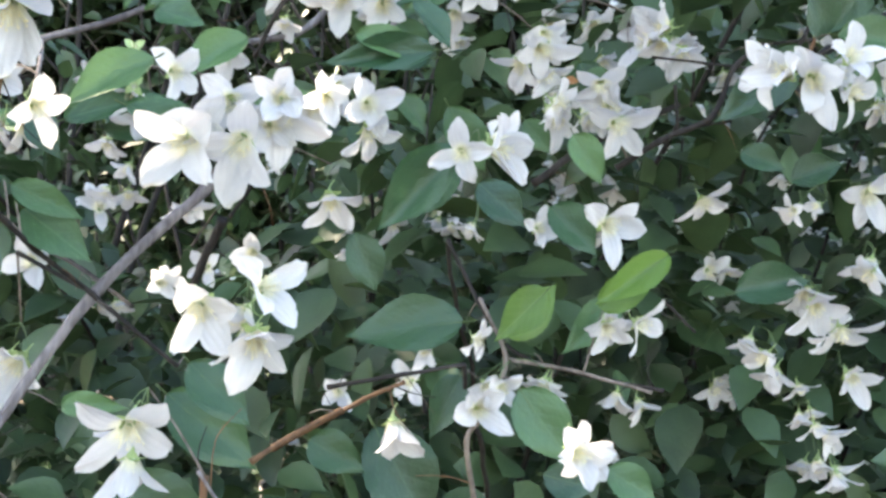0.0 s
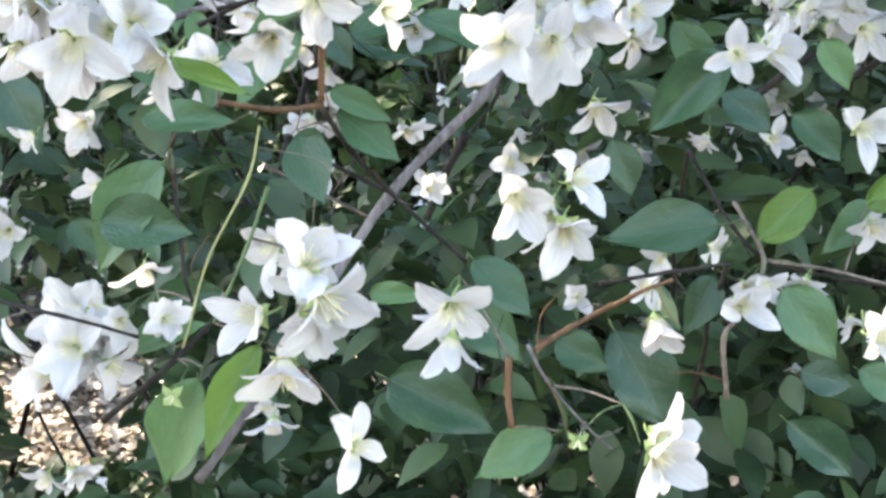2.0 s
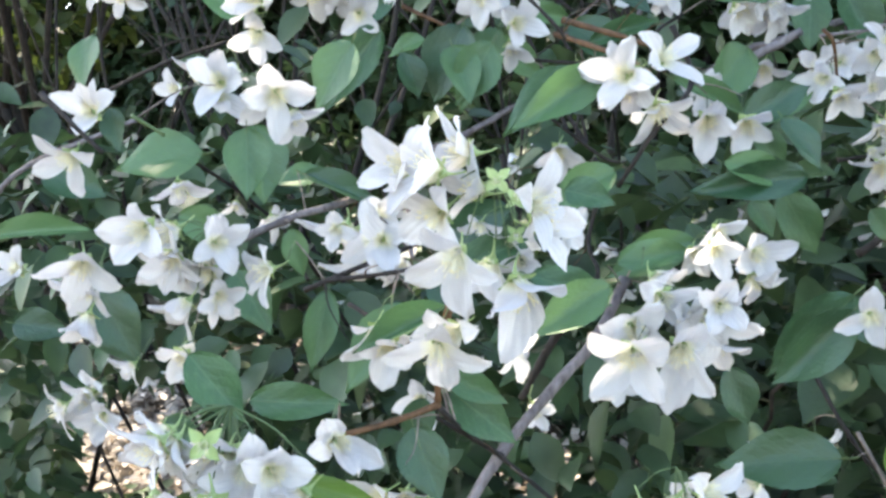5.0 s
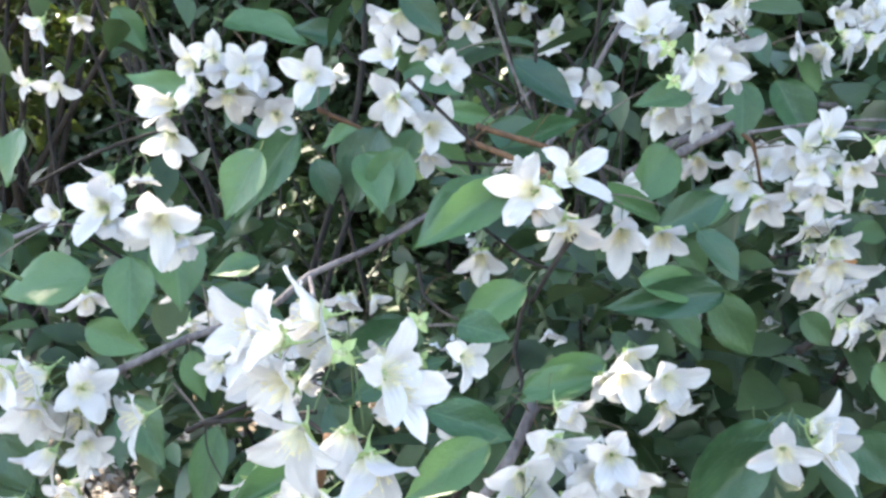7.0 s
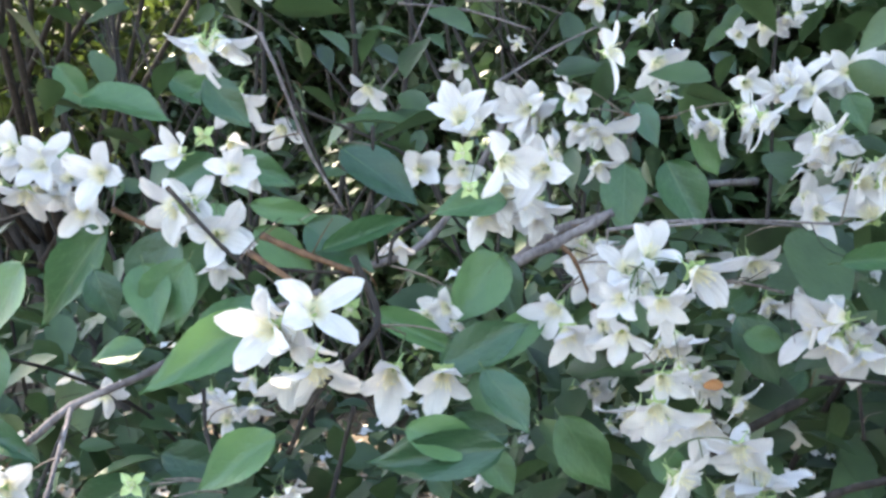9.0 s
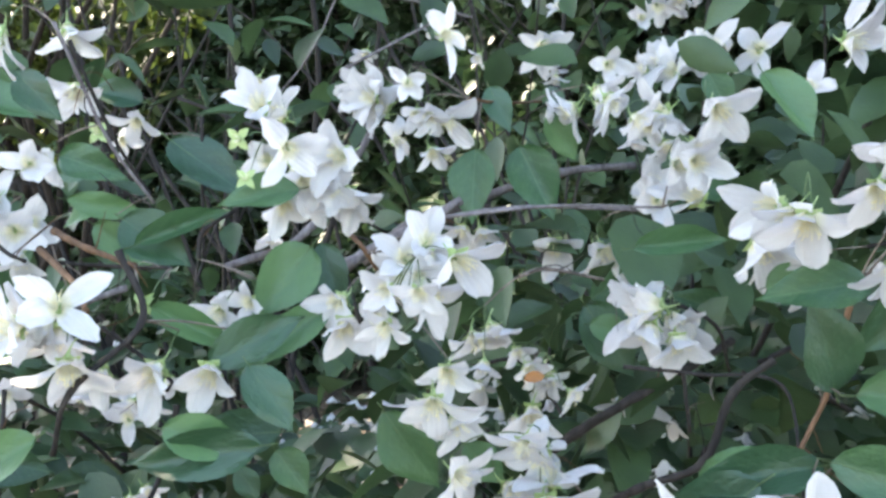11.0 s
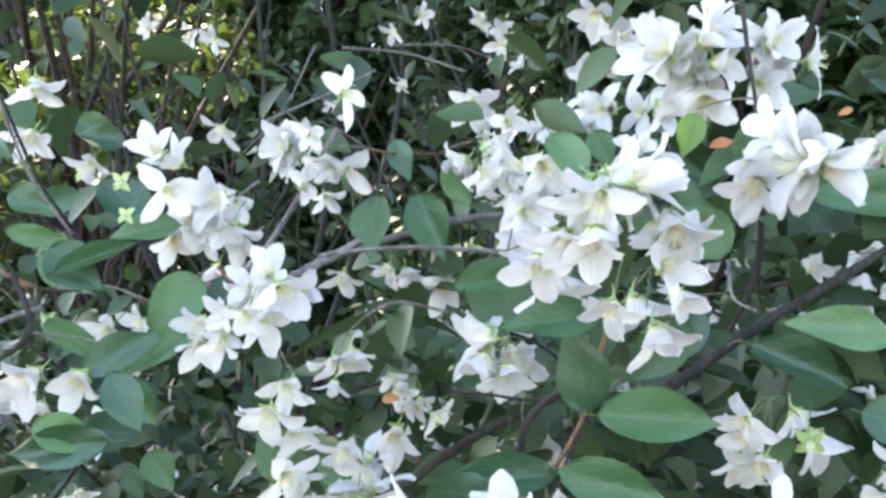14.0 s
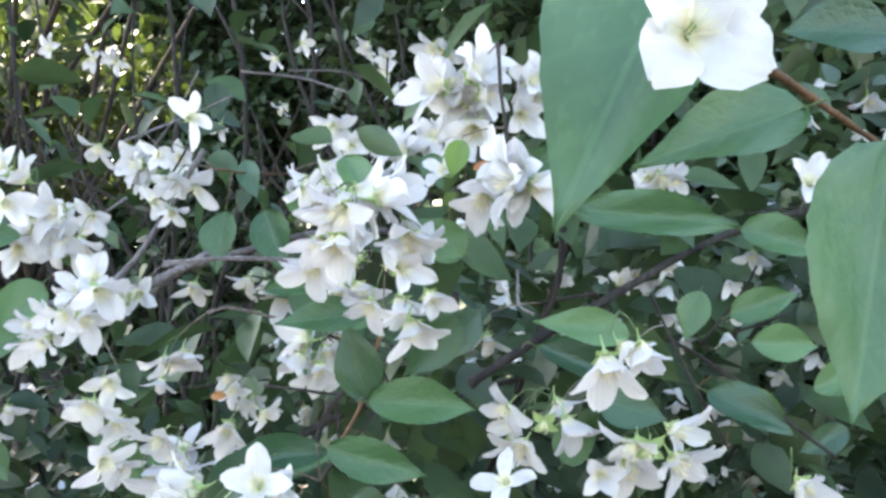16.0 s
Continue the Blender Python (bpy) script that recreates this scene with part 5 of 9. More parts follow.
s((-0.101, 0.408, 1.502), (-0.50, -0.84, 0.22), 0.0253, (0.75, 3, 1.00), (2.31, 1, 1.01), (4.00, 1, 0.92), (5.66, 1, 1.08))
s = spray(middle, (-0.087, 0.442, 1.446))
s((-0.091, 0.417, 1.428), (0.17, -0.80, -0.58), 0.0255, (0.04, 3, 1.00), (1.51, 3, 0.90), (3.08, 3, 1.00), (-1.53, 3, 0.90))
s((-0.085, 0.429, 1.432), (-0.36, -0.88, -0.30), 0.0221, (0.34, 3, 0.98), (1.88, 1, 0.93), (3.15, 2, 0.94), (4.90, 1, 0.94))
s = spray(middle, (0.026, 0.635, 1.469))
s((0.022, 0.606, 1.456), (0.19, -0.92, -0.35), 0.0207, (0.36, 1, 1.00), (1.93, 1, 1.20), (-2.78, 1, 1.00), (-1.21, 1, 1.10))
s((0.044, 0.617, 1.454), (0.41, -0.85, -0.32), 0.0238, (0.42, 2, 1.10), (2.19, 2, 1.00), (-2.42, 2, 0.82), (-1.05, 2, 1.00))
s((0.044, 0.620, 1.439), (0.57, -0.37, -0.74), 0.0232, (0.37, 3, 1.00), (2.04, 3, 1.00), (-2.47, 3, 1.00), (-1.20, 3, 1.00))
s((0.010, 0.620, 1.452), (0.25, -0.81, -0.53), 0.0191, (1.02, 3, 0.93), (2.46, 1, 1.05), (4.02, 1, 0.92), (5.50, 2, 0.95))
s((0.023, 0.627, 1.465), (0.32, -0.81, -0.50), 0.0192, (0.62, 2, 1.05), (2.25, 1, 0.91), (3.95, 2, 1.04), (5.26, 2, 1.06))
s = spray(middle, (-0.018, 0.606, 1.455))
s((-0.012, 0.591, 1.439), (0.74, -0.32, -0.59), 0.0245, (0.99, 2, 0.82), (2.46, 2, 0.90), (-2.05, 2, 1.00), (-0.58, 2, 1.00))
s = spray(middle, (-0.195, 0.467, 1.282))
s((-0.181, 0.449, 1.271), (0.74, -0.67, -0.07), 0.0165, (0.40, 2, 1.00), (1.87, 2, 1.00), (-2.84, 2, 1.00), (-1.37, 2, 0.82))
s((-0.204, 0.447, 1.269), (0.43, -0.88, -0.23), 0.0194, (1.61, 1, 1.00), (-3.01, 1, 0.82), (-1.73, 1, 1.00), (-0.46, 1, 0.82))
s((-0.190, 0.457, 1.269), (0.88, -0.47, 0.08), 0.0156, (0.71, 3, 1.03), (2.31, 2, 0.89), (3.84, 1, 0.98), (5.56, 3, 1.01))
leaf(middle, (-0.177, 0.441, 1.351), (-0.212, 0.430, 1.295), (0.04, -0.92, 0.39), 0.0357)
leaf(middle, (-0.127, 0.521, 1.373), (-0.136, 0.520, 1.345), (0.35, -0.81, 0.47), 0.0194)
leaf(middle, (-0.113, 0.505, 1.393), (-0.078, 0.511, 1.377), (0.23, -0.91, 0.34), 0.0167)
leaf(middle, (-0.167, 0.462, 1.237), (-0.192, 0.463, 1.175), (-0.01, -0.95, 0.31), 0.0366)
leaf(middle, (-0.092, 0.367, 1.278), (-0.109, 0.348, 1.234), (0.14, -0.84, 0.52), 0.0173, 0)
leaf(middle, (-0.219, 0.478, 1.245), (-0.177, 0.487, 1.265), (-0.11, -0.87, 0.49), 0.0213)
leaf(middle, (-0.042, 0.572, 1.298), (-0.003, 0.562, 1.268), (0.29, -0.84, 0.45), 0.0284)
leaf(middle, (0.108, 0.715, 1.413), (0.143, 0.710, 1.385), (0.05, -0.90, 0.42), 0.0300, 2)
leaf(middle, (0.158, 0.739, 1.399), (0.193, 0.744, 1.365), (0.00, -0.89, 0.45), 0.0321)
leaf(middle, (0.015, 0.520, 1.208), (-0.026, 0.509, 1.184), (-0.11, -0.91, 0.39), 0.0274)
leaf(middle, (0.203, 0.680, 1.227), (0.237, 0.679, 1.210), (0.20, -0.92, 0.32), 0.0262)
leaf(middle, (-0.094, 0.527, 1.279), (-0.058, 0.525, 1.280), (0.08, -0.93, 0.35), 0.0142)
leaf(middle, (-0.070, 0.611, 1.272), (-0.012, 0.614, 1.230), (0.31, -0.82, 0.48), 0.0400, 2)
leaf(middle, (-0.211, 0.580, 1.266), (-0.274, 0.572, 1.255), (0.38, -0.85, 0.38), 0.0218, 2)
leaf(middle, (-0.023, 0.461, 1.450), (-0.055, 0.442, 1.429), (0.20, -0.89, 0.42), 0.0206)
leaf(middle, (-0.110, 0.511, 1.381), (-0.073, 0.511, 1.356), (0.22, -0.86, 0.46), 0.0250)
leaf(middle, (-0.123, 0.487, 1.367), (-0.105, 0.476, 1.332), (0.09, -0.92, 0.38), 0.0271)
leaf(middle, (-0.213, 0.481, 1.374), (-0.160, 0.490, 1.375), (0.38, -0.82, 0.43), 0.0213)
leaf(middle, (-0.201, 0.424, 1.321), (-0.155, 0.432, 1.316), (0.47, -0.84, 0.28), 0.0289)
leaf(middle, (-0.033, 0.596, 1.444), (0.016, 0.619, 1.453), (0.43, -0.72, 0.54), 0.0197)
leaf(middle, (0.034, 0.650, 1.375), (0.051, 0.651, 1.338), (0.14, -0.80, 0.58), 0.0265, 2)
leaf(middle, (0.010, 0.635, 1.457), (-0.041, 0.616, 1.434), (0.10, -0.93, 0.35), 0.0267)
leaf(middle, (-0.102, 0.466, 1.435), (-0.144, 0.455, 1.410), (-0.03, -0.85, 0.52), 0.0154)

# left branch
s = spray(left, (0.170, 0.524, 1.287))
s((0.172, 0.502, 1.277), (0.57, -0.82, 0.07), 0.0210, (-0.00, 2, 0.90), (1.87, 2, 1.00), (-3.05, 2, 1.00), (-1.37, 2, 0.90))
s((0.175, 0.510, 1.275), (0.38, -0.93, 0.05), 0.0196, (0.87, 1, 0.95), (2.10, 3, 1.04), (3.57, 2, 0.92), (5.38, 1, 0.91))
s = spray(left, (-0.118, 0.568, 1.189))
s((-0.110, 0.552, 1.180), (0.82, -0.48, 0.30), 0.0279, (1.34, 4, 1.00), (2.41, 4, 1.00), (-2.30, 4, 1.20), (-0.33, 4, 0.82))
s = spray(left, (-0.231, 0.471, 1.267))
s((-0.225, 0.439, 1.255), (0.23, -0.97, 0.12), 0.0279, (0.48, 2, 1.00), (2.25, 2, 0.82), (-2.66, 2, 0.82), (-1.39, 2, 1.10))
s((-0.240, 0.439, 1.244), (-0.83, -0.43, -0.34), 0.0280, (1.85, 3, 1.20), (2.92, 2, 1.00), (-1.79, 2, 1.00), (-0.42, 2, 1.00))
s((-0.212, 0.447, 1.245), (0.91, -0.21, -0.36), 0.0215, (1.30, 3, 1.00), (2.87, 3, 1.00), (-1.65, 3, 0.90), (-0.28, 3, 1.00))
s((-0.240, 0.450, 1.266), (0.23, -0.97, 0.12), 0.0212, (0.38, 1, 1.20), (2.05, 1, 0.90), (-2.76, 1, 1.00), (-1.19, 1, 1.00))
s((-0.221, 0.459, 1.259), (0.79, -0.52, -0.32), 0.0191, (1.57, 1, 0.90), (3.18, 1, 0.91), (4.43, 1, 0.92), (6.24, 2, 0.92))
s((-0.222, 0.466, 1.251), (-0.05, -0.92, 0.39), 0.0205, (0.03, 3, 0.90), (1.65, 2, 0.99), (3.42, 3, 0.91), (4.97, 3, 1.05))
s((-0.233, 0.456, 1.251), (0.77, -0.31, -0.56), 0.0194, (1.18, 3, 1.07), (2.47, 2, 1.02), (4.03, 3, 0.90), (5.94, 1, 0.94))
s((-0.224, 0.461, 1.254), (0.04, -1.00, -0.00), 0.0256, (1.30, 2, 0.90), (2.86, 2, 0.93), (4.42, 2, 1.07), (6.03, 1, 0.90))
s((-0.229, 0.457, 1.251), (0.94, -0.03, -0.34), 0.0190, (0.13, 1, 0.89), (2.02, 1, 1.05), (3.24, 2, 0.90), (4.99, 2, 1.05))
s((-0.241, 0.467, 1.265), (0.12, -0.96, 0.24), 0.0269, (1.09, 2, 0.90), (2.26, 2, 1.03), (3.86, 2, 0.92), (5.77, 2, 0.96))
s = spray(left, (-0.144, 0.332, 1.417))
s((-0.135, 0.303, 1.394), (0.39, -0.73, -0.56), 0.0240, (1.48, 2, 1.00), (-2.93, 2, 0.90), (-1.86, 2, 1.00), (-0.29, 2, 1.00))
s((-0.156, 0.306, 1.411), (-0.45, -0.76, -0.46), 0.0193, (0.10, 3, 0.82), (1.68, 2, 1.20), (-2.74, 2, 0.82), (-0.87, 1, 0.82))
s((-0.158, 0.305, 1.392), (0.46, -0.37, -0.80), 0.0197, (0.05, 4, 1.00), (1.72, 4, 1.10), (2.99, 4, 1.10), (-1.62, 4, 0.82))
s((-0.122, 0.319, 1.401), (0.59, -0.80, -0.09), 0.0199, (1.47, 1, 0.82), (2.54, 1, 1.10), (-1.87, 1, 1.10), (0.10, 1, 0.90))
s((-0.112, 0.326, 1.391), (-0.45, -0.68, -0.57), 0.0220, (0.99, 3, 1.00), (2.76, 3, 1.00), (-1.75, 3, 1.10), (-0.58, 3, 0.82))
s((-0.137, 0.302, 1.413), (0.29, -0.96, 0.04), 0.0132)
s((-0.154, 0.313, 1.410), (-0.43, -0.66, -0.62), 0.0177, (1.50, 2, 0.96), (2.98, 3, 0.95), (4.80, 3, 1.03), (5.93, 3, 0.95))
s((-0.145, 0.325, 1.401), (-0.26, -0.94, -0.21), 0.0173, (0.36, 2, 1.04), (2.01, 1, 1.02), (3.97, 2, 1.00), (5.39, 2, 0.99))
s((-0.141, 0.325, 1.403), (0.45, -0.83, -0.34), 0.0197, (0.31, 3, 1.02), (1.95, 2, 0.94), (3.72, 2, 0.99), (5.16, 3, 0.99))
s((-0.148, 0.318, 1.390), (0.56, -0.49, -0.67), 0.0189, (0.13, 2, 0.96), (1.54, 2, 1.02), (3.19, 2, 0.90), (5.12, 3, 0.95))
s((-0.165, 0.319, 1.408), (0.18, -0.68, -0.71), 0.0175, (0.33, 2, 1.06), (1.78, 2, 1.03), (3.41, 3, 0.95), (4.93, 2, 0.91))
s((-0.133, 0.322, 1.399), (0.53, -0.84, -0.10), 0.0199, (1.50, 2, 0.99), (3.15, 3, 0.91), (4.44, 3, 1.01), (6.10, 2, 0.98))
s((-0.159, 0.318, 1.411), (-0.47, -0.72, -0.51), 0.0172, (1.29, 3, 1.03), (2.90, 2, 1.01), (4.69, 2, 0.93), (6.01, 1, 1.06))
s = spray(left, (-0.129, 0.399, 1.403))
s((-0.124, 0.381, 1.392), (0.64, -0.76, 0.13), 0.0222, (-0.44, 1, 1.10), (2.03, 1, 0.82), (3.11, 1, 1.00), (-1.71, 0, 0.90))
s = spray(left, (-0.170, 0.551, 1.473))
s((-0.179, 0.518, 1.466), (0.20, -0.94, -0.29), 0.0161, (-0.07, 2, 1.00), (1.80, 2, 0.90), (3.07, 2, 0.82), (-1.54, 2, 0.90))
s((-0.156, 0.530, 1.458), (0.26, -0.96, 0.13), 0.0252, (0.54, 1, 1.00), (2.22, 1, 0.90), (-2.10, 1, 0.82), (-1.43, 1, 1.00))
s((-0.169, 0.547, 1.458), (0.39, -0.92, -0.01), 0.0251, (0.31, 1, 0.88), (1.84, 3, 1.00), (3.65, 2, 1.04), (4.85, 3, 1.00))
s = spray(left, (-0.252, 0.332, 1.276))
s((-0.243, 0.306, 1.261), (0.55, -0.75, 0.37), 0.0279, (0.23, 0, 0.82), (1.60, 1, 1.10), (-2.91, 2, 1.10), (-1.04, 1, 1.20))
s((-0.248, 0.321, 1.273), (0.79, -0.55, 0.28), 0.0270, (0.06, 1, 1.03), (1.76, 1, 1.00), (3.18, 2, 0.92), (4.82, 1, 0.94))
s = spray(left, (-0.277, 0.557, 1.267))
s((-0.275, 0.537, 1.256), (0.26, -0.95, 0.15), 0.0224, (1.44, 2, 1.00), (2.91, 2, 0.82), (-1.81, 2, 1.10), (-0.23, 2, 1.00))
s = spray(left, (-0.432, 0.742, 1.094))
s((-0.437, 0.717, 1.077), (-0.07, -0.71, -0.70), 0.0264, (1.20, 4, 1.00), (2.77, 4, 0.90), (-1.95, 4, 1.00), (-0.28, 4, 1.00))
s((-0.424, 0.728, 1.079), (0.81, -0.17, -0.56), 0.0226, (1.04, 2, 0.90), (2.81, 2, 1.00), (-1.80, 2, 1.00), (-0.33, 2, 1.00))
s((-0.423, 0.736, 1.077), (0.92, -0.15, -0.36), 0.0221, (0.30, 2, 1.05), (1.86, 1, 1.00), (3.09, 2, 0.97), (4.75, 2, 0.96))
leaf(left, (-0.124, 0.339, 1.390), (-0.089, 0.348, 1.380), (0.03, -0.89, 0.45), 0.0100, 0)
leaf(left, (-0.138, 0.569, 1.437), (-0.120, 0.562, 1.411), (-0.01, -0.93, 0.36), 0.0195)
leaf(left, (-0.108, 0.624, 1.207), (-0.032, 0.625, 1.175), (-0.08, -0.88, 0.47), 0.0470, 2)
leaf(left, (-0.162, 0.334, 1.434), (-0.140, 0.335, 1.411), (0.49, -0.81, 0.33), 0.0184)
leaf(left, (-0.196, 0.548, 1.425), (-0.199, 0.530, 1.380), (0.43, -0.81, 0.40), 0.0207)
leaf(left, (-0.057, 0.541, 1.489), (-0.029, 0.540, 1.483), (0.10, -0.89, 0.44), 0.0190)
leaf(left, (-0.077, 0.554, 1.440), (-0.030, 0.571, 1.425), (-0.02, -0.84, 0.54), 0.0238)

# front branch
s = spray(front, (-0.311, 0.497, 1.450))
s((-0.308, 0.472, 1.447), (0.27, -0.69, -0.67), 0.0270, (1.23, 2, 1.00), (2.80, 2, 1.00), (-2.01, 2, 1.00), (-0.34, 2, 1.00))
s((-0.307, 0.475, 1.416), (0.04, -0.50, -0.87), 0.0217, (-1.30, 1, 0.90), (0.77, 1, 1.20), (1.84, 1, 1.00), (-2.77, 1, 1.00))
s((-0.317, 0.493, 1.431), (-0.14, -0.69, -0.71), 0.0239, (0.63, 2, 1.04), (2.07, 2, 1.03), (3.93, 1, 1.04), (5.26, 2, 0.91))
s = spray(front, (-0.243, 0.492, 1.464))
s((-0.258, 0.457, 1.467), (-0.01, -0.98, -0.20), 0.0279, (1.01, 1, 1.00), (3.08, 1, 0.90), (-2.14, 1, 0.90), (-0.46, 1, 1.00))
s((-0.246, 0.462, 1.454), (0.27, -0.69, -0.67), 0.0216, (-0.09, 1, 1.00), (1.58, 1, 1.00), (-2.93, 1, 1.00), (-1.66, 1, 1.00))
s((-0.228, 0.471, 1.460), (0.74, -0.67, -0.10), 0.0205, (0.47, 2, 1.00), (2.04, 2, 1.00), (-2.57, 2, 0.90), (-1.20, 2, 1.00))
s((-0.240, 0.466, 1.429), (-0.37, -0.59, -0.72), 0.0206, (0.52, 1, 1.00), (2.29, 1, 1.00), (-2.62, 1, 0.90), (-1.35, 1, 1.00))
s((-0.227, 0.472, 1.432), (0.73, -0.60, -0.31), 0.0161, (0.46, 2, 1.00), (2.03, 2, 1.10), (-2.88, 2, 1.10), (-1.11, 2, 0.90))
s((-0.254, 0.479, 1.465), (-0.46, -0.79, -0.41), 0.0276, (0.85, 3, 1.02), (2.76, 2, 0.93), (4.00, 1, 0.88), (5.94, 2, 1.00))
s((-0.240, 0.481, 1.452), (0.55, -0.44, -0.71), 0.0186, (0.80, 2, 0.98), (2.08, 2, 0.95), (4.01, 2, 0.96), (5.41, 3, 0.96))
s((-0.236, 0.488, 1.463), (0.60, -0.73, -0.34), 0.0196, (0.35, 1, 1.01), (1.89, 2, 0.94), (3.55, 1, 1.05), (5.36, 1, 1.08))
s((-0.255, 0.479, 1.450), (-0.02, -0.98, -0.21), 0.0244, (0.76, 1, 0.90), (2.38, 1, 0.92), (3.63, 1, 1.01), (5.16, 2, 0.89))
s((-0.248, 0.477, 1.445), (-0.42, -0.29, -0.86), 0.0179, (0.73, 2, 1.02), (2.15, 1, 0.92), (3.69, 2, 1.02), (5.14, 3, 1.01))
s((-0.235, 0.483, 1.443), (-0.11, -0.89, -0.44), 0.0208, (0.63, 2, 0.94), (2.18, 2, 0.94), (3.62, 3, 1.03), (5.45, 3, 1.07))
s((-0.235, 0.483, 1.426), (0.75, -0.45, -0.47), 0.0157, (1.02, 2, 1.00), (2.57, 3, 1.04), (4.27, 2, 0.90), (5.81, 3, 1.04))
s = spray(front, (-0.195, 0.499, 1.459))
s((-0.200, 0.481, 1.446), (-0.69, -0.70, -0.18), 0.0234, (0.75, 4, 0.90), (2.62, 3, 0.90), (-2.59, 3, 1.00), (-1.02, 3, 1.00))
s = spray(front, (-0.257, 0.569, 1.553))
s((-0.230, 0.547, 1.541), (0.46, -0.79, -0.41), 0.0279, (0.36, 2, 1.00), (1.73, 2, 1.00), (-3.08, 2, 0.90), (-1.51, 2, 1.10))
s((-0.224, 0.553, 1.530), (0.64, -0.03, -0.77), 0.0204, (0.90, 2, 1.00), (2.77, 2, 1.00), (-1.54, 2, 1.00), (-0.37, 2, 1.00))
s((-0.264, 0.546, 1.546), (0.26, -0.96, 0.13), 0.0280, (1.22, 0, 1.00), (2.79, 1, 0.90), (-1.72, 1, 1.20), (-0.05, 1, 0.82))
s((-0.290, 0.541, 1.542), (-0.14, -0.99, -0.00), 0.0161, (0.07, 1, 0.90), (1.64, 1, 1.00), (3.01, 1, 0.90), (-1.10, 1, 1.00))
s((-0.240, 0.559, 1.540), (0.35, -0.74, -0.57), 0.0274, (0.73, 3, 1.02), (2.21, 1, 0.88), (3.74, 2, 0.91), (5.18, 2, 0.95))
s((-0.275, 0.559, 1.538), (0.71, -0.63, 0.32), 0.0244, (1.16, 2, 0.96), (2.60, 1, 0.92), (4.39, 1, 0.96), (5.58, 3, 1.03))
s = spray(front, (-0.098, 0.793, 1.530))
s((-0.097, 0.774, 1.512), (0.15, -0.76, -0.64), 0.0279, (-0.08, 1, 1.00), (1.59, 1, 1.00), (-3.12, 1, 1.00), (-1.55, 1, 1.00))
s = spray(front, (0.013, 0.702, 1.549))
s((0.014, 0.682, 1.533), (0.05, -0.87, -0.49), 0.0279, (-0.20, 0, 1.00), (1.57, 1, 1.20), (2.84, 0, 0.90), (-1.57, 1, 1.10))
s = spray(front, (0.036, 0.713, 1.549))
s((0.038, 0.693, 1.532), (0.26, -0.80, -0.54), 0.0272, (1.39, 1, 1.00), (-3.13, 1, 0.82), (-1.76, 1, 1.00), (-0.18, 1, 0.82))
leaf(front, (-0.245, 0.540, 1.519), (-0.240, 0.531, 1.477), (0.33, -0.81, 0.48), 0.0278)
leaf(front, (-0.136, 0.516, 1.426), (-0.161, 0.485, 1.384), (0.22, -0.78, 0.59), 0.0268)
leaf(front, (0.026, 0.667, 1.504), (0.070, 0.677, 1.494), (0.21, -0.90, 0.39), 0.0237)
leaf(front, (-0.473, 0.650, 1.485), (-0.428, 0.665, 1.466), (0.28, -0.82, 0.50), 0.0347, 2)
leaf(front, (-0.500, 0.625, 1.437), (-0.422, 0.634, 1.449), (0.41, -0.73, 0.55), 0.0212)
leaf(front, (-0.042, 0.655, 1.498), (-0.084, 0.637, 1.469), (0.36, -0.75, 0.55), 0.0268)
leaf(front, (0.072, 0.705, 1.497), (0.022, 0.689, 1.494), (0.31, -0.88, 0.36), 0.0255)
leaf(front, (0.046, 0.720, 1.525), (0.069, 0.724, 1.498), (0.15, -0.84, 0.52), 0.0236)
leaf(front, (0.036, 0.695, 1.533), (0.081, 0.712, 1.558), (0.25, -0.92, 0.30), 0.0255)
leaf(front, (-0.010, 0.709, 1.560), (0.041, 0.722, 1.534), (0.17, -0.90, 0.41), 0.0177)
leaf(front, (0.061, 0.692, 1.534), (0.089, 0.687, 1.503), (0.46, -0.73, 0.51), 0.0246)
leaf(front, (0.077, 0.676, 1.497), (0.003, 0.660, 1.486), (0.41, -0.88, 0.22), 0.0253)
leaf(front, (0.046, 0.744, 1.476), (0.064, 0.748, 1.450), (0.32, -0.82, 0.48), 0.0218)
leaf(front, (0.003, 0.772, 1.456), (0.017, 0.773, 1.436), (0.45, -0.84, 0.29), 0.0162)

# upper branch
s = spray(upper, (-0.379, 0.599, 1.533))
s((-0.381, 0.564, 1.501), (-0.04, -0.85, -0.53), 0.0279, (0.35, 3, 1.20), (2.02, 3, 1.00), (-2.89, 3, 1.10), (-1.52, 3, 1.00))
s((-0.374, 0.576, 1.529), (0.26, -0.96, 0.13), 0.0279, (0.22, 1, 1.20), (1.69, 1, 0.82), (2.96, 1, 1.10), (-1.65, 1, 0.90))
s((-0.383, 0.597, 1.529), (-0.34, -0.93, 0.13), 0.0245, (1.39, 3, 0.95), (3.02, 2, 0.93), (4.85, 1, 0.93), (6.06, 2, 0.92))
s = spray(upper, (-0.309, 0.591, 1.390))
s((-0.303, 0.568, 1.375), (0.03, -0.91, -0.42), 0.0221, (0.76, 1, 1.00), (2.03, 1, 1.10), (-2.28, 1, 1.00), (-1.01, 1, 0.90))
s((-0.312, 0.577, 1.374), (0.32, -0.79, -0.51), 0.0220, (1.04, 3, 0.88), (2.58, 2, 0.92), (4.49, 3, 1.04), (5.72, 1, 1.02))
s = spray(upper, (-0.335, 0.579, 1.381))
s((-0.338, 0.563, 1.366), (-0.45, -0.68, -0.57), 0.0167, (0.67, 2, 1.00), (2.34, 2, 1.00), (-2.47, 2, 1.00), (-0.90, 2, 0.90))
s = spray(upper, (-0.415, 0.573, 1.433))
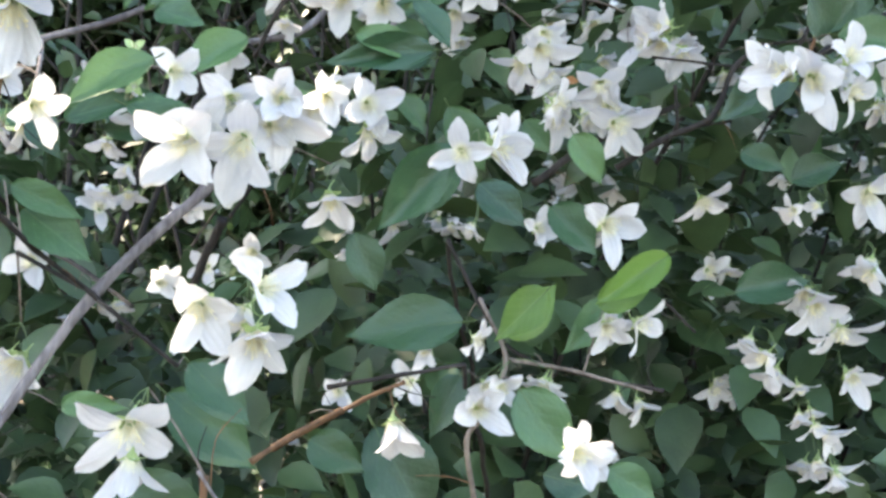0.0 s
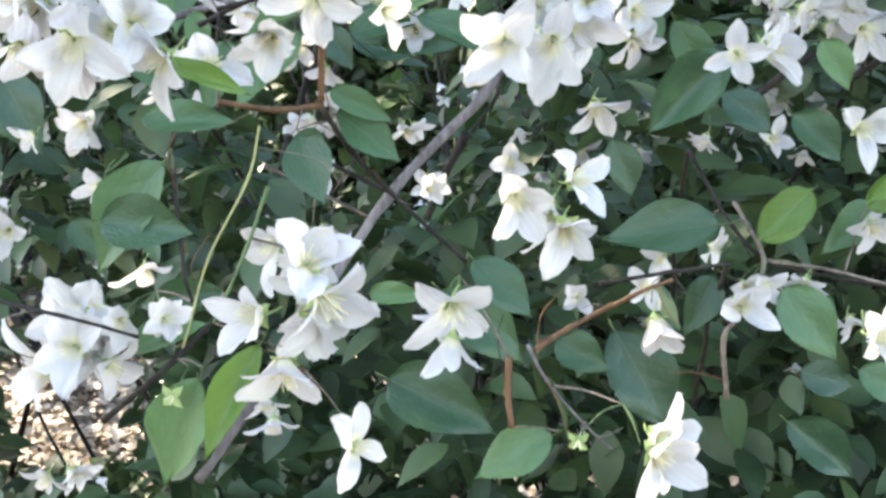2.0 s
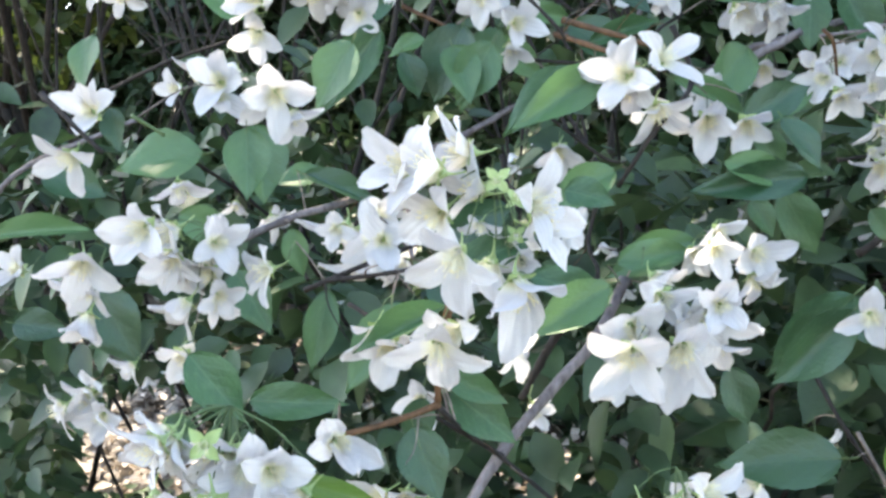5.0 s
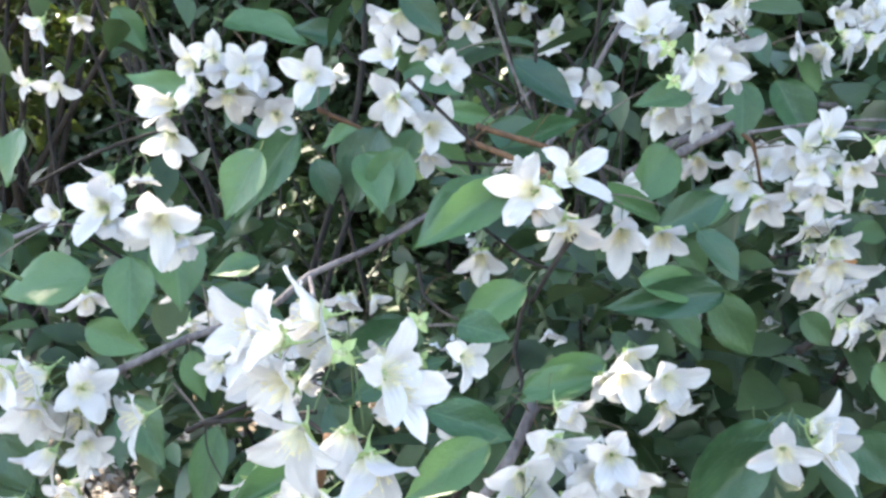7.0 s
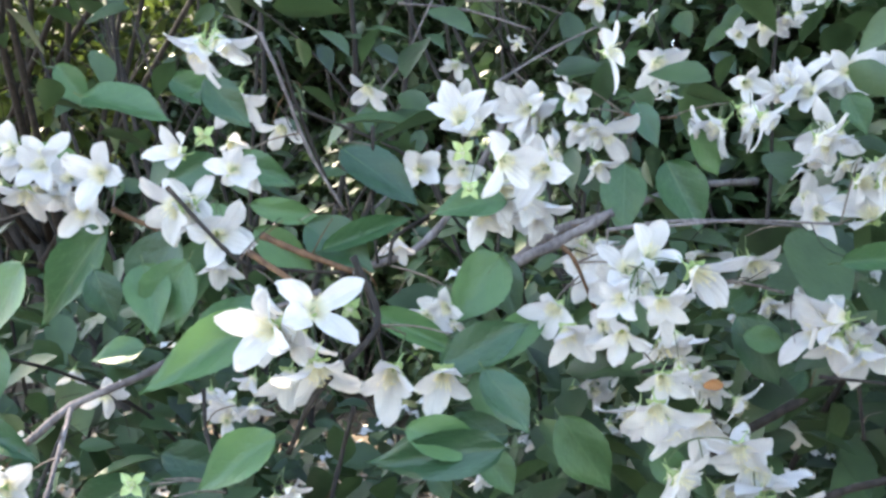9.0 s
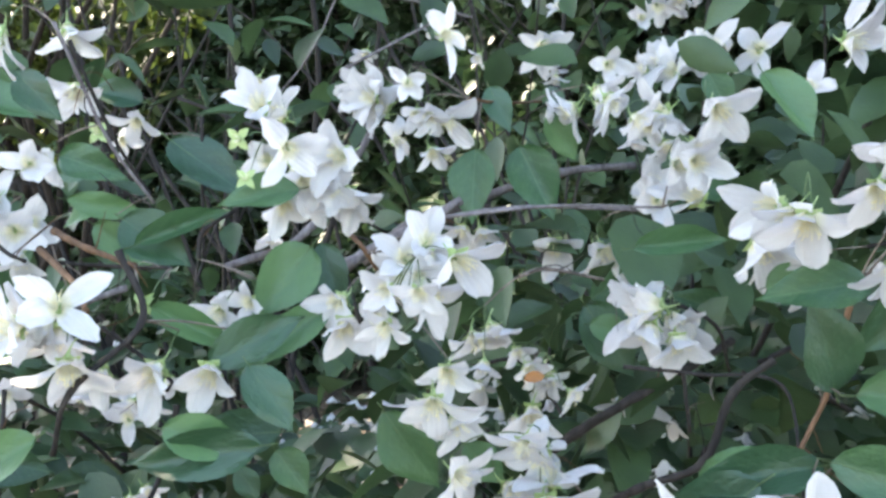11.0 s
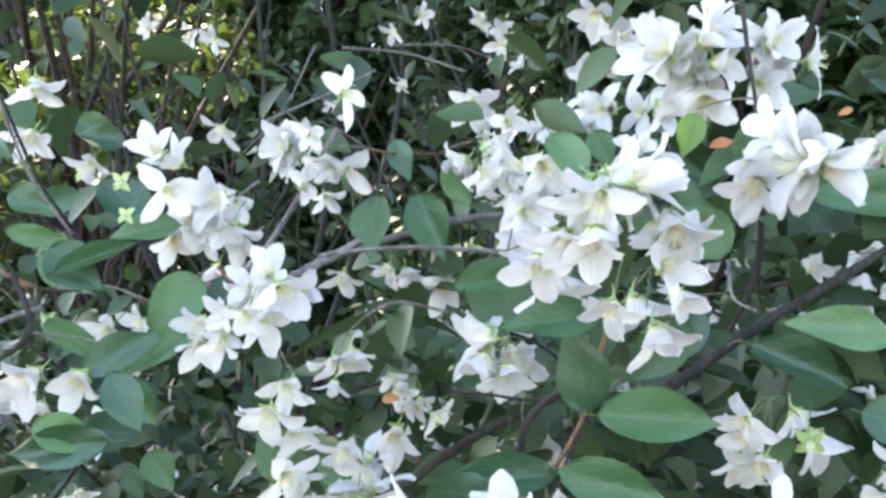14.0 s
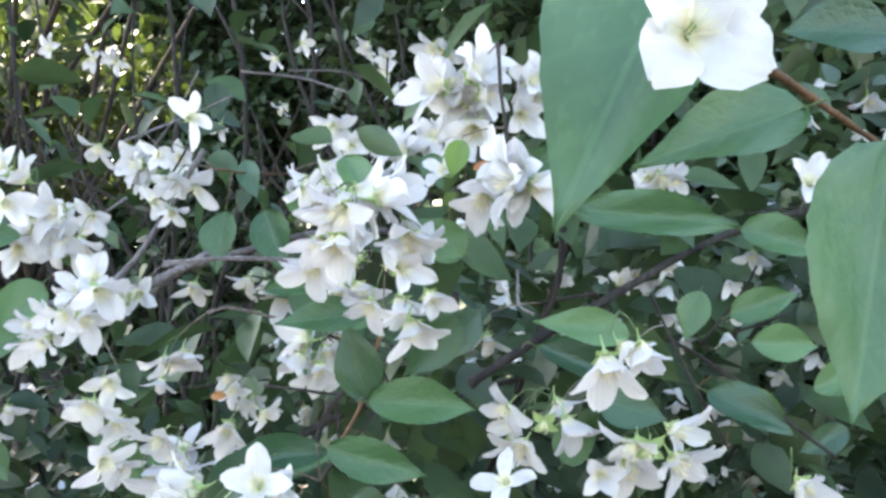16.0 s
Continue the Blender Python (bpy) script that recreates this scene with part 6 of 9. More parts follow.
s((-0.416, 0.554, 1.424), (-0.04, -0.90, 0.43), 0.0225, (1.29, 1, 0.90), (2.86, 1, 1.00), (-1.86, 1, 1.20), (-0.39, 1, 1.20))
s = spray(upper, (-0.092, 0.657, 1.351))
s((-0.088, 0.637, 1.337), (0.64, -0.76, 0.13), 0.0161, (0.76, 1, 0.90), (2.23, 1, 1.00), (-2.68, 1, 1.20), (-0.91, 1, 1.00))
s((-0.088, 0.645, 1.341), (0.82, -0.56, -0.10), 0.0147, (1.04, 1, 0.93), (2.43, 2, 1.00), (4.14, 2, 1.00), (5.85, 2, 1.05))
s = spray(upper, (-0.305, 0.786, 1.662))
s((-0.319, 0.744, 1.657), (-0.50, -0.81, -0.30), 0.0279, (0.23, 4, 1.20), (2.10, 4, 1.00), (-2.81, 4, 0.82), (-1.74, 4, 0.90))
s((-0.326, 0.767, 1.637), (-0.69, -0.71, 0.16), 0.0272, (0.19, 2, 0.97), (1.95, 2, 0.90), (3.62, 2, 1.00), (4.77, 2, 0.94))
s((-0.311, 0.761, 1.663), (0.24, -0.96, -0.13), 0.0248, (1.40, 3, 0.89), (2.78, 2, 0.92), (4.55, 2, 1.04), (5.90, 3, 0.91))
s((-0.307, 0.766, 1.658), (-0.02, -0.25, -0.97), 0.0241, (1.50, 2, 1.02), (2.90, 3, 0.97), (4.70, 2, 1.04), (6.35, 2, 0.91))
s((-0.293, 0.781, 1.638), (0.35, -0.22, -0.91), 0.0232, (0.11, 3, 0.92), (1.71, 1, 1.03), (3.35, 2, 1.02), (4.78, 2, 1.00))
s((-0.279, 0.782, 1.641), (0.11, -0.95, 0.28), 0.0201, (-0.01, 3, 0.97), (1.68, 2, 1.01), (3.19, 2, 1.06), (5.16, 2, 1.01))
s((-0.301, 0.778, 1.638), (0.44, -0.60, -0.67), 0.0239, (1.30, 2, 1.07), (2.86, 2, 1.04), (4.72, 1, 0.98), (6.20, 3, 1.05))
s = spray(upper, (-0.294, 0.781, 1.662))
s((-0.283, 0.758, 1.650), (0.26, -0.96, 0.06), 0.0235, (0.61, 2, 1.00), (2.38, 2, 0.90), (-2.43, 2, 1.00), (-0.96, 2, 1.20))
s((-0.299, 0.760, 1.634), (0.14, -0.49, -0.86), 0.0253, (0.27, 3, 1.10), (1.94, 3, 1.00), (-2.78, 3, 0.82), (-1.20, 3, 1.10))
s((-0.293, 0.771, 1.659), (0.62, -0.78, -0.02), 0.0234, (0.66, 3, 1.07), (2.40, 2, 0.93), (4.12, 2, 0.90), (5.49, 3, 0.89))
s = spray(upper, (-0.345, 0.777, 1.629))
s((-0.341, 0.751, 1.625), (-0.34, -0.94, 0.05), 0.0279, (0.12, 4, 1.20), (2.29, 0, 1.20), (-3.02, 1, 1.10), (-1.85, 0, 1.00))
s((-0.346, 0.755, 1.602), (0.15, -0.76, -0.64), 0.0279, (-0.38, 2, 1.00), (1.49, 3, 1.00), (-2.82, 2, 1.00), (-1.55, 2, 1.00))
s((-0.354, 0.766, 1.619), (-0.48, -0.84, 0.27), 0.0265, (0.26, 2, 1.06), (2.00, 2, 1.01), (3.27, 1, 1.03), (4.94, 1, 1.05))
s = spray(upper, (-0.275, 0.807, 1.636))
s((-0.267, 0.781, 1.619), (0.41, -0.85, -0.32), 0.0237, (0.70, 2, 1.00), (2.07, 2, 0.82), (-2.45, 2, 1.10), (-0.68, 2, 1.00))
s((-0.277, 0.797, 1.623), (0.38, -0.79, -0.48), 0.0225, (1.39, 2, 1.08), (2.85, 2, 0.90), (4.57, 2, 1.06), (5.77, 3, 1.00))
s = spray(upper, (-0.226, 0.767, 1.654))
s((-0.223, 0.746, 1.643), (0.26, -0.96, 0.06), 0.0279, (1.13, 2, 0.90), (2.70, 2, 1.00), (-1.71, 2, 1.20), (-0.14, 2, 0.90))
s = spray(upper, (-0.391, 0.713, 1.499))
s((-0.387, 0.699, 1.479), (0.42, -0.23, -0.88), 0.0279, (0.26, 3, 1.00), (1.83, 3, 1.00), (-2.48, 4, 0.90), (-1.21, 3, 0.90))
s = spray(upper, (-0.360, 0.734, 1.586))
s((-0.373, 0.713, 1.569), (-0.58, -0.40, -0.71), 0.0246, (0.26, 3, 1.00), (2.03, 3, 1.00), (-2.88, 3, 0.90), (-1.31, 3, 1.00))
s((-0.348, 0.724, 1.569), (-0.03, -0.08, -1.00), 0.0161, (0.26, 3, 1.00), (1.93, 3, 0.90), (-2.88, 3, 0.90), (-1.31, 3, 1.00))
s((-0.363, 0.727, 1.569), (0.16, 0.03, -0.99), 0.0137, (0.74, 2, 1.02), (2.25, 3, 1.06), (3.43, 3, 0.93), (5.45, 1, 0.93))
s = spray(upper, (-0.672, 1.043, 1.697))
s((-0.685, 1.018, 1.682), (-0.50, -0.81, -0.30), 0.0244, (1.10, 3, 1.00), (2.57, 3, 1.00), (-2.04, 3, 1.00), (-0.47, 3, 1.00))
s((-0.660, 1.030, 1.680), (0.37, -0.70, -0.61), 0.0279, (1.39, 3, 1.00), (2.96, 3, 1.00), (-1.85, 3, 1.00), (-0.18, 3, 1.20))
s = spray(upper, (-0.684, 1.062, 1.770))
s((-0.680, 1.035, 1.756), (-0.64, -0.23, -0.73), 0.0279, (0.09, 2, 1.00), (2.06, 2, 1.20), (-3.05, 2, 1.00), (-1.48, 2, 1.20))
s((-0.696, 1.055, 1.750), (-0.42, -0.48, -0.77), 0.0250, (0.28, 3, 0.93), (1.71, 3, 1.02), (3.15, 2, 0.88), (5.11, 2, 0.94))
s((-0.692, 1.051, 1.751), (-0.87, -0.30, -0.38), 0.0276, (0.63, 3, 0.93), (2.14, 2, 0.98), (3.56, 2, 0.99), (5.52, 3, 1.00))
s = spray(upper, (-0.647, 1.066, 1.779))
s((-0.643, 1.052, 1.761), (0.43, -0.32, -0.84), 0.0218, (0.86, 2, 0.82), (2.73, 2, 1.00), (-1.88, 2, 1.00), (-0.41, 2, 1.00))
s = spray(upper, (-0.200, 1.172, 1.775))
s((-0.201, 1.154, 1.755), (-0.11, -0.65, -0.75), 0.0279, (0.00, 3, 1.00), (1.57, 3, 1.20), (-2.74, 3, 1.00), (-0.87, 3, 1.20))
s = spray(upper, (-0.115, 1.213, 1.762))
s((-0.106, 1.184, 1.744), (0.22, -0.82, -0.52), 0.0279, (1.31, 3, 1.10), (-3.01, 2, 0.82), (-1.74, 2, 1.00), (-0.46, 2, 0.90))
s((-0.118, 1.205, 1.745), (0.41, -0.64, -0.66), 0.0276, (0.97, 2, 0.95), (2.41, 2, 1.06), (4.11, 2, 1.03), (5.58, 2, 0.97))
s = spray(upper, (-0.030, 0.671, 1.570))
s((-0.016, 0.644, 1.566), (0.64, -0.63, 0.43), 0.0279, (0.40, 3, 1.10), (2.37, 3, 0.90), (-2.75, 3, 0.82), (-0.98, 3, 1.10))
s((-0.034, 0.639, 1.557), (-0.29, -0.96, 0.04), 0.0279, (1.24, 2, 1.00), (2.81, 2, 1.10), (-2.10, 2, 1.00), (-0.33, 2, 1.10))
s((-0.017, 0.651, 1.540), (0.37, -0.40, -0.84), 0.0279, (1.35, 3, 1.00), (2.92, 3, 1.00), (-1.89, 3, 1.10), (-0.22, 3, 1.10))
s((-0.042, 0.658, 1.557), (-0.26, -0.96, -0.14), 0.0269, (1.11, 1, 0.89), (2.76, 3, 0.99), (4.48, 2, 0.88), (6.18, 2, 0.94))
s((-0.035, 0.665, 1.554), (0.16, -0.27, -0.95), 0.0250, (0.44, 2, 1.05), (1.89, 2, 0.91), (3.60, 2, 1.03), (5.01, 2, 0.98))
s((-0.032, 0.657, 1.560), (-0.36, -0.86, -0.37), 0.0255, (0.31, 1, 1.03), (1.76, 3, 1.07), (3.60, 1, 1.04), (5.19, 3, 1.06))
s = spray(upper, (-0.514, 1.122, 1.429))
s((-0.503, 1.100, 1.415), (0.81, -0.42, -0.41), 0.0279, (0.51, 4, 0.90), (1.88, 4, 1.00), (-2.83, 4, 1.10), (-1.26, 4, 1.10))
s((-0.510, 1.113, 1.414), (0.93, -0.32, -0.16), 0.0254, (1.58, 1, 1.07), (2.81, 2, 0.92), (4.43, 3, 1.01), (6.25, 2, 1.02))
s = spray(upper, (-0.383, 1.179, 1.398))
s((-0.374, 1.149, 1.384), (0.45, -0.79, 0.41), 0.0279, (0.18, 3, 1.20), (1.55, 3, 1.00), (2.92, 3, 1.10), (-1.59, 4, 1.20))
s((-0.389, 1.170, 1.396), (-0.13, -0.85, 0.52), 0.0250, (0.62, 3, 1.03), (2.20, 2, 0.90), (4.09, 2, 0.98), (5.35, 2, 1.01))
s = spray(upper, (0.168, 1.372, 1.836))
s((0.170, 1.352, 1.824), (0.31, -0.95, 0.04), 0.0248, (0.37, 1, 0.90), (1.74, 1, 1.00), (3.01, 1, 1.00), (-1.40, 1, 1.00))
s = spray(upper, (-0.400, 1.164, 1.718))
s((-0.398, 1.143, 1.706), (0.24, -0.97, -0.01), 0.0286)
s = spray(upper, (0.098, 1.213, 1.779))
s((0.098, 1.180, 1.772), (0.33, -0.74, -0.58), 0.0279, (0.61, 4, 1.20), (2.58, 3, 1.20), (-2.23, 3, 1.20), (-1.16, 3, 1.00))
s((0.109, 1.193, 1.743), (-0.01, -0.10, -0.99), 0.0161, (-0.06, 3, 1.00), (1.62, 3, 1.00), (3.09, 3, 1.00), (-1.33, 3, 1.00))
s((0.103, 1.205, 1.752), (0.46, -0.01, -0.89), 0.0160, (0.92, 2, 0.97), (2.47, 1, 0.98), (4.06, 3, 0.98), (5.69, 2, 0.97))
s((0.102, 1.198, 1.779), (-0.01, -0.81, -0.59), 0.0250, (0.34, 3, 0.95), (1.90, 1, 1.07), (3.74, 3, 1.03), (5.06, 2, 1.05))
s((0.088, 1.207, 1.765), (0.70, -0.60, -0.39), 0.0265, (1.58, 2, 0.89), (3.01, 1, 1.07), (4.75, 2, 0.96), (6.26, 2, 0.97))
s = spray(upper, (0.152, 1.341, 1.401))
s((0.153, 1.312, 1.386), (0.11, -0.94, -0.33), 0.0279, (1.41, 1, 1.00), (2.98, 1, 1.00), (-1.74, 1, 1.00), (-0.27, 1, 0.90))
s((0.150, 1.331, 1.384), (-0.35, -0.70, -0.62), 0.0243, (0.23, 2, 0.88), (1.62, 2, 0.95), (3.63, 2, 0.94), (5.15, 2, 1.07))
s = spray(upper, (0.033, 1.294, 1.440))
s((0.052, 1.271, 1.427), (0.13, -0.83, -0.54), 0.0279, (0.29, 3, 1.00), (1.76, 3, 1.00), (-2.96, 3, 1.10), (-1.19, 3, 1.10))
s((0.021, 1.280, 1.420), (0.70, -0.59, -0.39), 0.0248, (1.25, 3, 0.91), (2.85, 2, 0.97), (4.74, 3, 0.99), (6.30, 3, 0.92))
s = spray(upper, (0.033, 1.296, 1.409))
s((0.041, 1.273, 1.386), (0.01, -0.29, -0.96), 0.0252, (-0.90, 3, 1.10), (0.87, 3, 1.00), (2.84, 3, 0.82), (-2.27, 3, 1.00))
s((0.022, 1.293, 1.392), (-0.42, -0.10, -0.90), 0.0242, (0.12, 2, 0.95), (1.70, 2, 0.97), (3.32, 1, 0.97), (4.92, 2, 0.96))
s = spray(upper, (-0.040, 1.264, 1.401))
s((-0.034, 1.247, 1.384), (0.64, -0.51, -0.57), 0.0279, (0.92, 2, 1.10), (2.29, 2, 1.00), (-2.12, 3, 1.20), (-1.15, 1, 1.20))
s = spray(upper, (0.003, 1.294, 1.448))
s((-0.000, 1.267, 1.423), (0.45, -0.59, -0.67), 0.0279, (0.44, 1, 0.90), (2.11, 1, 1.00), (-2.30, 1, 1.10), (-1.13, 1, 1.20))
s((0.015, 1.286, 1.437), (0.55, -0.54, -0.64), 0.0273, (0.54, 2, 0.97), (2.16, 1, 0.97), (3.56, 2, 0.98), (4.96, 2, 1.02))
s = spray(upper, (-0.203, 0.653, 1.465))
s((-0.213, 0.621, 1.459), (-0.21, -0.30, -0.93), 0.0279, (-1.20, 3, 1.00), (0.17, 3, 1.00), (2.24, 4, 1.20), (-2.77, 3, 0.90))
s((-0.197, 0.629, 1.463), (0.66, -0.75, 0.04), 0.0260, (0.85, 1, 1.10), (2.42, 1, 1.00), (-2.39, 1, 1.10), (-0.42, 1, 0.82))
s((-0.203, 0.634, 1.434), (-0.21, -0.30, -0.93), 0.0279, (-1.00, 3, 0.82), (0.37, 3, 1.00), (2.04, 3, 1.20), (-2.87, 3, 1.20))
s((-0.187, 0.641, 1.435), (0.78, -0.18, -0.60), 0.0214, (1.40, 3, 0.90), (2.57, 3, 1.00), (-2.05, 3, 1.00), (-0.58, 3, 1.00))
s((-0.215, 0.649, 1.453), (-0.36, -0.21, -0.91), 0.0260, (0.11, 2, 0.92), (1.65, 1, 1.05), (3.40, 1, 0.98), (4.99, 2, 1.07))
s((-0.206, 0.652, 1.441), (-0.58, -0.20, -0.79), 0.0253, (0.52, 2, 0.91), (2.02, 1, 1.03), (3.48, 3, 0.98), (5.17, 2, 0.89))
leaf(upper, (-0.116, 0.611, 1.431), (-0.063, 0.617, 1.433), (0.12, -0.93, 0.35), 0.0200)
leaf(upper, (-0.372, 0.654, 1.302), (-0.348, 0.661, 1.278), (0.32, -0.89, 0.33), 0.0237, 2)
leaf(upper, (-0.292, 0.572, 1.503), (-0.343, 0.551, 1.496), (0.40, -0.70, 0.59), 0.0373)
leaf(upper, (-0.262, 0.662, 1.489), (-0.204, 0.659, 1.472), (0.40, -0.71, 0.57), 0.0201)
leaf(upper, (-0.236, 0.686, 1.585), (-0.262, 0.680, 1.536), (0.07, -0.88, 0.46), 0.0370)
leaf(upper, (-0.207, 0.716, 1.580), (-0.193, 0.719, 1.547), (0.38, -0.73, 0.57), 0.0244, 2)
leaf(upper, (-0.169, 0.715, 1.584), (-0.150, 0.701, 1.541), (0.34, -0.86, 0.40), 0.0293)
leaf(upper, (-0.054, 0.662, 1.561), (-0.106, 0.624, 1.522), (0.25, -0.92, 0.28), 0.0291)
leaf(upper, (-0.393, 0.604, 1.409), (-0.361, 0.599, 1.354), (0.12, -0.89, 0.45), 0.0412, 2)
leaf(upper, (-0.448, 0.583, 1.382), (-0.406, 0.592, 1.376), (0.34, -0.86, 0.37), 0.0248)
leaf(upper, (-0.274, 0.580, 1.429), (-0.244, 0.571, 1.390), (0.02, -0.86, 0.50), 0.0291)
leaf(upper, (-0.368, 0.586, 1.532), (-0.358, 0.579, 1.503), (0.03, -0.86, 0.51), 0.0180)
leaf(upper, (-0.248, 0.782, 1.607), (-0.306, 0.770, 1.531), (0.27, -0.92, 0.28), 0.0374)
leaf(upper, (-0.171, 0.752, 1.604), (-0.191, 0.738, 1.544), (0.17, -0.88, 0.43), 0.0415)
leaf(upper, (-0.251, 0.615, 1.454), (-0.242, 0.615, 1.421), (0.24, -0.91, 0.34), 0.0182)
leaf(upper, (-0.379, 0.687, 1.454), (-0.334, 0.693, 1.438), (0.04, -0.94, 0.33), 0.0288)
leaf(upper, (-0.176, 0.830, 1.656), (-0.124, 0.837, 1.638), (0.27, -0.93, 0.24), 0.0272)
leaf(upper, (-0.140, 0.721, 1.587), (-0.162, 0.706, 1.541), (0.50, -0.80, 0.34), 0.0356)
leaf(upper, (-0.134, 0.596, 1.435), (-0.082, 0.621, 1.459), (0.05, -0.95, 0.31), 0.0244)
s = spray(upper, (-0.562, 1.138, 1.457))
s((-0.561, 1.122, 1.436), (0.10, -0.38, -0.92), 0.0260, (0.12, 1, 0.93), (1.79, 3, 0.94), (3.21, 1, 1.00), (5.00, 3, 1.06))
s = spray(upper, (-0.126, 1.065, 1.616))
s((-0.127, 1.049, 1.596), (-0.04, -0.45, -0.89), 0.0260, (0.14, 2, 1.04), (1.51, 1, 1.06), (3.31, 2, 1.04), (4.99, 0, 1.04))
s = spray(upper, (-0.365, 1.147, 1.716))
s((-0.359, 1.132, 1.698), (0.66, -0.30, -0.69), 0.0260, (-0.01, 3, 0.93), (1.83, 3, 1.01), (2.98, 2, 0.92), (4.62, 3, 1.07))
leaf(upper, (-0.400, 0.945, 1.726), (-0.316, 0.961, 1.703), (0.29, -0.57, 0.77), 0.0510)
leaf(upper, (-0.507, 1.070, 1.661), (-0.579, 1.045, 1.692), (0.40, -0.85, 0.33), 0.0454)
leaf(upper, (-0.623, 0.926, 1.622), (-0.637, 0.909, 1.562), (-0.17, -0.94, 0.30), 0.0422)

# centre branch
s = spray(centre, (-0.340, 0.714, 1.285))
s((-0.336, 0.700, 1.265), (0.44, -0.25, -0.86), 0.0264, (0.50, 4, 0.82), (2.07, 4, 1.00), (-2.74, 4, 1.20), (-1.17, 4, 1.00))
s = spray(centre, (-0.461, 0.705, 1.313))
s((-0.474, 0.669, 1.298), (-0.60, -0.70, -0.39), 0.0279, (0.66, 4, 1.00), (2.13, 4, 0.82), (-2.48, 4, 1.00), (-0.81, 4, 1.10))
s((-0.445, 0.680, 1.290), (0.20, -0.94, -0.29), 0.0253, (1.33, 2, 1.10), (3.00, 2, 1.00), (-1.71, 2, 1.00), (0.06, 2, 0.90))
s((-0.468, 0.690, 1.294), (0.24, -0.91, -0.33), 0.0244, (0.35, 2, 1.05), (1.67, 2, 1.05), (3.41, 3, 1.01), (5.02, 2, 1.01))
s((-0.462, 0.690, 1.304), (-0.28, -0.91, -0.32), 0.0279, (0.79, 2, 0.98), (2.13, 2, 0.97), (3.84, 1, 1.08), (5.14, 1, 1.01))
s((-0.462, 0.696, 1.305), (-0.06, -0.99, -0.16), 0.0251, (0.41, 2, 1.04), (1.76, 3, 0.93), (3.22, 3, 0.90), (5.08, 1, 1.08))
s = spray(centre, (-0.141, 0.756, 1.626))
s((-0.150, 0.723, 1.622), (0.01, -0.88, -0.48), 0.0266, (0.00, 1, 1.00), (1.87, 3, 1.10), (-2.74, 2, 0.82), (-1.47, 2, 1.00))
s((-0.128, 0.735, 1.603), (0.58, -0.80, -0.16), 0.0264, (1.21, 1, 1.00), (2.68, 1, 1.10), (-1.93, 1, 1.00), (-0.36, 1, 1.10))
s((-0.131, 0.740, 1.589), (0.36, -0.43, -0.83), 0.0222, (-0.03, 1, 1.00), (1.54, 0, 0.82), (2.91, 1, 0.90), (-1.41, 1, 1.00))
s((-0.144, 0.734, 1.622), (-0.22, -0.86, -0.46), 0.0229, (0.87, 2, 0.90), (2.30, 2, 0.96), (3.96, 2, 0.91), (5.59, 2, 0.95))
s((-0.152, 0.743, 1.623), (0.33, -0.94, 0.10), 0.0260, (0.64, 3, 0.98), (2.31, 3, 0.89), (3.68, 1, 1.06), (5.48, 2, 0.94))
s((-0.130, 0.750, 1.608), (0.72, -0.66, -0.21), 0.0245, (1.23, 2, 1.00), (2.69, 3, 0.94), (4.12, 2, 1.04), (5.83, 1, 0.98))
s = spray(centre, (-0.120, 0.763, 1.659))
s((-0.118, 0.738, 1.644), (0.63, -0.77, 0.06), 0.0213, (-0.02, 1, 1.00), (1.35, 1, 0.90), (3.12, 2, 1.10), (-1.19, 1, 0.90))
s((-0.116, 0.752, 1.648), (0.16, -0.89, -0.43), 0.0187, (0.78, 2, 0.90), (2.29, 3, 1.02), (3.55, 2, 1.07), (5.03, 3, 1.08))
s = spray(centre, (-0.156, 0.761, 1.666))
s((-0.158, 0.742, 1.655), (-0.15, -0.97, 0.17), 0.0227, (0.38, 1, 1.00), (1.95, 1, 1.00), (-2.76, 1, 1.10), (-1.19, 1, 1.00))
s = spray(centre, (-0.045, 0.958, 1.664))
s((-0.060, 0.926, 1.652), (0.26, -0.96, 0.06), 0.0279, (0.71, 1, 1.00), (2.08, 1, 0.82), (-2.53, 1, 1.10), (-0.66, 1, 1.00))
s((-0.029, 0.940, 1.653), (0.41, -0.85, -0.32), 0.0223, (0.32, 2, 0.90), (2.09, 3, 1.10), (-2.52, 2, 1.00), (-1.05, 2, 1.00))
s((-0.035, 0.951, 1.649), (0.63, -0.73, -0.25), 0.0212, (0.54, 1, 1.00), (1.94, 1, 0.94), (3.80, 3, 0.98), (5.21, 2, 0.89))
s = spray(centre, (-0.351, 0.797, 1.467))
s((-0.348, 0.784, 1.448), (0.45, -0.13, -0.88), 0.0230, (-0.26, 4, 1.00), (1.61, 4, 1.20), (2.88, 4, 1.00), (-2.33, 4, 1.00))
s = spray(centre, (-0.072, 0.604, 1.477))
s((-0.066, 0.588, 1.464), (0.82, -0.55, -0.17), 0.0201, (0.91, 3, 1.00), (2.58, 4, 1.10), (-1.93, 3, 1.00), (-0.76, 3, 0.90))
s = spray(centre, (0.172, 0.999, 1.599))
s((0.154, 0.978, 1.586), (0.47, -0.73, -0.50), 0.0279, (1.03, 1, 1.00), (2.50, 2, 1.00), (-1.92, 1, 1.20), (-0.85, 1, 0.90))
s((0.185, 0.984, 1.583), (0.73, -0.32, -0.61), 0.0240, (0.79, 2, 1.07), (2.61, 2, 0.94), (3.95, 1, 0.88), (5.71, 2, 1.00))
s((0.195, 0.987, 1.580), (0.82, -0.33, -0.47), 0.0243, (0.10, 3, 1.07), (1.49, 3, 0.97), (3.38, 3, 0.99), (4.76, 2, 0.89))
s = spray(centre, (0.188, 0.984, 1.601))
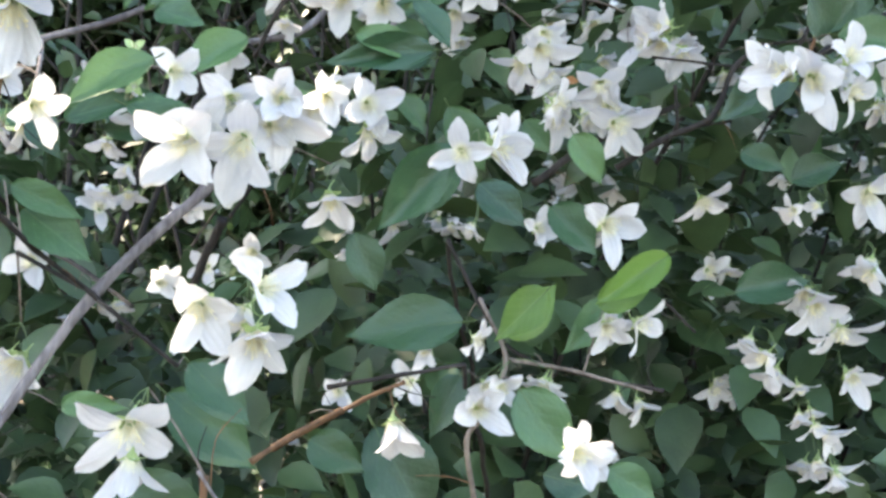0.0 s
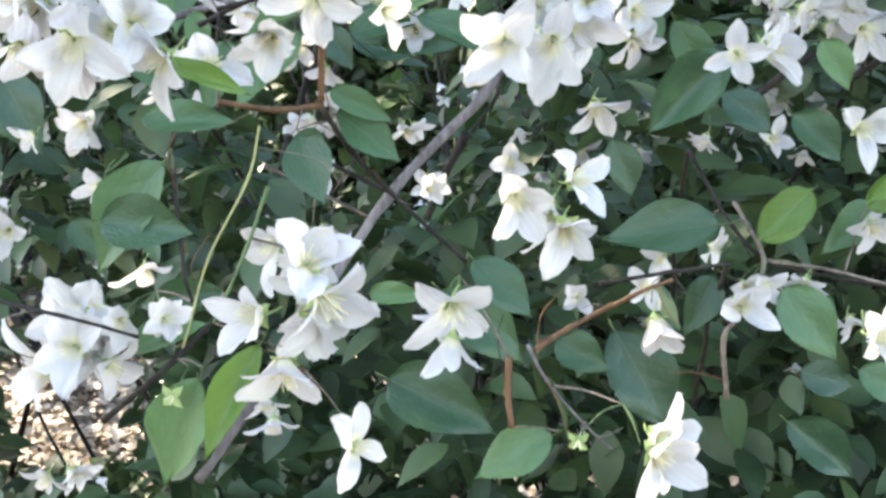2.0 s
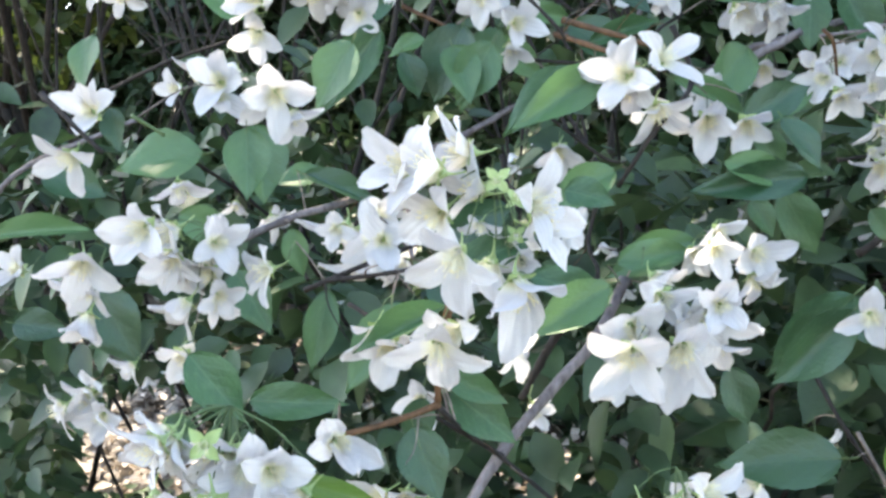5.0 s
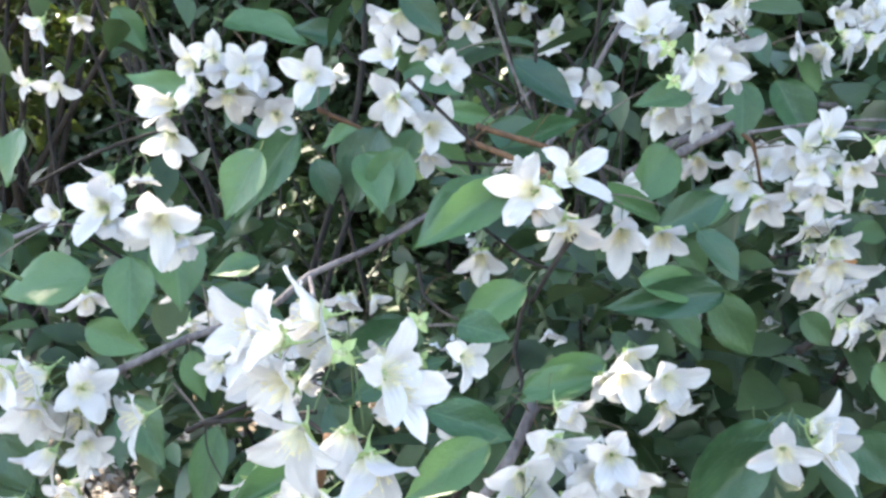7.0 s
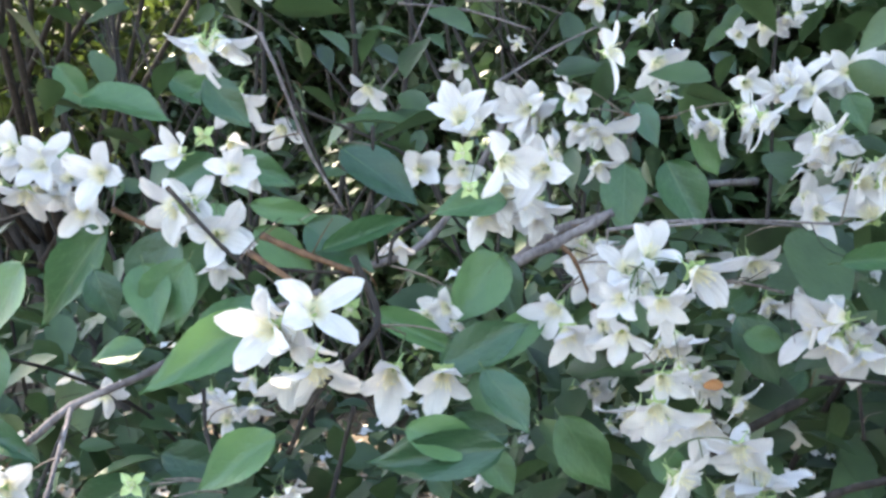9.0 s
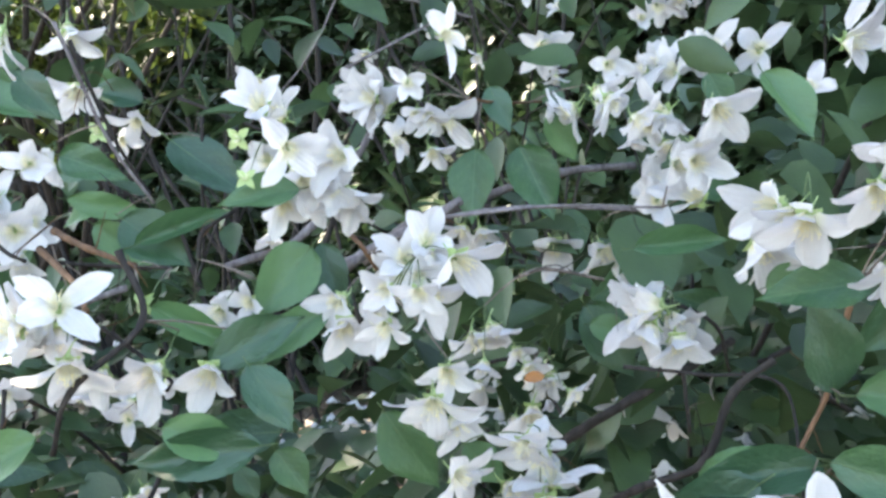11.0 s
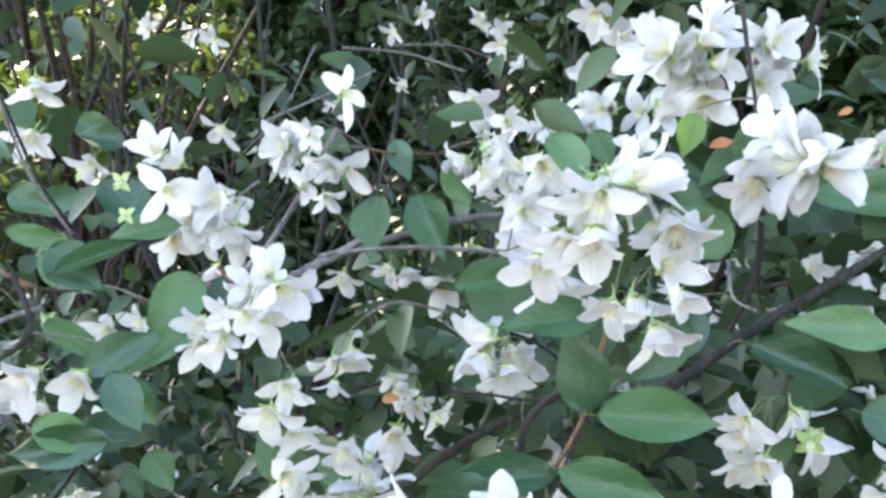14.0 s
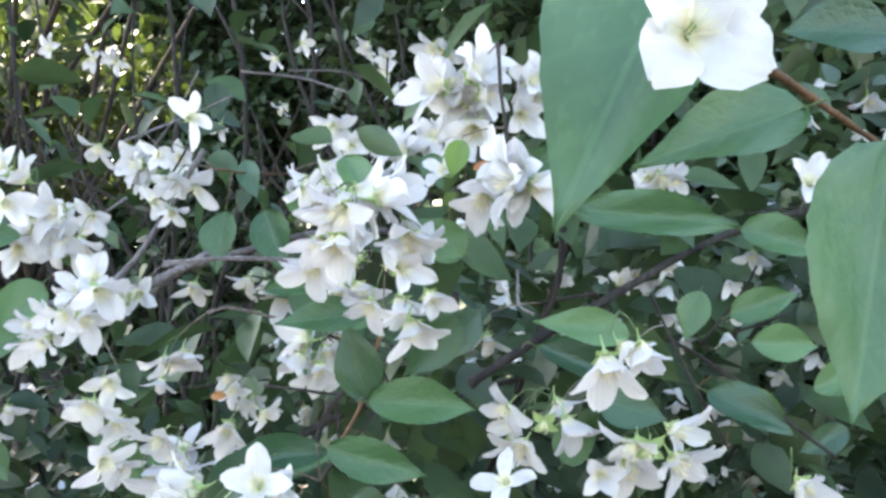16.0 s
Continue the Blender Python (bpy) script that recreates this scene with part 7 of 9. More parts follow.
s((0.193, 0.968, 1.583), (0.54, -0.43, -0.72), 0.0266, (1.28, 4, 0.82), (2.75, 4, 1.00), (-1.96, 4, 1.00), (-0.49, 4, 1.00))
s = spray(centre, (-0.241, 0.922, 1.787))
s((-0.232, 0.902, 1.761), (0.61, -0.13, -0.78), 0.0279, (0.96, 3, 1.20), (2.63, 1, 1.10), (-2.48, 4, 1.00), (0.09, 1, 1.20))
s((-0.242, 0.918, 1.772), (0.19, 0.03, -0.98), 0.0274, (1.46, 2, 0.96), (3.16, 2, 0.91), (4.47, 1, 0.94), (6.33, 1, 0.97))
s = spray(centre, (-0.138, 0.759, 1.747))
s((-0.136, 0.735, 1.723), (-0.43, -0.47, -0.77), 0.0279, (0.40, 2, 1.00), (1.57, 2, 0.82), (-2.74, 2, 0.82), (-1.47, 2, 1.00))
s((-0.149, 0.752, 1.732), (-0.46, -0.31, -0.83), 0.0253, (1.06, 2, 0.99), (2.87, 3, 0.94), (4.46, 2, 1.08), (5.82, 3, 1.05))
s = spray(centre, (-0.197, 0.894, 1.730))
s((-0.192, 0.869, 1.712), (0.12, -0.57, -0.81), 0.0279, (0.42, 3, 1.20), (2.49, 2, 1.10), (-2.53, 2, 1.20), (-1.05, 2, 1.00))
s((-0.204, 0.883, 1.712), (-0.45, -0.75, -0.49), 0.0252, (0.25, 1, 0.92), (2.02, 2, 0.94), (3.40, 3, 1.02), (5.12, 2, 0.88))
s = spray(centre, (0.010, 0.781, 1.571))
s((0.010, 0.747, 1.556), (0.23, -0.90, -0.37), 0.0218, (1.12, 2, 0.90), (2.69, 2, 1.10), (-1.93, 2, 1.00), (-0.46, 2, 0.90))
s((0.012, 0.778, 1.558), (-0.09, -0.97, -0.24), 0.0192, (1.09, 2, 1.00), (2.77, 2, 1.04), (4.65, 2, 0.90), (6.11, 2, 0.92))
s = spray(centre, (0.014, 0.796, 1.566))
s((0.014, 0.783, 1.549), (-0.02, -0.34, -0.94), 0.0161, (-0.80, 4, 1.00), (0.87, 4, 1.00), (2.44, 4, 1.00), (-2.37, 4, 1.00))
s = spray(centre, (-0.038, 0.756, 1.572))
s((-0.037, 0.740, 1.559), (0.03, -0.97, -0.24), 0.0160)
s = spray(centre, (-0.041, 1.667, 1.968))
s((-0.035, 1.643, 1.940), (-0.00, -0.99, -0.13), 0.0279, (0.58, 3, 1.10), (1.75, 3, 1.00), (-2.96, 3, 1.20), (-1.59, 3, 1.20))
s((-0.043, 1.651, 1.969), (0.42, -0.81, -0.40), 0.0244, (0.39, 2, 1.03), (2.04, 2, 0.97), (3.38, 2, 1.01), (5.23, 3, 0.94))
s = spray(centre, (-0.064, 1.662, 2.001))
s((-0.066, 1.637, 1.990), (-0.58, -0.35, -0.73), 0.0254, (0.16, 4, 1.00), (1.63, 4, 1.00), (-2.98, 4, 1.00), (-1.21, 4, 1.00))
s((-0.075, 1.655, 1.988), (-0.19, -0.76, -0.62), 0.0229, (0.24, 2, 1.06), (1.53, 2, 1.02), (3.04, 2, 0.90), (4.82, 2, 0.94))
s((-0.062, 1.649, 1.975), (-0.82, -0.09, -0.57), 0.0225, (0.94, 1, 1.07), (2.11, 2, 0.93), (3.82, 2, 0.89), (5.28, 3, 0.90))
s = spray(centre, (0.107, 1.736, 1.984))
s((0.104, 1.715, 1.971), (-0.33, -0.94, -0.13), 0.0279, (0.87, 4, 1.00), (2.15, 4, 1.20), (-2.07, 4, 1.10), (-0.40, 4, 0.90))
s = spray(centre, (-0.192, 0.958, 1.712))
s((-0.191, 0.940, 1.693), (0.10, -0.64, -0.76), 0.0247, (1.06, 3, 1.00), (2.43, 3, 1.10), (-2.18, 3, 1.00), (-0.41, 3, 1.00))
s = spray(centre, (0.051, 1.504, 1.878))
s((0.052, 1.482, 1.869), (-0.55, -0.45, 0.70), 0.0217, (0.81, 4, 1.10), (2.78, 4, 1.00), (-1.93, 4, 1.00), (-0.36, 4, 1.00))
s((0.044, 1.495, 1.871), (-0.43, -0.67, 0.60), 0.0191, (-0.11, 1, 0.98), (1.50, 3, 0.98), (3.05, 2, 0.90), (4.69, 2, 0.97))
s = spray(centre, (-0.106, 1.432, 1.934))
s((-0.109, 1.414, 1.917), (-0.39, -0.66, -0.64), 0.0240, (0.70, 3, 1.00), (2.27, 3, 1.00), (-2.44, 3, 1.00), (-0.57, 3, 1.00))
s = spray(centre, (-0.087, 1.449, 1.958))
s((-0.081, 1.435, 1.942), (0.88, -0.22, -0.43), 0.0223, (0.44, 3, 0.90), (2.11, 4, 1.00), (-2.50, 3, 1.00), (-1.03, 3, 1.00))
s = spray(centre, (-0.103, 1.448, 1.866))
s((-0.106, 1.428, 1.845), (-0.38, -0.46, -0.80), 0.0171, (0.34, 4, 1.00), (1.61, 4, 1.10), (-2.80, 4, 1.00), (-1.03, 4, 1.00))
s((-0.104, 1.438, 1.853), (-0.47, -0.36, -0.81), 0.0153, (0.90, 3, 0.93), (2.30, 1, 1.08), (3.91, 3, 0.97), (5.56, 2, 1.01))
s = spray(centre, (-0.047, 1.474, 1.833))
s((-0.051, 1.459, 1.815), (-0.54, -0.43, -0.72), 0.0207, (-0.01, 3, 1.00), (1.36, 3, 0.90), (3.13, 3, 1.00), (-1.58, 3, 1.00))
s = spray(centre, (-0.102, 0.627, 1.474))
s((-0.097, 0.607, 1.480), (0.33, -0.93, 0.15), 0.0147)
s((-0.096, 0.606, 1.458), (0.25, -0.96, -0.14), 0.0133)
s((-0.118, 0.605, 1.464), (-0.10, -0.64, -0.76), 0.0161, (0.20, 4, 1.00), (1.77, 4, 0.90), (-2.94, 4, 1.00), (-1.37, 4, 1.00))
s((-0.094, 0.615, 1.443), (0.21, -0.91, -0.37), 0.0203, (1.20, 1, 1.10), (-3.12, 1, 1.10), (-1.75, 1, 1.00), (0.03, 1, 0.90))
s((-0.102, 0.618, 1.454), (0.09, -0.80, -0.60), 0.0152, (1.07, 2, 1.02), (2.60, 3, 0.96), (4.14, 3, 0.89), (5.83, 1, 1.05))
leaf(centre, (-0.068, 0.701, 1.566), (-0.119, 0.666, 1.523), (0.05, -0.92, 0.40), 0.0331)
leaf(centre, (0.040, 0.803, 1.590), (0.012, 0.774, 1.546), (0.47, -0.87, 0.15), 0.0360)
leaf(centre, (-0.183, 0.753, 1.454), (-0.134, 0.764, 1.444), (0.50, -0.83, 0.23), 0.0291)
leaf(centre, (0.248, 0.986, 1.627), (0.291, 1.000, 1.619), (0.31, -0.82, 0.48), 0.0255)
leaf(centre, (-0.161, 0.774, 1.709), (-0.127, 0.774, 1.675), (0.29, -0.93, 0.22), 0.0255)
leaf(centre, (0.022, 0.853, 1.590), (0.042, 0.843, 1.542), (0.36, -0.92, 0.16), 0.0263, 2)
leaf(centre, (-0.106, 0.636, 1.472), (-0.162, 0.628, 1.449), (0.27, -0.95, 0.17), 0.0276)
leaf(centre, (-0.357, 0.772, 1.526), (-0.344, 0.763, 1.458), (0.44, -0.80, 0.41), 0.0462)
s = spray(centre, (0.201, 1.005, 1.573))
s((0.204, 0.989, 1.553), (0.28, -0.47, -0.84), 0.0260, (0.06, 2, 1.02), (1.57, 2, 1.08), (3.17, 1, 1.06), (4.70, 3, 0.91))
s = spray(centre, (-0.170, 1.386, 1.836))
s((-0.172, 1.370, 1.816), (-0.16, -0.48, -0.86), 0.0260, (0.05, 3, 0.96), (1.64, 2, 0.96), (3.07, 2, 1.00), (4.92, 1, 1.00))
leaf(centre, (-0.862, 1.448, 1.857), (-0.815, 1.468, 1.787), (0.47, -0.88, 0.09), 0.0480)
leaf(centre, (-0.512, 1.242, 1.789), (-0.446, 1.267, 1.761), (0.38, -0.90, 0.22), 0.0418)
leaf(centre, (-0.413, 1.052, 1.478), (-0.465, 1.030, 1.465), (0.17, -0.80, 0.57), 0.0326)
leaf(centre, (0.168, 1.055, 1.536), (0.204, 1.069, 1.565), (0.27, -0.96, 0.09), 0.0264)
leaf(centre, (0.236, 1.071, 1.487), (0.193, 1.053, 1.456), (0.08, -0.94, 0.34), 0.0306)

# west branch
s = spray(west, (0.245, 0.897, 1.557))
s((0.237, 0.868, 1.542), (-0.54, -0.78, 0.31), 0.0279, (0.92, 4, 1.00), (2.30, 4, 0.82), (-2.12, 4, 1.20), (-0.45, 4, 1.10))
s((0.260, 0.876, 1.535), (0.28, -0.90, -0.35), 0.0262, (1.44, 2, 1.00), (3.01, 2, 1.00), (-1.80, 2, 1.00), (-0.13, 2, 0.82))
s((0.234, 0.889, 1.556), (-0.28, -0.95, -0.12), 0.0246, (0.05, 3, 1.06), (2.03, 1, 0.97), (3.31, 3, 0.96), (4.88, 1, 0.89))
s = spray(west, (0.043, 0.747, 1.656))
s((0.056, 0.745, 1.648), (0.64, -0.67, -0.37), 0.0246, (0.54, 3, 1.00), (2.42, 3, 1.20), (-2.30, 3, 1.10), (-0.63, 3, 0.90))
s((0.039, 0.724, 1.652), (0.22, -0.97, -0.12), 0.0147)
s((0.043, 0.724, 1.630), (0.37, -0.90, 0.22), 0.0126)
s = spray(west, (0.024, 0.810, 1.679))
s((0.019, 0.783, 1.674), (0.05, -0.82, 0.56), 0.0279, (0.65, 1, 1.00), (1.92, 1, 1.00), (-2.99, 1, 0.90), (-1.22, 2, 0.90))
s((0.026, 0.799, 1.670), (-0.41, -0.76, 0.50), 0.0249, (0.61, 3, 1.04), (1.85, 2, 1.02), (3.83, 1, 1.00), (5.41, 1, 0.90))
s = spray(west, (0.045, 0.821, 1.648))
s((0.073, 0.785, 1.645), (-0.24, -0.95, -0.18), 0.0279, (1.54, 2, 1.00), (2.81, 2, 1.00), (-2.01, 2, 1.10), (-0.23, 2, 1.10))
s((0.050, 0.807, 1.640), (0.15, -0.99, 0.04), 0.0241, (0.59, 3, 1.00), (1.91, 2, 0.94), (3.54, 3, 0.90), (5.24, 2, 0.95))
s((0.043, 0.787, 1.633), (0.81, -0.38, -0.43), 0.0261, (-0.17, 3, 0.99), (1.41, 1, 1.08), (3.03, 3, 1.05), (4.82, 2, 0.95))
s((0.033, 0.823, 1.621), (0.09, -0.89, -0.44), 0.0230, (0.52, 1, 1.04), (2.08, 1, 0.92), (3.84, 2, 0.93), (5.21, 2, 0.95))
s((0.051, 0.826, 1.625), (-0.00, -0.36, -0.93), 0.0276, (1.30, 1, 0.89), (2.69, 1, 0.90), (4.48, 2, 0.98), (5.69, 2, 1.04))
s((0.037, 0.790, 1.638), (0.81, -0.50, -0.29), 0.0267, (0.62, 1, 0.88), (1.87, 3, 0.95), (3.66, 3, 1.02), (4.99, 2, 1.02))
s((0.051, 0.807, 1.627), (0.73, -0.62, -0.27), 0.0236, (1.09, 2, 0.99), (2.91, 1, 1.08), (4.54, 1, 0.96), (5.80, 3, 0.92))
s = spray(west, (0.053, 0.839, 1.646))
s((0.057, 0.822, 1.626), (0.34, -0.50, -0.80), 0.0279, (0.79, 2, 1.00), (-3.12, 2, 0.90), (-1.65, 1, 1.10), (-0.68, 1, 0.82))
s = spray(west, (0.026, 0.805, 1.636))
s((0.030, 0.787, 1.619), (0.47, -0.73, -0.50), 0.0267, (1.37, 1, 1.00), (2.75, 0, 1.00), (-1.77, 1, 1.00), (-0.30, 1, 0.82))
s = spray(west, (0.075, 0.937, 1.698))
s((0.085, 0.933, 1.680), (0.26, -0.62, -0.74), 0.0279, (0.98, 4, 1.20), (2.25, 4, 0.90), (-2.96, 4, 0.82), (-0.79, 4, 1.10))
s((0.068, 0.916, 1.684), (0.29, -0.73, -0.62), 0.0177, (1.10, 1, 0.93), (2.58, 2, 0.90), (4.22, 2, 1.02), (5.46, 2, 0.90))
s((0.078, 0.915, 1.682), (0.36, -0.69, -0.63), 0.0177, (0.12, 3, 0.96), (1.80, 2, 0.91), (3.00, 2, 0.93), (4.81, 1, 0.92))
s((0.078, 0.917, 1.679), (0.48, -0.43, -0.76), 0.0175, (0.78, 2, 1.03), (2.35, 2, 0.89), (3.75, 2, 1.04), (5.62, 1, 0.90))
s = spray(west, (0.029, 0.967, 1.712))
s((0.027, 0.937, 1.699), (-0.41, -0.91, -0.08), 0.0280, (0.20, 2, 1.20), (1.97, 2, 0.90), (-2.95, 2, 1.00), (-1.68, 2, 0.90))
s((0.025, 0.946, 1.701), (0.14, -0.97, -0.22), 0.0263, (0.16, 2, 0.97), (1.58, 3, 0.94), (3.09, 3, 1.07), (4.60, 2, 0.90))
s((0.013, 0.955, 1.712), (-0.34, -0.84, -0.42), 0.0268, (0.44, 2, 1.06), (1.98, 2, 0.89), (3.41, 2, 0.97), (5.31, 1, 0.92))
s((0.033, 0.951, 1.694), (-0.79, -0.59, -0.16), 0.0279, (1.01, 1, 1.02), (2.57, 3, 0.97), (4.45, 2, 1.05), (5.67, 2, 1.00))
s((0.031, 0.947, 1.687), (-0.18, -0.94, 0.29), 0.0266, (0.57, 3, 1.07), (1.78, 2, 0.93), (3.39, 2, 0.94), (4.84, 2, 0.94))
s = spray(west, (0.062, 0.926, 1.718))
s((0.065, 0.909, 1.704), (0.45, -0.82, -0.34), 0.0181, (0.56, 2, 0.90), (2.53, 3, 1.20), (-2.09, 2, 0.90), (-0.82, 2, 0.90))
s = spray(west, (0.036, 0.942, 1.675))
s((0.043, 0.930, 1.664), (0.97, -0.06, 0.23), 0.0222, (1.18, 4, 1.00), (2.85, 4, 1.20), (-1.96, 4, 1.00), (-0.49, 4, 0.82))
s = spray(west, (0.080, 0.917, 1.672))
s((0.084, 0.902, 1.655), (0.54, -0.43, -0.72), 0.0189, (1.10, 2, 1.10), (2.57, 2, 1.00), (-2.34, 2, 1.00), (-0.57, 2, 1.00))
s = spray(west, (0.078, 0.933, 1.750))
s((0.088, 0.919, 1.738), (0.97, -0.26, 0.01), 0.0279, (1.86, 3, 0.82), (2.93, 4, 1.20), (-1.68, 4, 1.20), (-0.31, 4, 0.82))
s = spray(west, (0.135, 0.740, 1.587))
s((0.152, 0.701, 1.573), (0.26, -0.80, -0.54), 0.0174, (0.94, 2, 0.90), (2.41, 2, 1.20), (-1.90, 2, 0.82), (-0.63, 2, 1.00))
s((0.166, 0.713, 1.588), (0.74, -0.54, -0.39), 0.0279, (1.16, 1, 1.00), (3.13, 2, 0.90), (-1.28, 1, 0.82), (-0.71, 1, 0.90))
s((0.132, 0.706, 1.555), (0.05, -0.87, -0.49), 0.0185, (0.10, 2, 1.00), (1.57, 2, 1.00), (-3.14, 2, 1.00), (-1.67, 2, 1.00))
s((0.145, 0.721, 1.569), (0.88, -0.24, -0.42), 0.0246, (0.66, 2, 0.98), (2.20, 2, 1.01), (3.56, 2, 1.07), (5.18, 2, 1.06))
s((0.128, 0.743, 1.584), (0.28, -0.83, 0.48), 0.0217, (1.01, 2, 1.04), (2.66, 3, 1.04), (4.29, 2, 1.03), (5.62, 2, 1.07))
s((0.122, 0.751, 1.580), (-0.03, -0.86, -0.50), 0.0221, (0.41, 1, 1.01), (1.89, 2, 1.06), (3.63, 2, 0.89), (5.12, 2, 1.06))
s((0.131, 0.713, 1.572), (-0.29, -0.94, -0.20), 0.0171, (0.88, 2, 0.93), (2.31, 2, 1.02), (3.85, 2, 0.98), (5.52, 2, 0.95))
s((0.118, 0.727, 1.556), (0.33, -0.93, -0.18), 0.0159, (1.08, 1, 0.91), (2.41, 2, 0.97), (4.03, 2, 1.07), (5.95, 3, 0.94))
s((0.139, 0.733, 1.578), (0.50, -0.81, -0.31), 0.0161, (0.60, 3, 0.91), (1.82, 3, 0.91), (3.32, 2, 0.97), (4.85, 1, 0.89))
s = spray(west, (0.137, 0.758, 1.601))
s((0.140, 0.741, 1.593), (0.46, -0.69, 0.56), 0.0218, (1.15, 1, 1.00), (2.22, 1, 1.00), (-2.39, 2, 0.90), (-0.92, 1, 1.10))
s = spray(west, (0.095, 0.755, 1.574))
s((0.098, 0.730, 1.553), (0.26, -0.80, -0.54), 0.0235, (1.06, 1, 1.10), (2.13, 0, 1.00), (-2.28, 1, 1.00), (-0.71, 1, 1.00))
s((0.091, 0.744, 1.564), (-0.40, -0.85, -0.35), 0.0222, (1.33, 1, 0.91), (3.17, 1, 1.08), (4.32, 2, 0.92), (6.00, 2, 0.94))
s = spray(west, (0.144, 0.833, 1.552))
s((0.139, 0.823, 1.536), (0.43, -0.28, -0.86), 0.0245, (-0.16, 4, 1.10), (1.51, 4, 1.00), (3.08, 4, 1.00), (-1.74, 4, 1.00))
s((0.153, 0.801, 1.523), (0.01, -0.42, -0.91), 0.0161, (-0.71, 2, 0.90), (0.96, 2, 1.00), (2.43, 2, 1.00), (-2.18, 2, 1.00))
s((0.147, 0.834, 1.541), (0.28, -0.18, -0.94), 0.0236, (1.32, 3, 1.01), (2.96, 3, 1.01), (4.18, 1, 0.92), (5.83, 2, 1.02))
s = spray(west, (0.102, 0.847, 1.593))
s((0.108, 0.816, 1.579), (-0.09, -0.98, 0.16), 0.0241, (0.36, 1, 1.00), (1.93, 1, 0.90), (-2.78, 1, 1.10), (-1.21, 1, 1.00))
s((0.106, 0.835, 1.584), (0.25, -0.94, -0.22), 0.0226, (0.78, 3, 0.94), (2.40, 2, 1.00), (3.84, 2, 1.07), (5.67, 2, 0.99))
s((0.093, 0.830, 1.578), (-0.02, -0.99, -0.15), 0.0218, (0.67, 1, 0.93), (2.65, 2, 1.00), (4.16, 3, 1.02), (5.75, 2, 1.01))
s = spray(west, (0.143, 0.766, 1.529))
s((0.146, 0.735, 1.513), (0.18, -0.74, -0.65), 0.0260, (0.27, 3, 1.20), (2.04, 2, 0.90), (-2.87, 2, 0.82), (-1.70, 2, 0.90))
s((0.150, 0.755, 1.500), (0.57, -0.33, -0.75), 0.0235, (1.37, 2, 0.90), (2.74, 2, 1.00), (-1.87, 2, 1.00), (-0.50, 2, 0.90))
s((0.148, 0.751, 1.526), (0.27, -0.79, -0.56), 0.0227, (0.92, 2, 0.93), (2.82, 2, 0.91), (4.51, 3, 1.02), (5.75, 3, 0.90))
s((0.134, 0.757, 1.506), (-0.39, -0.56, -0.74), 0.0253, (0.68, 3, 0.89), (2.10, 2, 0.96), (4.07, 3, 1.05), (5.59, 2, 0.90))
s = spray(west, (0.161, 0.911, 1.515))
s((0.162, 0.879, 1.481), (0.18, -0.74, -0.65), 0.0280, (-0.11, 1, 1.00), (1.56, 1, 1.00), (3.13, 1, 1.10), (-1.68, 1, 1.20))
s((0.184, 0.891, 1.490), (0.77, -0.07, -0.63), 0.0214, (0.12, 4, 1.00), (1.69, 4, 1.00), (-3.02, 4, 1.00), (-1.55, 4, 0.90))
s((0.155, 0.890, 1.507), (0.59, -0.60, -0.55), 0.0178, (0.14, 2, 1.00), (1.71, 2, 1.00), (-3.00, 2, 0.90), (-1.43, 2, 1.00))
s((0.170, 0.900, 1.497), (-0.11, -0.71, -0.70), 0.0160, (0.12, 2, 1.06), (1.96, 1, 0.97), (3.53, 2, 0.89), (5.03, 2, 1.06))
s((0.145, 0.900, 1.516), (0.42, -0.69, -0.58), 0.0159, (0.54, 2, 1.03), (2.31, 1, 0.94), (3.90, 1, 1.01), (5.53, 2, 0.93))
s((0.162, 0.902, 1.498), (-0.14, -0.69, -0.71), 0.0175, (0.36, 2, 0.89), (1.90, 1, 0.99), (3.22, 1, 0.89), (4.77, 2, 1.02))
s((0.167, 0.904, 1.499), (0.58, -0.44, -0.69), 0.0163, (0.91, 2, 0.96), (2.44, 1, 0.99), (4.03, 2, 1.04), (5.70, 3, 0.90))
s = spray(west, (0.198, 1.109, 1.455))
s((0.193, 1.078, 1.436), (-0.24, -0.95, -0.18), 0.0265, (0.89, 0, 1.10), (2.46, 1, 1.00), (-2.25, 1, 1.00), (-0.48, 1, 1.20))
s((0.211, 1.087, 1.448), (-0.33, -0.81, -0.49), 0.0279, (1.24, 3, 1.20), (2.82, 3, 1.00), (-1.90, 3, 1.00), (-0.43, 3, 1.00))
s((0.183, 1.103, 1.438), (-0.30, -0.94, -0.18), 0.0231, (1.09, 1, 0.94), (3.08, 1, 1.02), (4.24, 2, 0.94), (6.09, 2, 1.04))
s = spray(west, (0.174, 1.013, 1.708))
s((0.170, 0.989, 1.690), (-0.79, -0.30, -0.54), 0.0279, (0.87, 3, 0.90), (2.84, 3, 0.90), (-1.57, 3, 1.00), (-0.30, 3, 1.00))
s((0.168, 1.009, 1.688), (-0.78, -0.13, -0.62), 0.0254, (0.06, 2, 1.02), (1.67, 2, 1.01), (3.36, 1, 0.96), (4.94, 2, 1.01))
s((0.182, 0.996, 1.702), (0.90, -0.22, -0.38), 0.0257, (1.57, 1, 1.05), (3.25, 1, 1.06), (4.59, 3, 1.08), (6.41, 1, 0.89))
s((0.159, 1.007, 1.687), (-0.95, -0.17, -0.26), 0.0238, (1.35, 3, 0.99), (2.91, 2, 0.99), (4.62, 2, 0.91), (6.07, 1, 0.94))
s((0.185, 0.994, 1.691), (0.85, -0.20, -0.49), 0.0245, (0.37, 3, 1.01), (2.04, 1, 0.95), (3.85, 2, 1.02), (5.23, 3, 1.07))
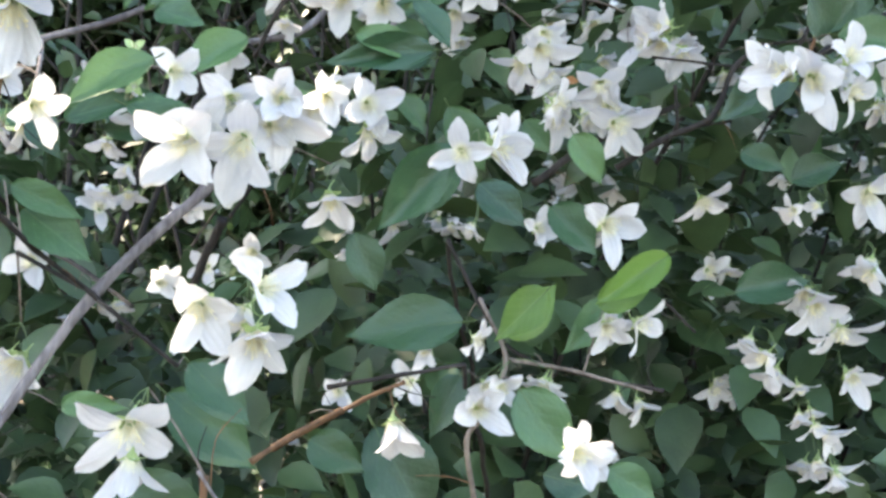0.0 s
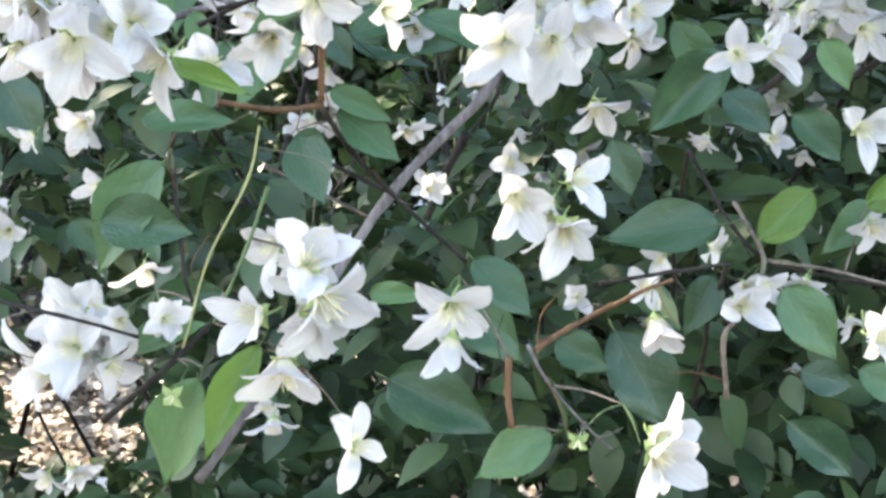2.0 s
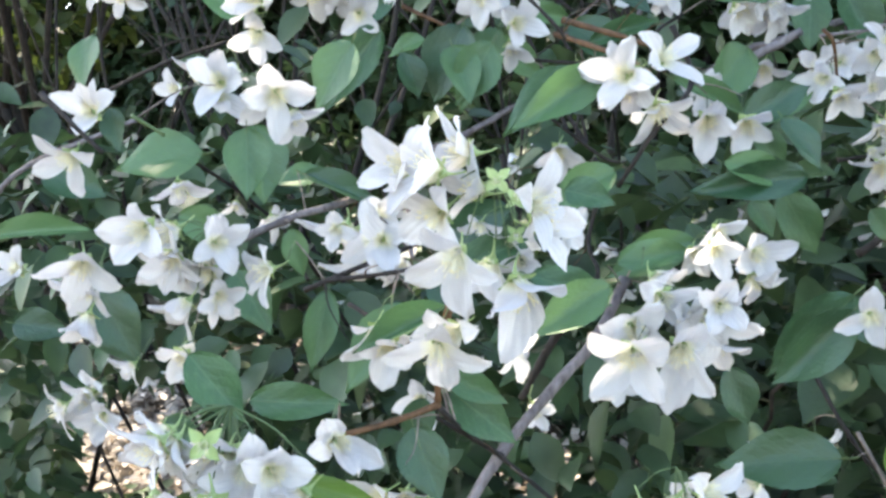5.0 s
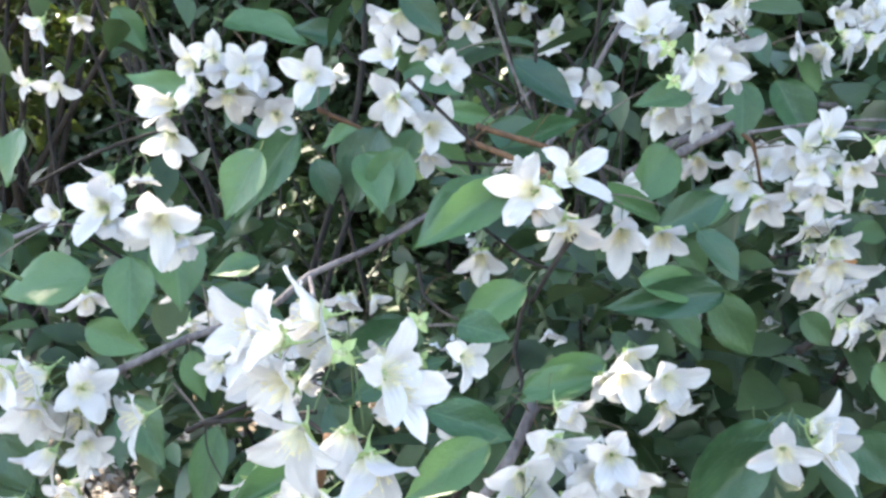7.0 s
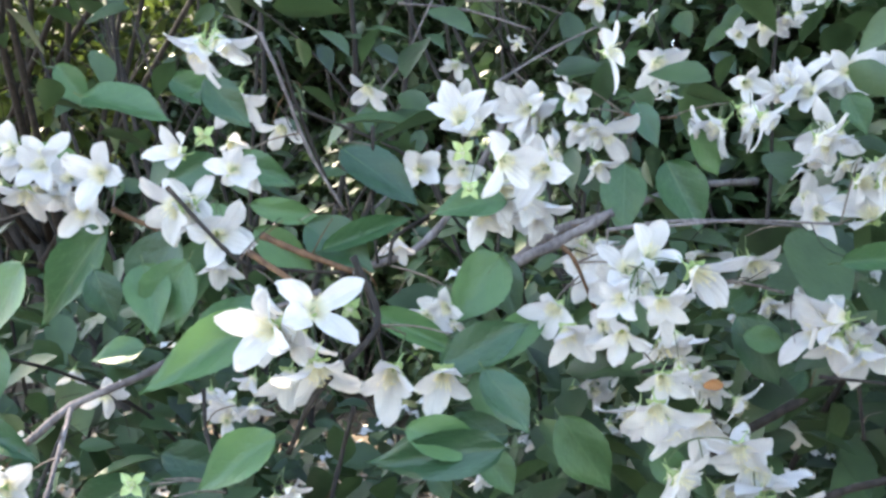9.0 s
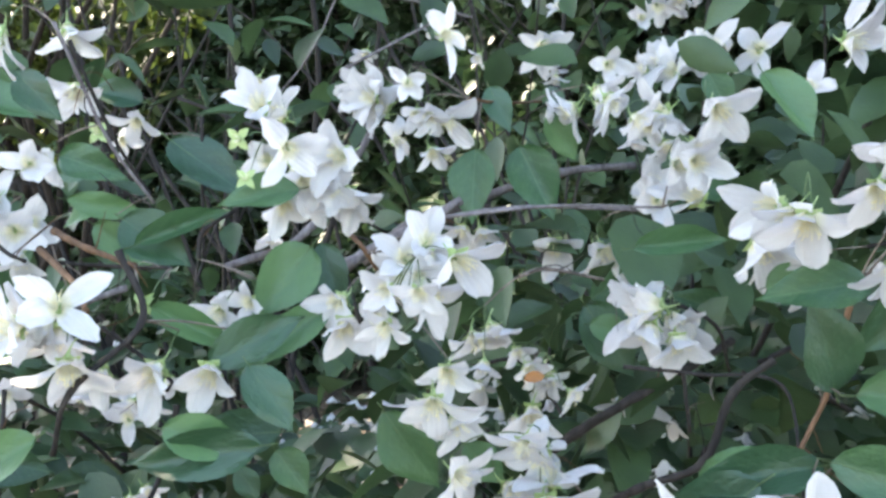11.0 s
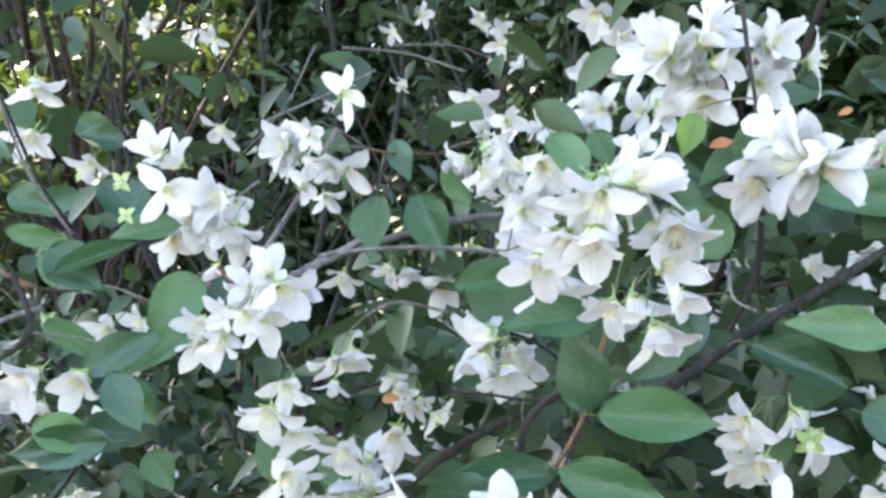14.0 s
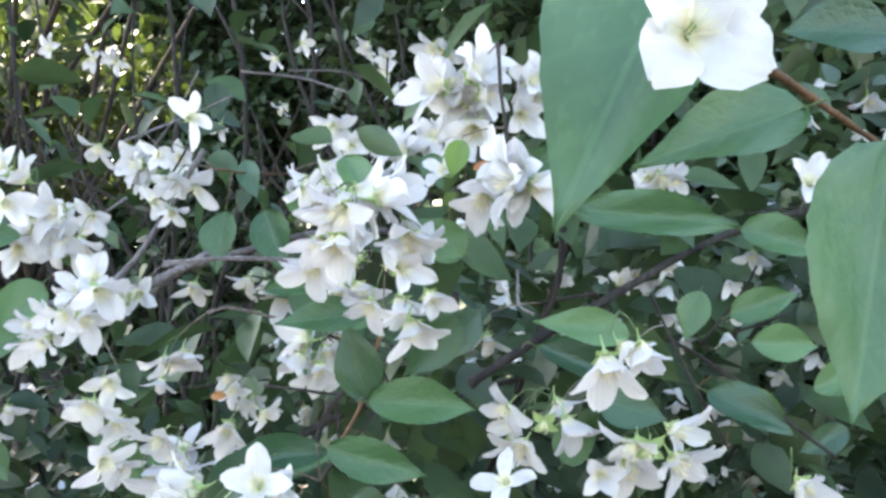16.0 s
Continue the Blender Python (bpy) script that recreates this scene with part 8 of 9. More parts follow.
s = spray(west, (0.190, 0.973, 1.710))
s((0.198, 0.961, 1.692), (0.77, -0.07, -0.63), 0.0279, (-0.15, 3, 0.90), (2.02, 3, 0.90), (3.09, 3, 1.00), (-1.92, 3, 1.10))
s = spray(west, (0.181, 1.067, 1.743))
s((0.184, 1.049, 1.729), (0.45, -0.82, -0.34), 0.0210, (-0.12, 2, 1.10), (1.45, 2, 0.90), (3.02, 2, 1.10), (-1.59, 2, 1.00))
s = spray(west, (0.253, 0.924, 1.690))
s((0.248, 0.905, 1.674), (-0.58, -0.70, -0.42), 0.0279, (1.53, 3, 1.20), (-3.08, 3, 1.10), (-1.91, 3, 1.10), (-0.64, 3, 1.00))
s = spray(west, (0.275, 0.861, 1.686))
s((0.281, 0.843, 1.669), (0.59, -0.60, -0.55), 0.0279, (1.02, 2, 1.00), (2.59, 2, 1.00), (-2.13, 2, 0.90), (-0.55, 2, 1.00))
s = spray(west, (0.268, 1.096, 1.749))
s((0.267, 1.063, 1.736), (-0.29, -0.96, 0.04), 0.0279, (0.74, 4, 1.10), (2.21, 3, 0.82), (-2.70, 3, 1.00), (-1.03, 3, 1.10))
s((0.275, 1.081, 1.740), (-0.76, -0.63, -0.11), 0.0279, (-0.01, 3, 0.97), (1.68, 1, 0.89), (3.08, 3, 1.02), (4.69, 3, 0.94))
s((0.251, 1.076, 1.734), (0.18, -0.98, -0.08), 0.0248, (0.67, 1, 0.95), (1.92, 3, 0.96), (3.83, 3, 1.02), (5.23, 2, 0.96))
s((0.267, 1.084, 1.736), (-0.46, -0.88, -0.11), 0.0257, (0.57, 1, 0.98), (2.20, 2, 0.93), (3.85, 1, 1.03), (5.41, 2, 1.02))
s = spray(west, (0.305, 1.095, 1.746))
s((0.301, 1.075, 1.735), (-0.41, -0.90, 0.15), 0.0279, (0.44, 4, 1.20), (2.12, 4, 0.82), (-2.20, 4, 0.90), (-1.13, 4, 1.10))
s = spray(west, (0.229, 0.967, 1.634))
s((0.236, 0.936, 1.618), (0.31, -0.95, 0.04), 0.0279, (0.74, 1, 1.10), (2.31, 1, 0.90), (-2.90, 1, 0.90), (-1.53, 2, 1.20))
s((0.229, 0.957, 1.628), (0.40, -0.91, 0.09), 0.0258, (0.44, 3, 0.93), (1.84, 2, 0.91), (3.63, 2, 0.93), (4.88, 2, 0.94))
s = spray(west, (0.259, 0.873, 1.656))
s((0.269, 0.844, 1.638), (0.45, -0.82, -0.34), 0.0251, (1.20, 1, 1.00), (2.78, 1, 1.10), (-2.04, 1, 0.82), (-0.27, 1, 1.10))
s((0.268, 0.863, 1.649), (0.66, -0.72, -0.20), 0.0223, (0.69, 3, 0.97), (2.16, 1, 1.01), (4.00, 2, 0.99), (5.32, 2, 1.04))
s((0.257, 0.858, 1.638), (0.72, -0.66, -0.21), 0.0243, (0.92, 3, 0.96), (2.31, 2, 0.91), (3.74, 2, 0.92), (5.40, 2, 1.01))
s = spray(west, (0.308, 0.800, 1.615))
s((0.316, 0.780, 1.610), (-0.61, -0.79, -0.08), 0.0279, (0.80, 1, 1.00), (2.67, 1, 1.10), (-2.64, 1, 1.00), (-0.67, 1, 1.00))
s((0.305, 0.775, 1.593), (0.47, -0.55, -0.69), 0.0265, (0.14, 1, 1.00), (1.81, 1, 1.10), (-3.10, 1, 1.20), (-1.43, 1, 1.00))
s((0.308, 0.796, 1.594), (0.67, -0.20, -0.71), 0.0257, (0.66, 1, 0.97), (2.60, 2, 1.05), (4.23, 2, 0.99), (5.38, 2, 1.05))
s = spray(west, (0.336, 0.917, 1.689))
s((0.334, 0.899, 1.680), (-0.21, -0.82, 0.54), 0.0204, (1.14, 3, 1.00), (2.91, 3, 1.00), (-1.80, 3, 1.10), (-0.33, 3, 1.00))
s = spray(west, (0.272, 0.907, 1.621))
s((0.269, 0.888, 1.614), (-0.38, -0.77, 0.51), 0.0279, (0.35, 1, 1.00), (1.92, 1, 1.00), (-2.79, 1, 1.20), (-1.42, 1, 0.90))
s = spray(west, (0.231, 1.313, 1.862))
s((0.251, 1.288, 1.855), (0.74, -0.67, -0.00), 0.0245, (1.16, 3, 1.00), (2.53, 3, 1.00), (-2.08, 3, 1.00), (-0.31, 3, 0.82))
s((0.233, 1.300, 1.838), (0.42, 0.02, -0.91), 0.0195, (1.73, 3, 0.99), (3.30, 1, 1.06), (4.55, 1, 0.93), (6.33, 1, 0.93))
s((0.230, 1.295, 1.853), (0.58, -0.81, -0.07), 0.0239, (1.24, 2, 1.08), (2.62, 3, 0.95), (4.34, 3, 0.91), (6.02, 2, 0.90))
s((0.210, 1.295, 1.826), (0.27, -0.47, -0.84), 0.0219, (1.58, 3, 0.91), (3.15, 1, 0.97), (4.32, 3, 0.91), (5.91, 2, 1.01))
s((0.253, 1.306, 1.864), (0.79, -0.60, -0.15), 0.0228, (1.36, 3, 1.00), (3.11, 1, 0.97), (4.67, 3, 0.91), (6.15, 2, 0.91))
s = spray(west, (0.210, 1.293, 1.844))
s((0.222, 1.281, 1.831), (-0.18, -0.27, -0.95), 0.0205, (-2.17, 2, 1.00), (-0.60, 2, 1.00), (0.97, 2, 1.00), (2.74, 2, 1.10))
s((0.198, 1.274, 1.820), (0.10, -0.64, -0.76), 0.0249, (0.01, 4, 1.00), (1.58, 4, 1.00), (-3.13, 4, 1.00), (-1.46, 4, 1.00))
s = spray(west, (0.231, 1.087, 1.733))
s((0.227, 1.068, 1.727), (-0.40, -0.68, 0.62), 0.0279, (0.62, 4, 1.20), (2.09, 4, 1.00), (-2.52, 4, 1.10), (-1.25, 4, 1.20))
s = spray(west, (-0.833, 1.788, 2.079))
s((-0.826, 1.754, 2.059), (-0.00, -0.99, -0.13), 0.0279, (0.28, 4, 1.20), (2.15, 4, 1.20), (-2.96, 4, 1.00), (-1.69, 4, 1.20))
s((-0.839, 1.774, 2.069), (-0.26, -0.97, 0.04), 0.0278, (1.32, 3, 1.05), (2.78, 1, 0.99), (4.50, 3, 1.00), (6.00, 2, 0.89))
s((-0.840, 1.775, 2.071), (-0.52, -0.85, -0.05), 0.0254, (1.05, 3, 0.89), (2.64, 2, 0.94), (4.26, 2, 1.05), (5.60, 1, 0.96))
s = spray(west, (-0.752, 1.813, 2.059))
s((-0.751, 1.792, 2.044), (0.11, -0.94, -0.33), 0.0279, (0.36, 3, 1.00), (1.83, 4, 1.20), (-2.48, 3, 1.20), (-1.41, 3, 1.20))
s = spray(west, (-0.722, 1.837, 2.061))
s((-0.712, 1.814, 2.040), (0.31, -0.85, -0.42), 0.0279, (-0.29, 4, 1.20), (1.78, 4, 1.20), (-3.13, 4, 1.00), (-1.46, 3, 1.20))
s((-0.731, 1.820, 2.051), (-0.41, -0.85, -0.33), 0.0254, (0.43, 2, 0.89), (2.04, 2, 0.90), (3.40, 2, 1.08), (5.01, 3, 1.00))
s = spray(west, (0.227, 1.085, 1.734))
s((0.237, 1.060, 1.719), (-0.38, -0.87, 0.32), 0.0260, (0.32, 3, 1.20), (2.10, 3, 1.00), (-2.62, 3, 1.00), (-1.25, 3, 0.90))
s((0.215, 1.057, 1.723), (-0.82, -0.56, 0.10), 0.0174, (1.29, 2, 1.00), (2.96, 2, 1.00), (-1.95, 2, 1.00), (-0.18, 2, 1.00))
s((0.226, 1.077, 1.722), (0.35, -0.77, 0.53), 0.0253, (1.26, 1, 0.90), (2.64, 3, 1.06), (4.10, 2, 0.89), (6.07, 2, 0.91))
s((0.215, 1.069, 1.725), (-0.76, -0.63, -0.12), 0.0165, (1.51, 2, 1.00), (3.01, 2, 1.08), (4.62, 2, 0.92), (6.11, 3, 0.93))
s((0.228, 1.075, 1.729), (-0.73, -0.68, 0.02), 0.0224, (0.12, 1, 1.03), (1.85, 2, 1.05), (3.52, 3, 1.06), (4.98, 2, 0.98))
s = spray(west, (0.262, 1.107, 1.846))
s((0.259, 1.080, 1.828), (-0.39, -0.66, -0.64), 0.0279, (1.15, 2, 1.00), (2.62, 2, 1.00), (-2.00, 2, 1.00), (-0.62, 2, 1.10))
s((0.262, 1.098, 1.827), (0.01, -0.71, -0.70), 0.0278, (-0.10, 2, 1.03), (1.56, 2, 1.08), (3.06, 2, 1.05), (5.09, 2, 0.99))
s = spray(west, (0.236, 0.889, 1.679))
s((0.232, 0.861, 1.667), (0.76, -0.17, -0.62), 0.0212, (0.37, 4, 1.00), (1.84, 4, 1.10), (-2.87, 4, 1.20), (-1.00, 4, 1.00))
s((0.249, 0.877, 1.652), (0.40, -0.32, -0.86), 0.0167, (0.20, 3, 0.90), (1.78, 3, 1.00), (-2.64, 3, 1.00), (-1.37, 3, 1.00))
s((0.238, 0.884, 1.664), (0.12, -0.57, -0.81), 0.0160, (0.70, 2, 0.90), (2.50, 2, 1.08), (3.72, 3, 1.06), (5.30, 2, 1.01))
s((0.231, 0.877, 1.657), (-0.03, -0.07, -1.00), 0.0145, (0.26, 2, 1.03), (1.76, 2, 0.91), (3.24, 3, 1.07), (4.96, 2, 1.04))
s((0.243, 0.878, 1.670), (0.51, -0.13, -0.85), 0.0182, (0.88, 1, 0.91), (2.29, 2, 0.97), (3.64, 1, 1.05), (5.64, 3, 0.98))
leaf(west, (-0.148, 0.775, 1.604), (-0.172, 0.747, 1.540), (0.07, -0.91, 0.40), 0.0344)
leaf(west, (-0.096, 0.796, 1.609), (-0.046, 0.796, 1.580), (0.14, -0.87, 0.47), 0.0370, 2)
leaf(west, (0.080, 0.748, 1.559), (0.040, 0.712, 1.524), (0.28, -0.92, 0.29), 0.0207)
leaf(west, (0.097, 0.967, 1.658), (0.098, 0.947, 1.603), (0.10, -0.84, 0.53), 0.0364)
leaf(west, (0.127, 0.984, 1.660), (0.155, 0.980, 1.602), (0.11, -0.97, 0.23), 0.0386)
leaf(west, (-0.079, 0.786, 1.592), (-0.025, 0.816, 1.617), (0.46, -0.82, 0.34), 0.0182)
leaf(west, (-0.136, 0.790, 1.623), (-0.090, 0.815, 1.613), (0.32, -0.93, 0.16), 0.0188)
leaf(west, (0.073, 0.837, 1.481), (0.107, 0.846, 1.429), (0.11, -0.95, 0.31), 0.0364)
leaf(west, (0.147, 0.995, 1.685), (0.169, 1.005, 1.649), (0.16, -0.84, 0.52), 0.0270)
leaf(west, (0.102, 0.989, 1.708), (0.121, 0.981, 1.671), (0.06, -0.85, 0.53), 0.0226)
leaf(west, (0.188, 0.943, 1.528), (0.219, 0.948, 1.522), (0.49, -0.83, 0.27), 0.0219)
leaf(west, (0.264, 1.044, 1.716), (0.280, 1.047, 1.682), (0.12, -0.96, 0.24), 0.0245)
leaf(west, (-0.092, 0.845, 1.665), (-0.032, 0.850, 1.624), (0.53, -0.74, 0.42), 0.0363, 2)
leaf(west, (0.054, 0.764, 1.625), (0.019, 0.733, 1.619), (0.41, -0.79, 0.46), 0.0226)
leaf(west, (0.183, 0.954, 1.541), (0.217, 0.969, 1.487), (0.45, -0.83, 0.32), 0.0431, 2)
leaf(west, (-0.172, 0.859, 1.605), (-0.126, 0.871, 1.571), (0.30, -0.94, 0.15), 0.0290)
s = spray(west, (0.357, 1.153, 1.370))
s((0.360, 1.136, 1.352), (0.36, -0.55, -0.75), 0.0260, (0.15, 2, 1.02), (1.77, 1, 0.94), (3.03, 2, 1.00), (4.58, 3, 1.02))
s = spray(west, (0.061, 0.992, 1.612))
s((0.061, 0.975, 1.592), (0.04, -0.50, -0.86), 0.0260, (0.16, 3, 1.01), (1.48, 3, 1.02), (3.15, 2, 1.02), (4.76, 2, 0.96))
s = spray(west, (0.043, 1.121, 1.617))
s((0.041, 1.104, 1.598), (-0.24, -0.56, -0.80), 0.0260, (0.03, 2, 1.05), (1.72, 2, 1.03), (3.18, 3, 1.00), (4.80, 2, 1.03))
s = spray(west, (0.049, 1.133, 1.616))
s((0.052, 1.119, 1.596), (0.35, -0.29, -0.89), 0.0260, (-0.06, 2, 0.90), (1.56, 2, 0.92), (3.33, 2, 0.93), (4.77, 2, 0.93))
leaf(west, (-0.362, 1.174, 1.741), (-0.419, 1.146, 1.759), (0.46, -0.82, 0.35), 0.0362)
leaf(west, (-0.338, 1.074, 1.675), (-0.390, 1.051, 1.651), (0.37, -0.93, 0.03), 0.0344)
leaf(west, (-0.275, 0.994, 1.621), (-0.312, 0.981, 1.605), (0.03, -0.87, 0.49), 0.0227)
leaf(west, (0.276, 1.041, 1.528), (0.235, 1.025, 1.546), (0.39, -0.90, 0.22), 0.0266)
leaf(west, (0.248, 1.080, 1.530), (0.265, 1.079, 1.485), (0.27, -0.95, 0.17), 0.0321)
leaf(west, (0.400, 1.034, 1.441), (0.431, 1.043, 1.492), (-0.14, -0.96, 0.24), 0.0394)

# corner branch
s = spray(corner, (0.500, 0.703, 1.583))
s((0.497, 0.680, 1.562), (0.27, -0.55, -0.79), 0.0279, (-0.07, 1, 1.00), (1.60, 1, 1.00), (-3.01, 1, 1.00), (-1.44, 1, 1.00))
s((0.513, 0.688, 1.568), (0.37, -0.32, -0.87), 0.0204, (1.29, 1, 1.00), (2.86, 1, 1.00), (-1.86, 1, 1.00), (-0.49, 1, 1.00))
s((0.501, 0.698, 1.567), (0.79, -0.03, -0.62), 0.0179, (1.15, 1, 1.05), (2.97, 3, 1.06), (4.30, 2, 0.99), (5.94, 2, 1.04))
s = spray(corner, (0.501, 0.802, 1.515))
s((0.519, 0.781, 1.498), (0.67, -0.42, -0.61), 0.0279, (1.07, 2, 1.10), (3.04, 3, 0.90), (-1.78, 2, 0.90), (-0.40, 2, 0.90))
s((0.498, 0.780, 1.505), (-0.27, -0.65, -0.71), 0.0245, (0.41, 4, 0.90), (1.98, 4, 1.10), (-2.33, 4, 1.00), (-1.06, 4, 1.00))
s((0.478, 0.774, 1.486), (0.34, -0.94, -0.04), 0.0197, (0.44, 1, 1.00), (2.11, 1, 1.00), (-2.60, 1, 1.00), (-1.03, 1, 0.90))
s((0.507, 0.774, 1.504), (0.10, -0.89, -0.45), 0.0208)
s((0.491, 0.791, 1.490), (0.54, -0.62, -0.57), 0.0258, (1.40, 3, 0.99), (3.04, 1, 0.92), (4.58, 3, 1.02), (6.21, 1, 0.93))
s((0.521, 0.801, 1.497), (0.56, -0.47, -0.68), 0.0246, (1.10, 3, 0.89), (2.84, 3, 1.07), (4.30, 2, 0.89), (5.83, 2, 0.99))
s((0.516, 0.794, 1.513), (0.87, -0.26, -0.42), 0.0265, (1.45, 2, 1.05), (3.15, 3, 0.90), (4.70, 2, 0.91), (6.34, 1, 1.02))
s = spray(corner, (0.450, 0.769, 1.532))
s((0.450, 0.753, 1.517), (0.10, -0.88, -0.46), 0.0170)
s = spray(corner, (0.584, 0.790, 1.506))
s((0.588, 0.772, 1.491), (0.47, -0.78, -0.41), 0.0236, (0.20, 1, 1.00), (1.87, 1, 1.10), (3.04, 0, 1.00), (-1.37, 1, 1.00))
s = spray(corner, (0.611, 1.057, 1.696))
s((0.598, 1.033, 1.681), (0.25, -0.89, 0.38), 0.0272, (1.06, 2, 1.00), (2.43, 2, 0.90), (-1.98, 2, 1.20), (-0.51, 2, 1.00))
s((0.624, 1.045, 1.694), (-0.21, -0.31, 0.93), 0.0201, (0.02, 4, 0.90), (1.59, 4, 1.00), (-3.12, 4, 1.00), (-1.55, 4, 0.90))
s((0.607, 1.047, 1.692), (-0.62, -0.02, 0.79), 0.0174, (1.43, 2, 0.90), (2.85, 1, 0.99), (4.39, 2, 0.91), (5.92, 2, 0.89))
s = spray(corner, (0.552, 0.484, 1.675))
s((0.555, 0.464, 1.662), (0.34, -0.94, -0.04), 0.0230, (0.69, 2, 1.00, 1.45), (2.46, 2, 1.00, 1.45), (-2.35, 2, 1.00, 1.45), (-0.48, 2, 1.10, 1.45))
s = spray(corner, (0.582, 1.296, 1.526))
s((0.580, 1.280, 1.509), (-0.26, -0.55, -0.79), 0.0204, (0.85, 2, 1.00), (2.32, 2, 1.00), (-2.29, 2, 1.00), (-0.72, 2, 0.90))
s = spray(corner, (0.438, 1.253, 1.630))
s((0.433, 1.228, 1.609), (0.47, -0.78, -0.41), 0.0236, (1.07, 1, 1.00), (2.54, 1, 1.00), (-2.07, 1, 1.00), (-0.50, 1, 1.10))
s((0.455, 1.239, 1.632), (0.34, -0.94, -0.04), 0.0165, (1.24, 1, 1.00), (2.71, 1, 0.90), (-1.90, 1, 1.00), (-0.33, 1, 1.00))
s((0.435, 1.240, 1.605), (0.56, -0.51, -0.65), 0.0232, (0.51, 2, 1.06), (2.46, 2, 1.05), (4.00, 3, 0.89), (5.36, 3, 1.07))
leaf(corner, (0.489, 0.815, 1.565), (0.434, 0.789, 1.574), (0.13, -0.91, 0.40), 0.0250)
leaf(corner, (0.408, 0.904, 1.550), (0.474, 0.945, 1.523), (0.43, -0.79, 0.42), 0.0331, 2)
leaf(corner, (0.551, 0.541, 1.720), (0.523, 0.458, 1.621), (0.16, -0.95, 0.26), 0.0613)
leaf(corner, (0.586, 0.581, 1.662), (0.528, 0.552, 1.639), (0.19, -0.86, 0.47), 0.0305)
leaf(corner, (0.611, 0.543, 1.643), (0.597, 0.522, 1.556), (0.24, -0.88, 0.42), 0.0538)
leaf(corner, (0.619, 0.622, 1.697), (0.580, 0.602, 1.699), (0.08, -0.95, 0.31), 0.0276)
leaf(corner, (0.444, 0.844, 1.647), (0.557, 0.866, 1.640), (0.47, -0.85, 0.23), 0.0331)
leaf(corner, (0.551, 0.921, 1.638), (0.608, 0.931, 1.624), (0.31, -0.88, 0.35), 0.0320)
leaf(corner, (0.521, 0.954, 1.593), (0.511, 0.942, 1.557), (0.08, -0.92, 0.38), 0.0254)
leaf(corner, (0.533, 0.856, 1.528), (0.589, 0.864, 1.502), (0.50, -0.76, 0.41), 0.0291, 2)
leaf(corner, (0.559, 0.923, 1.558), (0.605, 0.936, 1.556), (0.10, -0.98, 0.19), 0.0280)
leaf(corner, (0.474, 0.793, 1.527), (0.515, 0.794, 1.517), (0.35, -0.88, 0.32), 0.0286, 2)
leaf(corner, (0.542, 0.954, 1.575), (0.593, 0.978, 1.593), (0.41, -0.86, 0.30), 0.0254)
s = spray(corner, (0.551, 1.286, 1.654))
s((0.550, 1.269, 1.634), (-0.08, -0.53, -0.85), 0.0260, (-0.20, 2, 0.92), (1.51, 2, 1.00), (3.09, 2, 0.92), (4.76, 2, 0.97))
s = spray(corner, (0.533, 1.233, 1.479))
s((0.534, 1.218, 1.459), (0.14, -0.29, -0.95), 0.0260, (0.14, 1, 0.95), (1.80, 1, 0.98), (3.02, 0, 1.00), (4.77, 2, 1.02))
s = spray(corner, (0.662, 1.300, 1.817))
s((0.663, 1.285, 1.797), (0.18, -0.32, -0.93), 0.0260, (0.04, 2, 0.91), (1.80, 3, 0.95), (3.11, 3, 1.08), (4.98, 2, 0.97))
leaf(corner, (0.535, 1.103, 1.505), (0.588, 1.114, 1.472), (0.15, -0.99, 0.08), 0.0345)
leaf(corner, (0.632, 1.086, 1.479), (0.595, 1.063, 1.460), (0.36, -0.89, 0.26), 0.0255)
leaf(corner, (0.606, 1.130, 1.506), (0.654, 1.149, 1.531), (0.23, -0.96, 0.19), 0.0319)


# ---- the inside of the shrub ----
# gaps in the foliage: a point, the way through and the width
CLEARINGS = [(Vector((0.018, 0, 1.439)), Vector((-0.525, 0.804, -0.272)).normalized(), 0.15), (Vector((0.059, 0.074, 1.554)), Vector((-0.314, 0.947, -0.065)).normalized(), 0.18)]


def inner_sheet(rnd, near, deep):
    """A place behind the flowering face, which runs from the shrub's west side to its east side."""
    while True:
        x = rnd.uniform(-1.7, 2.0)
        high = rnd.uniform(0.2, 2.7)
        front = 0.60 + 0.25 * abs(x - 0.15) + 0.16 * noise.noise(Vector((2.3 * x, 1.9 * high, 3.0)))
        p = Vector((x, front + near + deep * rnd.random() ** 1.3, high))
        round_off = ((p.x - 0.1) / 1.75) ** 2 + ((p.y - 1.1) / 1.25) ** 2 + max(0.0, (p.z - 1.3) / 1.45) ** 2 + 0.35 * noise.noise(p * 1.7)
        if p.z > (1.52 + 0.5 * max(0.0, p.x) if p.x < 0.4 else 1.7) and rnd.random() > (0.1 if p.x < 0.25 else 0.4):
            continue
        if round_off < 1 and all((p - a - w * (p - a).dot(w)).length > gap for a, w, gap in CLEARINGS):
            return p


# the canes that carry the flowering branches, rising from the shrub's foot
for b, back in list(DEEPEST.values()):
    foot = Vector((0.15 + 0.35 * (back.x - 0.15), 1.75, -0.03))
    line = smooth_line((foot, Vector((back.x * 0.8, 1.7, 0.7)), Vector((back.x, back.y + 0.42, back.z - 0.2)), back), 8)
    bm = bmesh.new()
    tube(bm, [p + 0.006 * noise.noise_vector(p * 9) if 0 < i < len(line) - 1 else p for i, p in enumerate(line)], [0.0048 - 0.0034 * i / len(line) for i in range(len(line))], 8)
    child("cane", mesh_of("cane", bm, BARK["dark"]), b, None, "dark woody cane")

shrub = tagged(new("mock_orange_shrub"), "dense mock orange shrub, dark green inner leaves and scattered white flowers", "shrub")
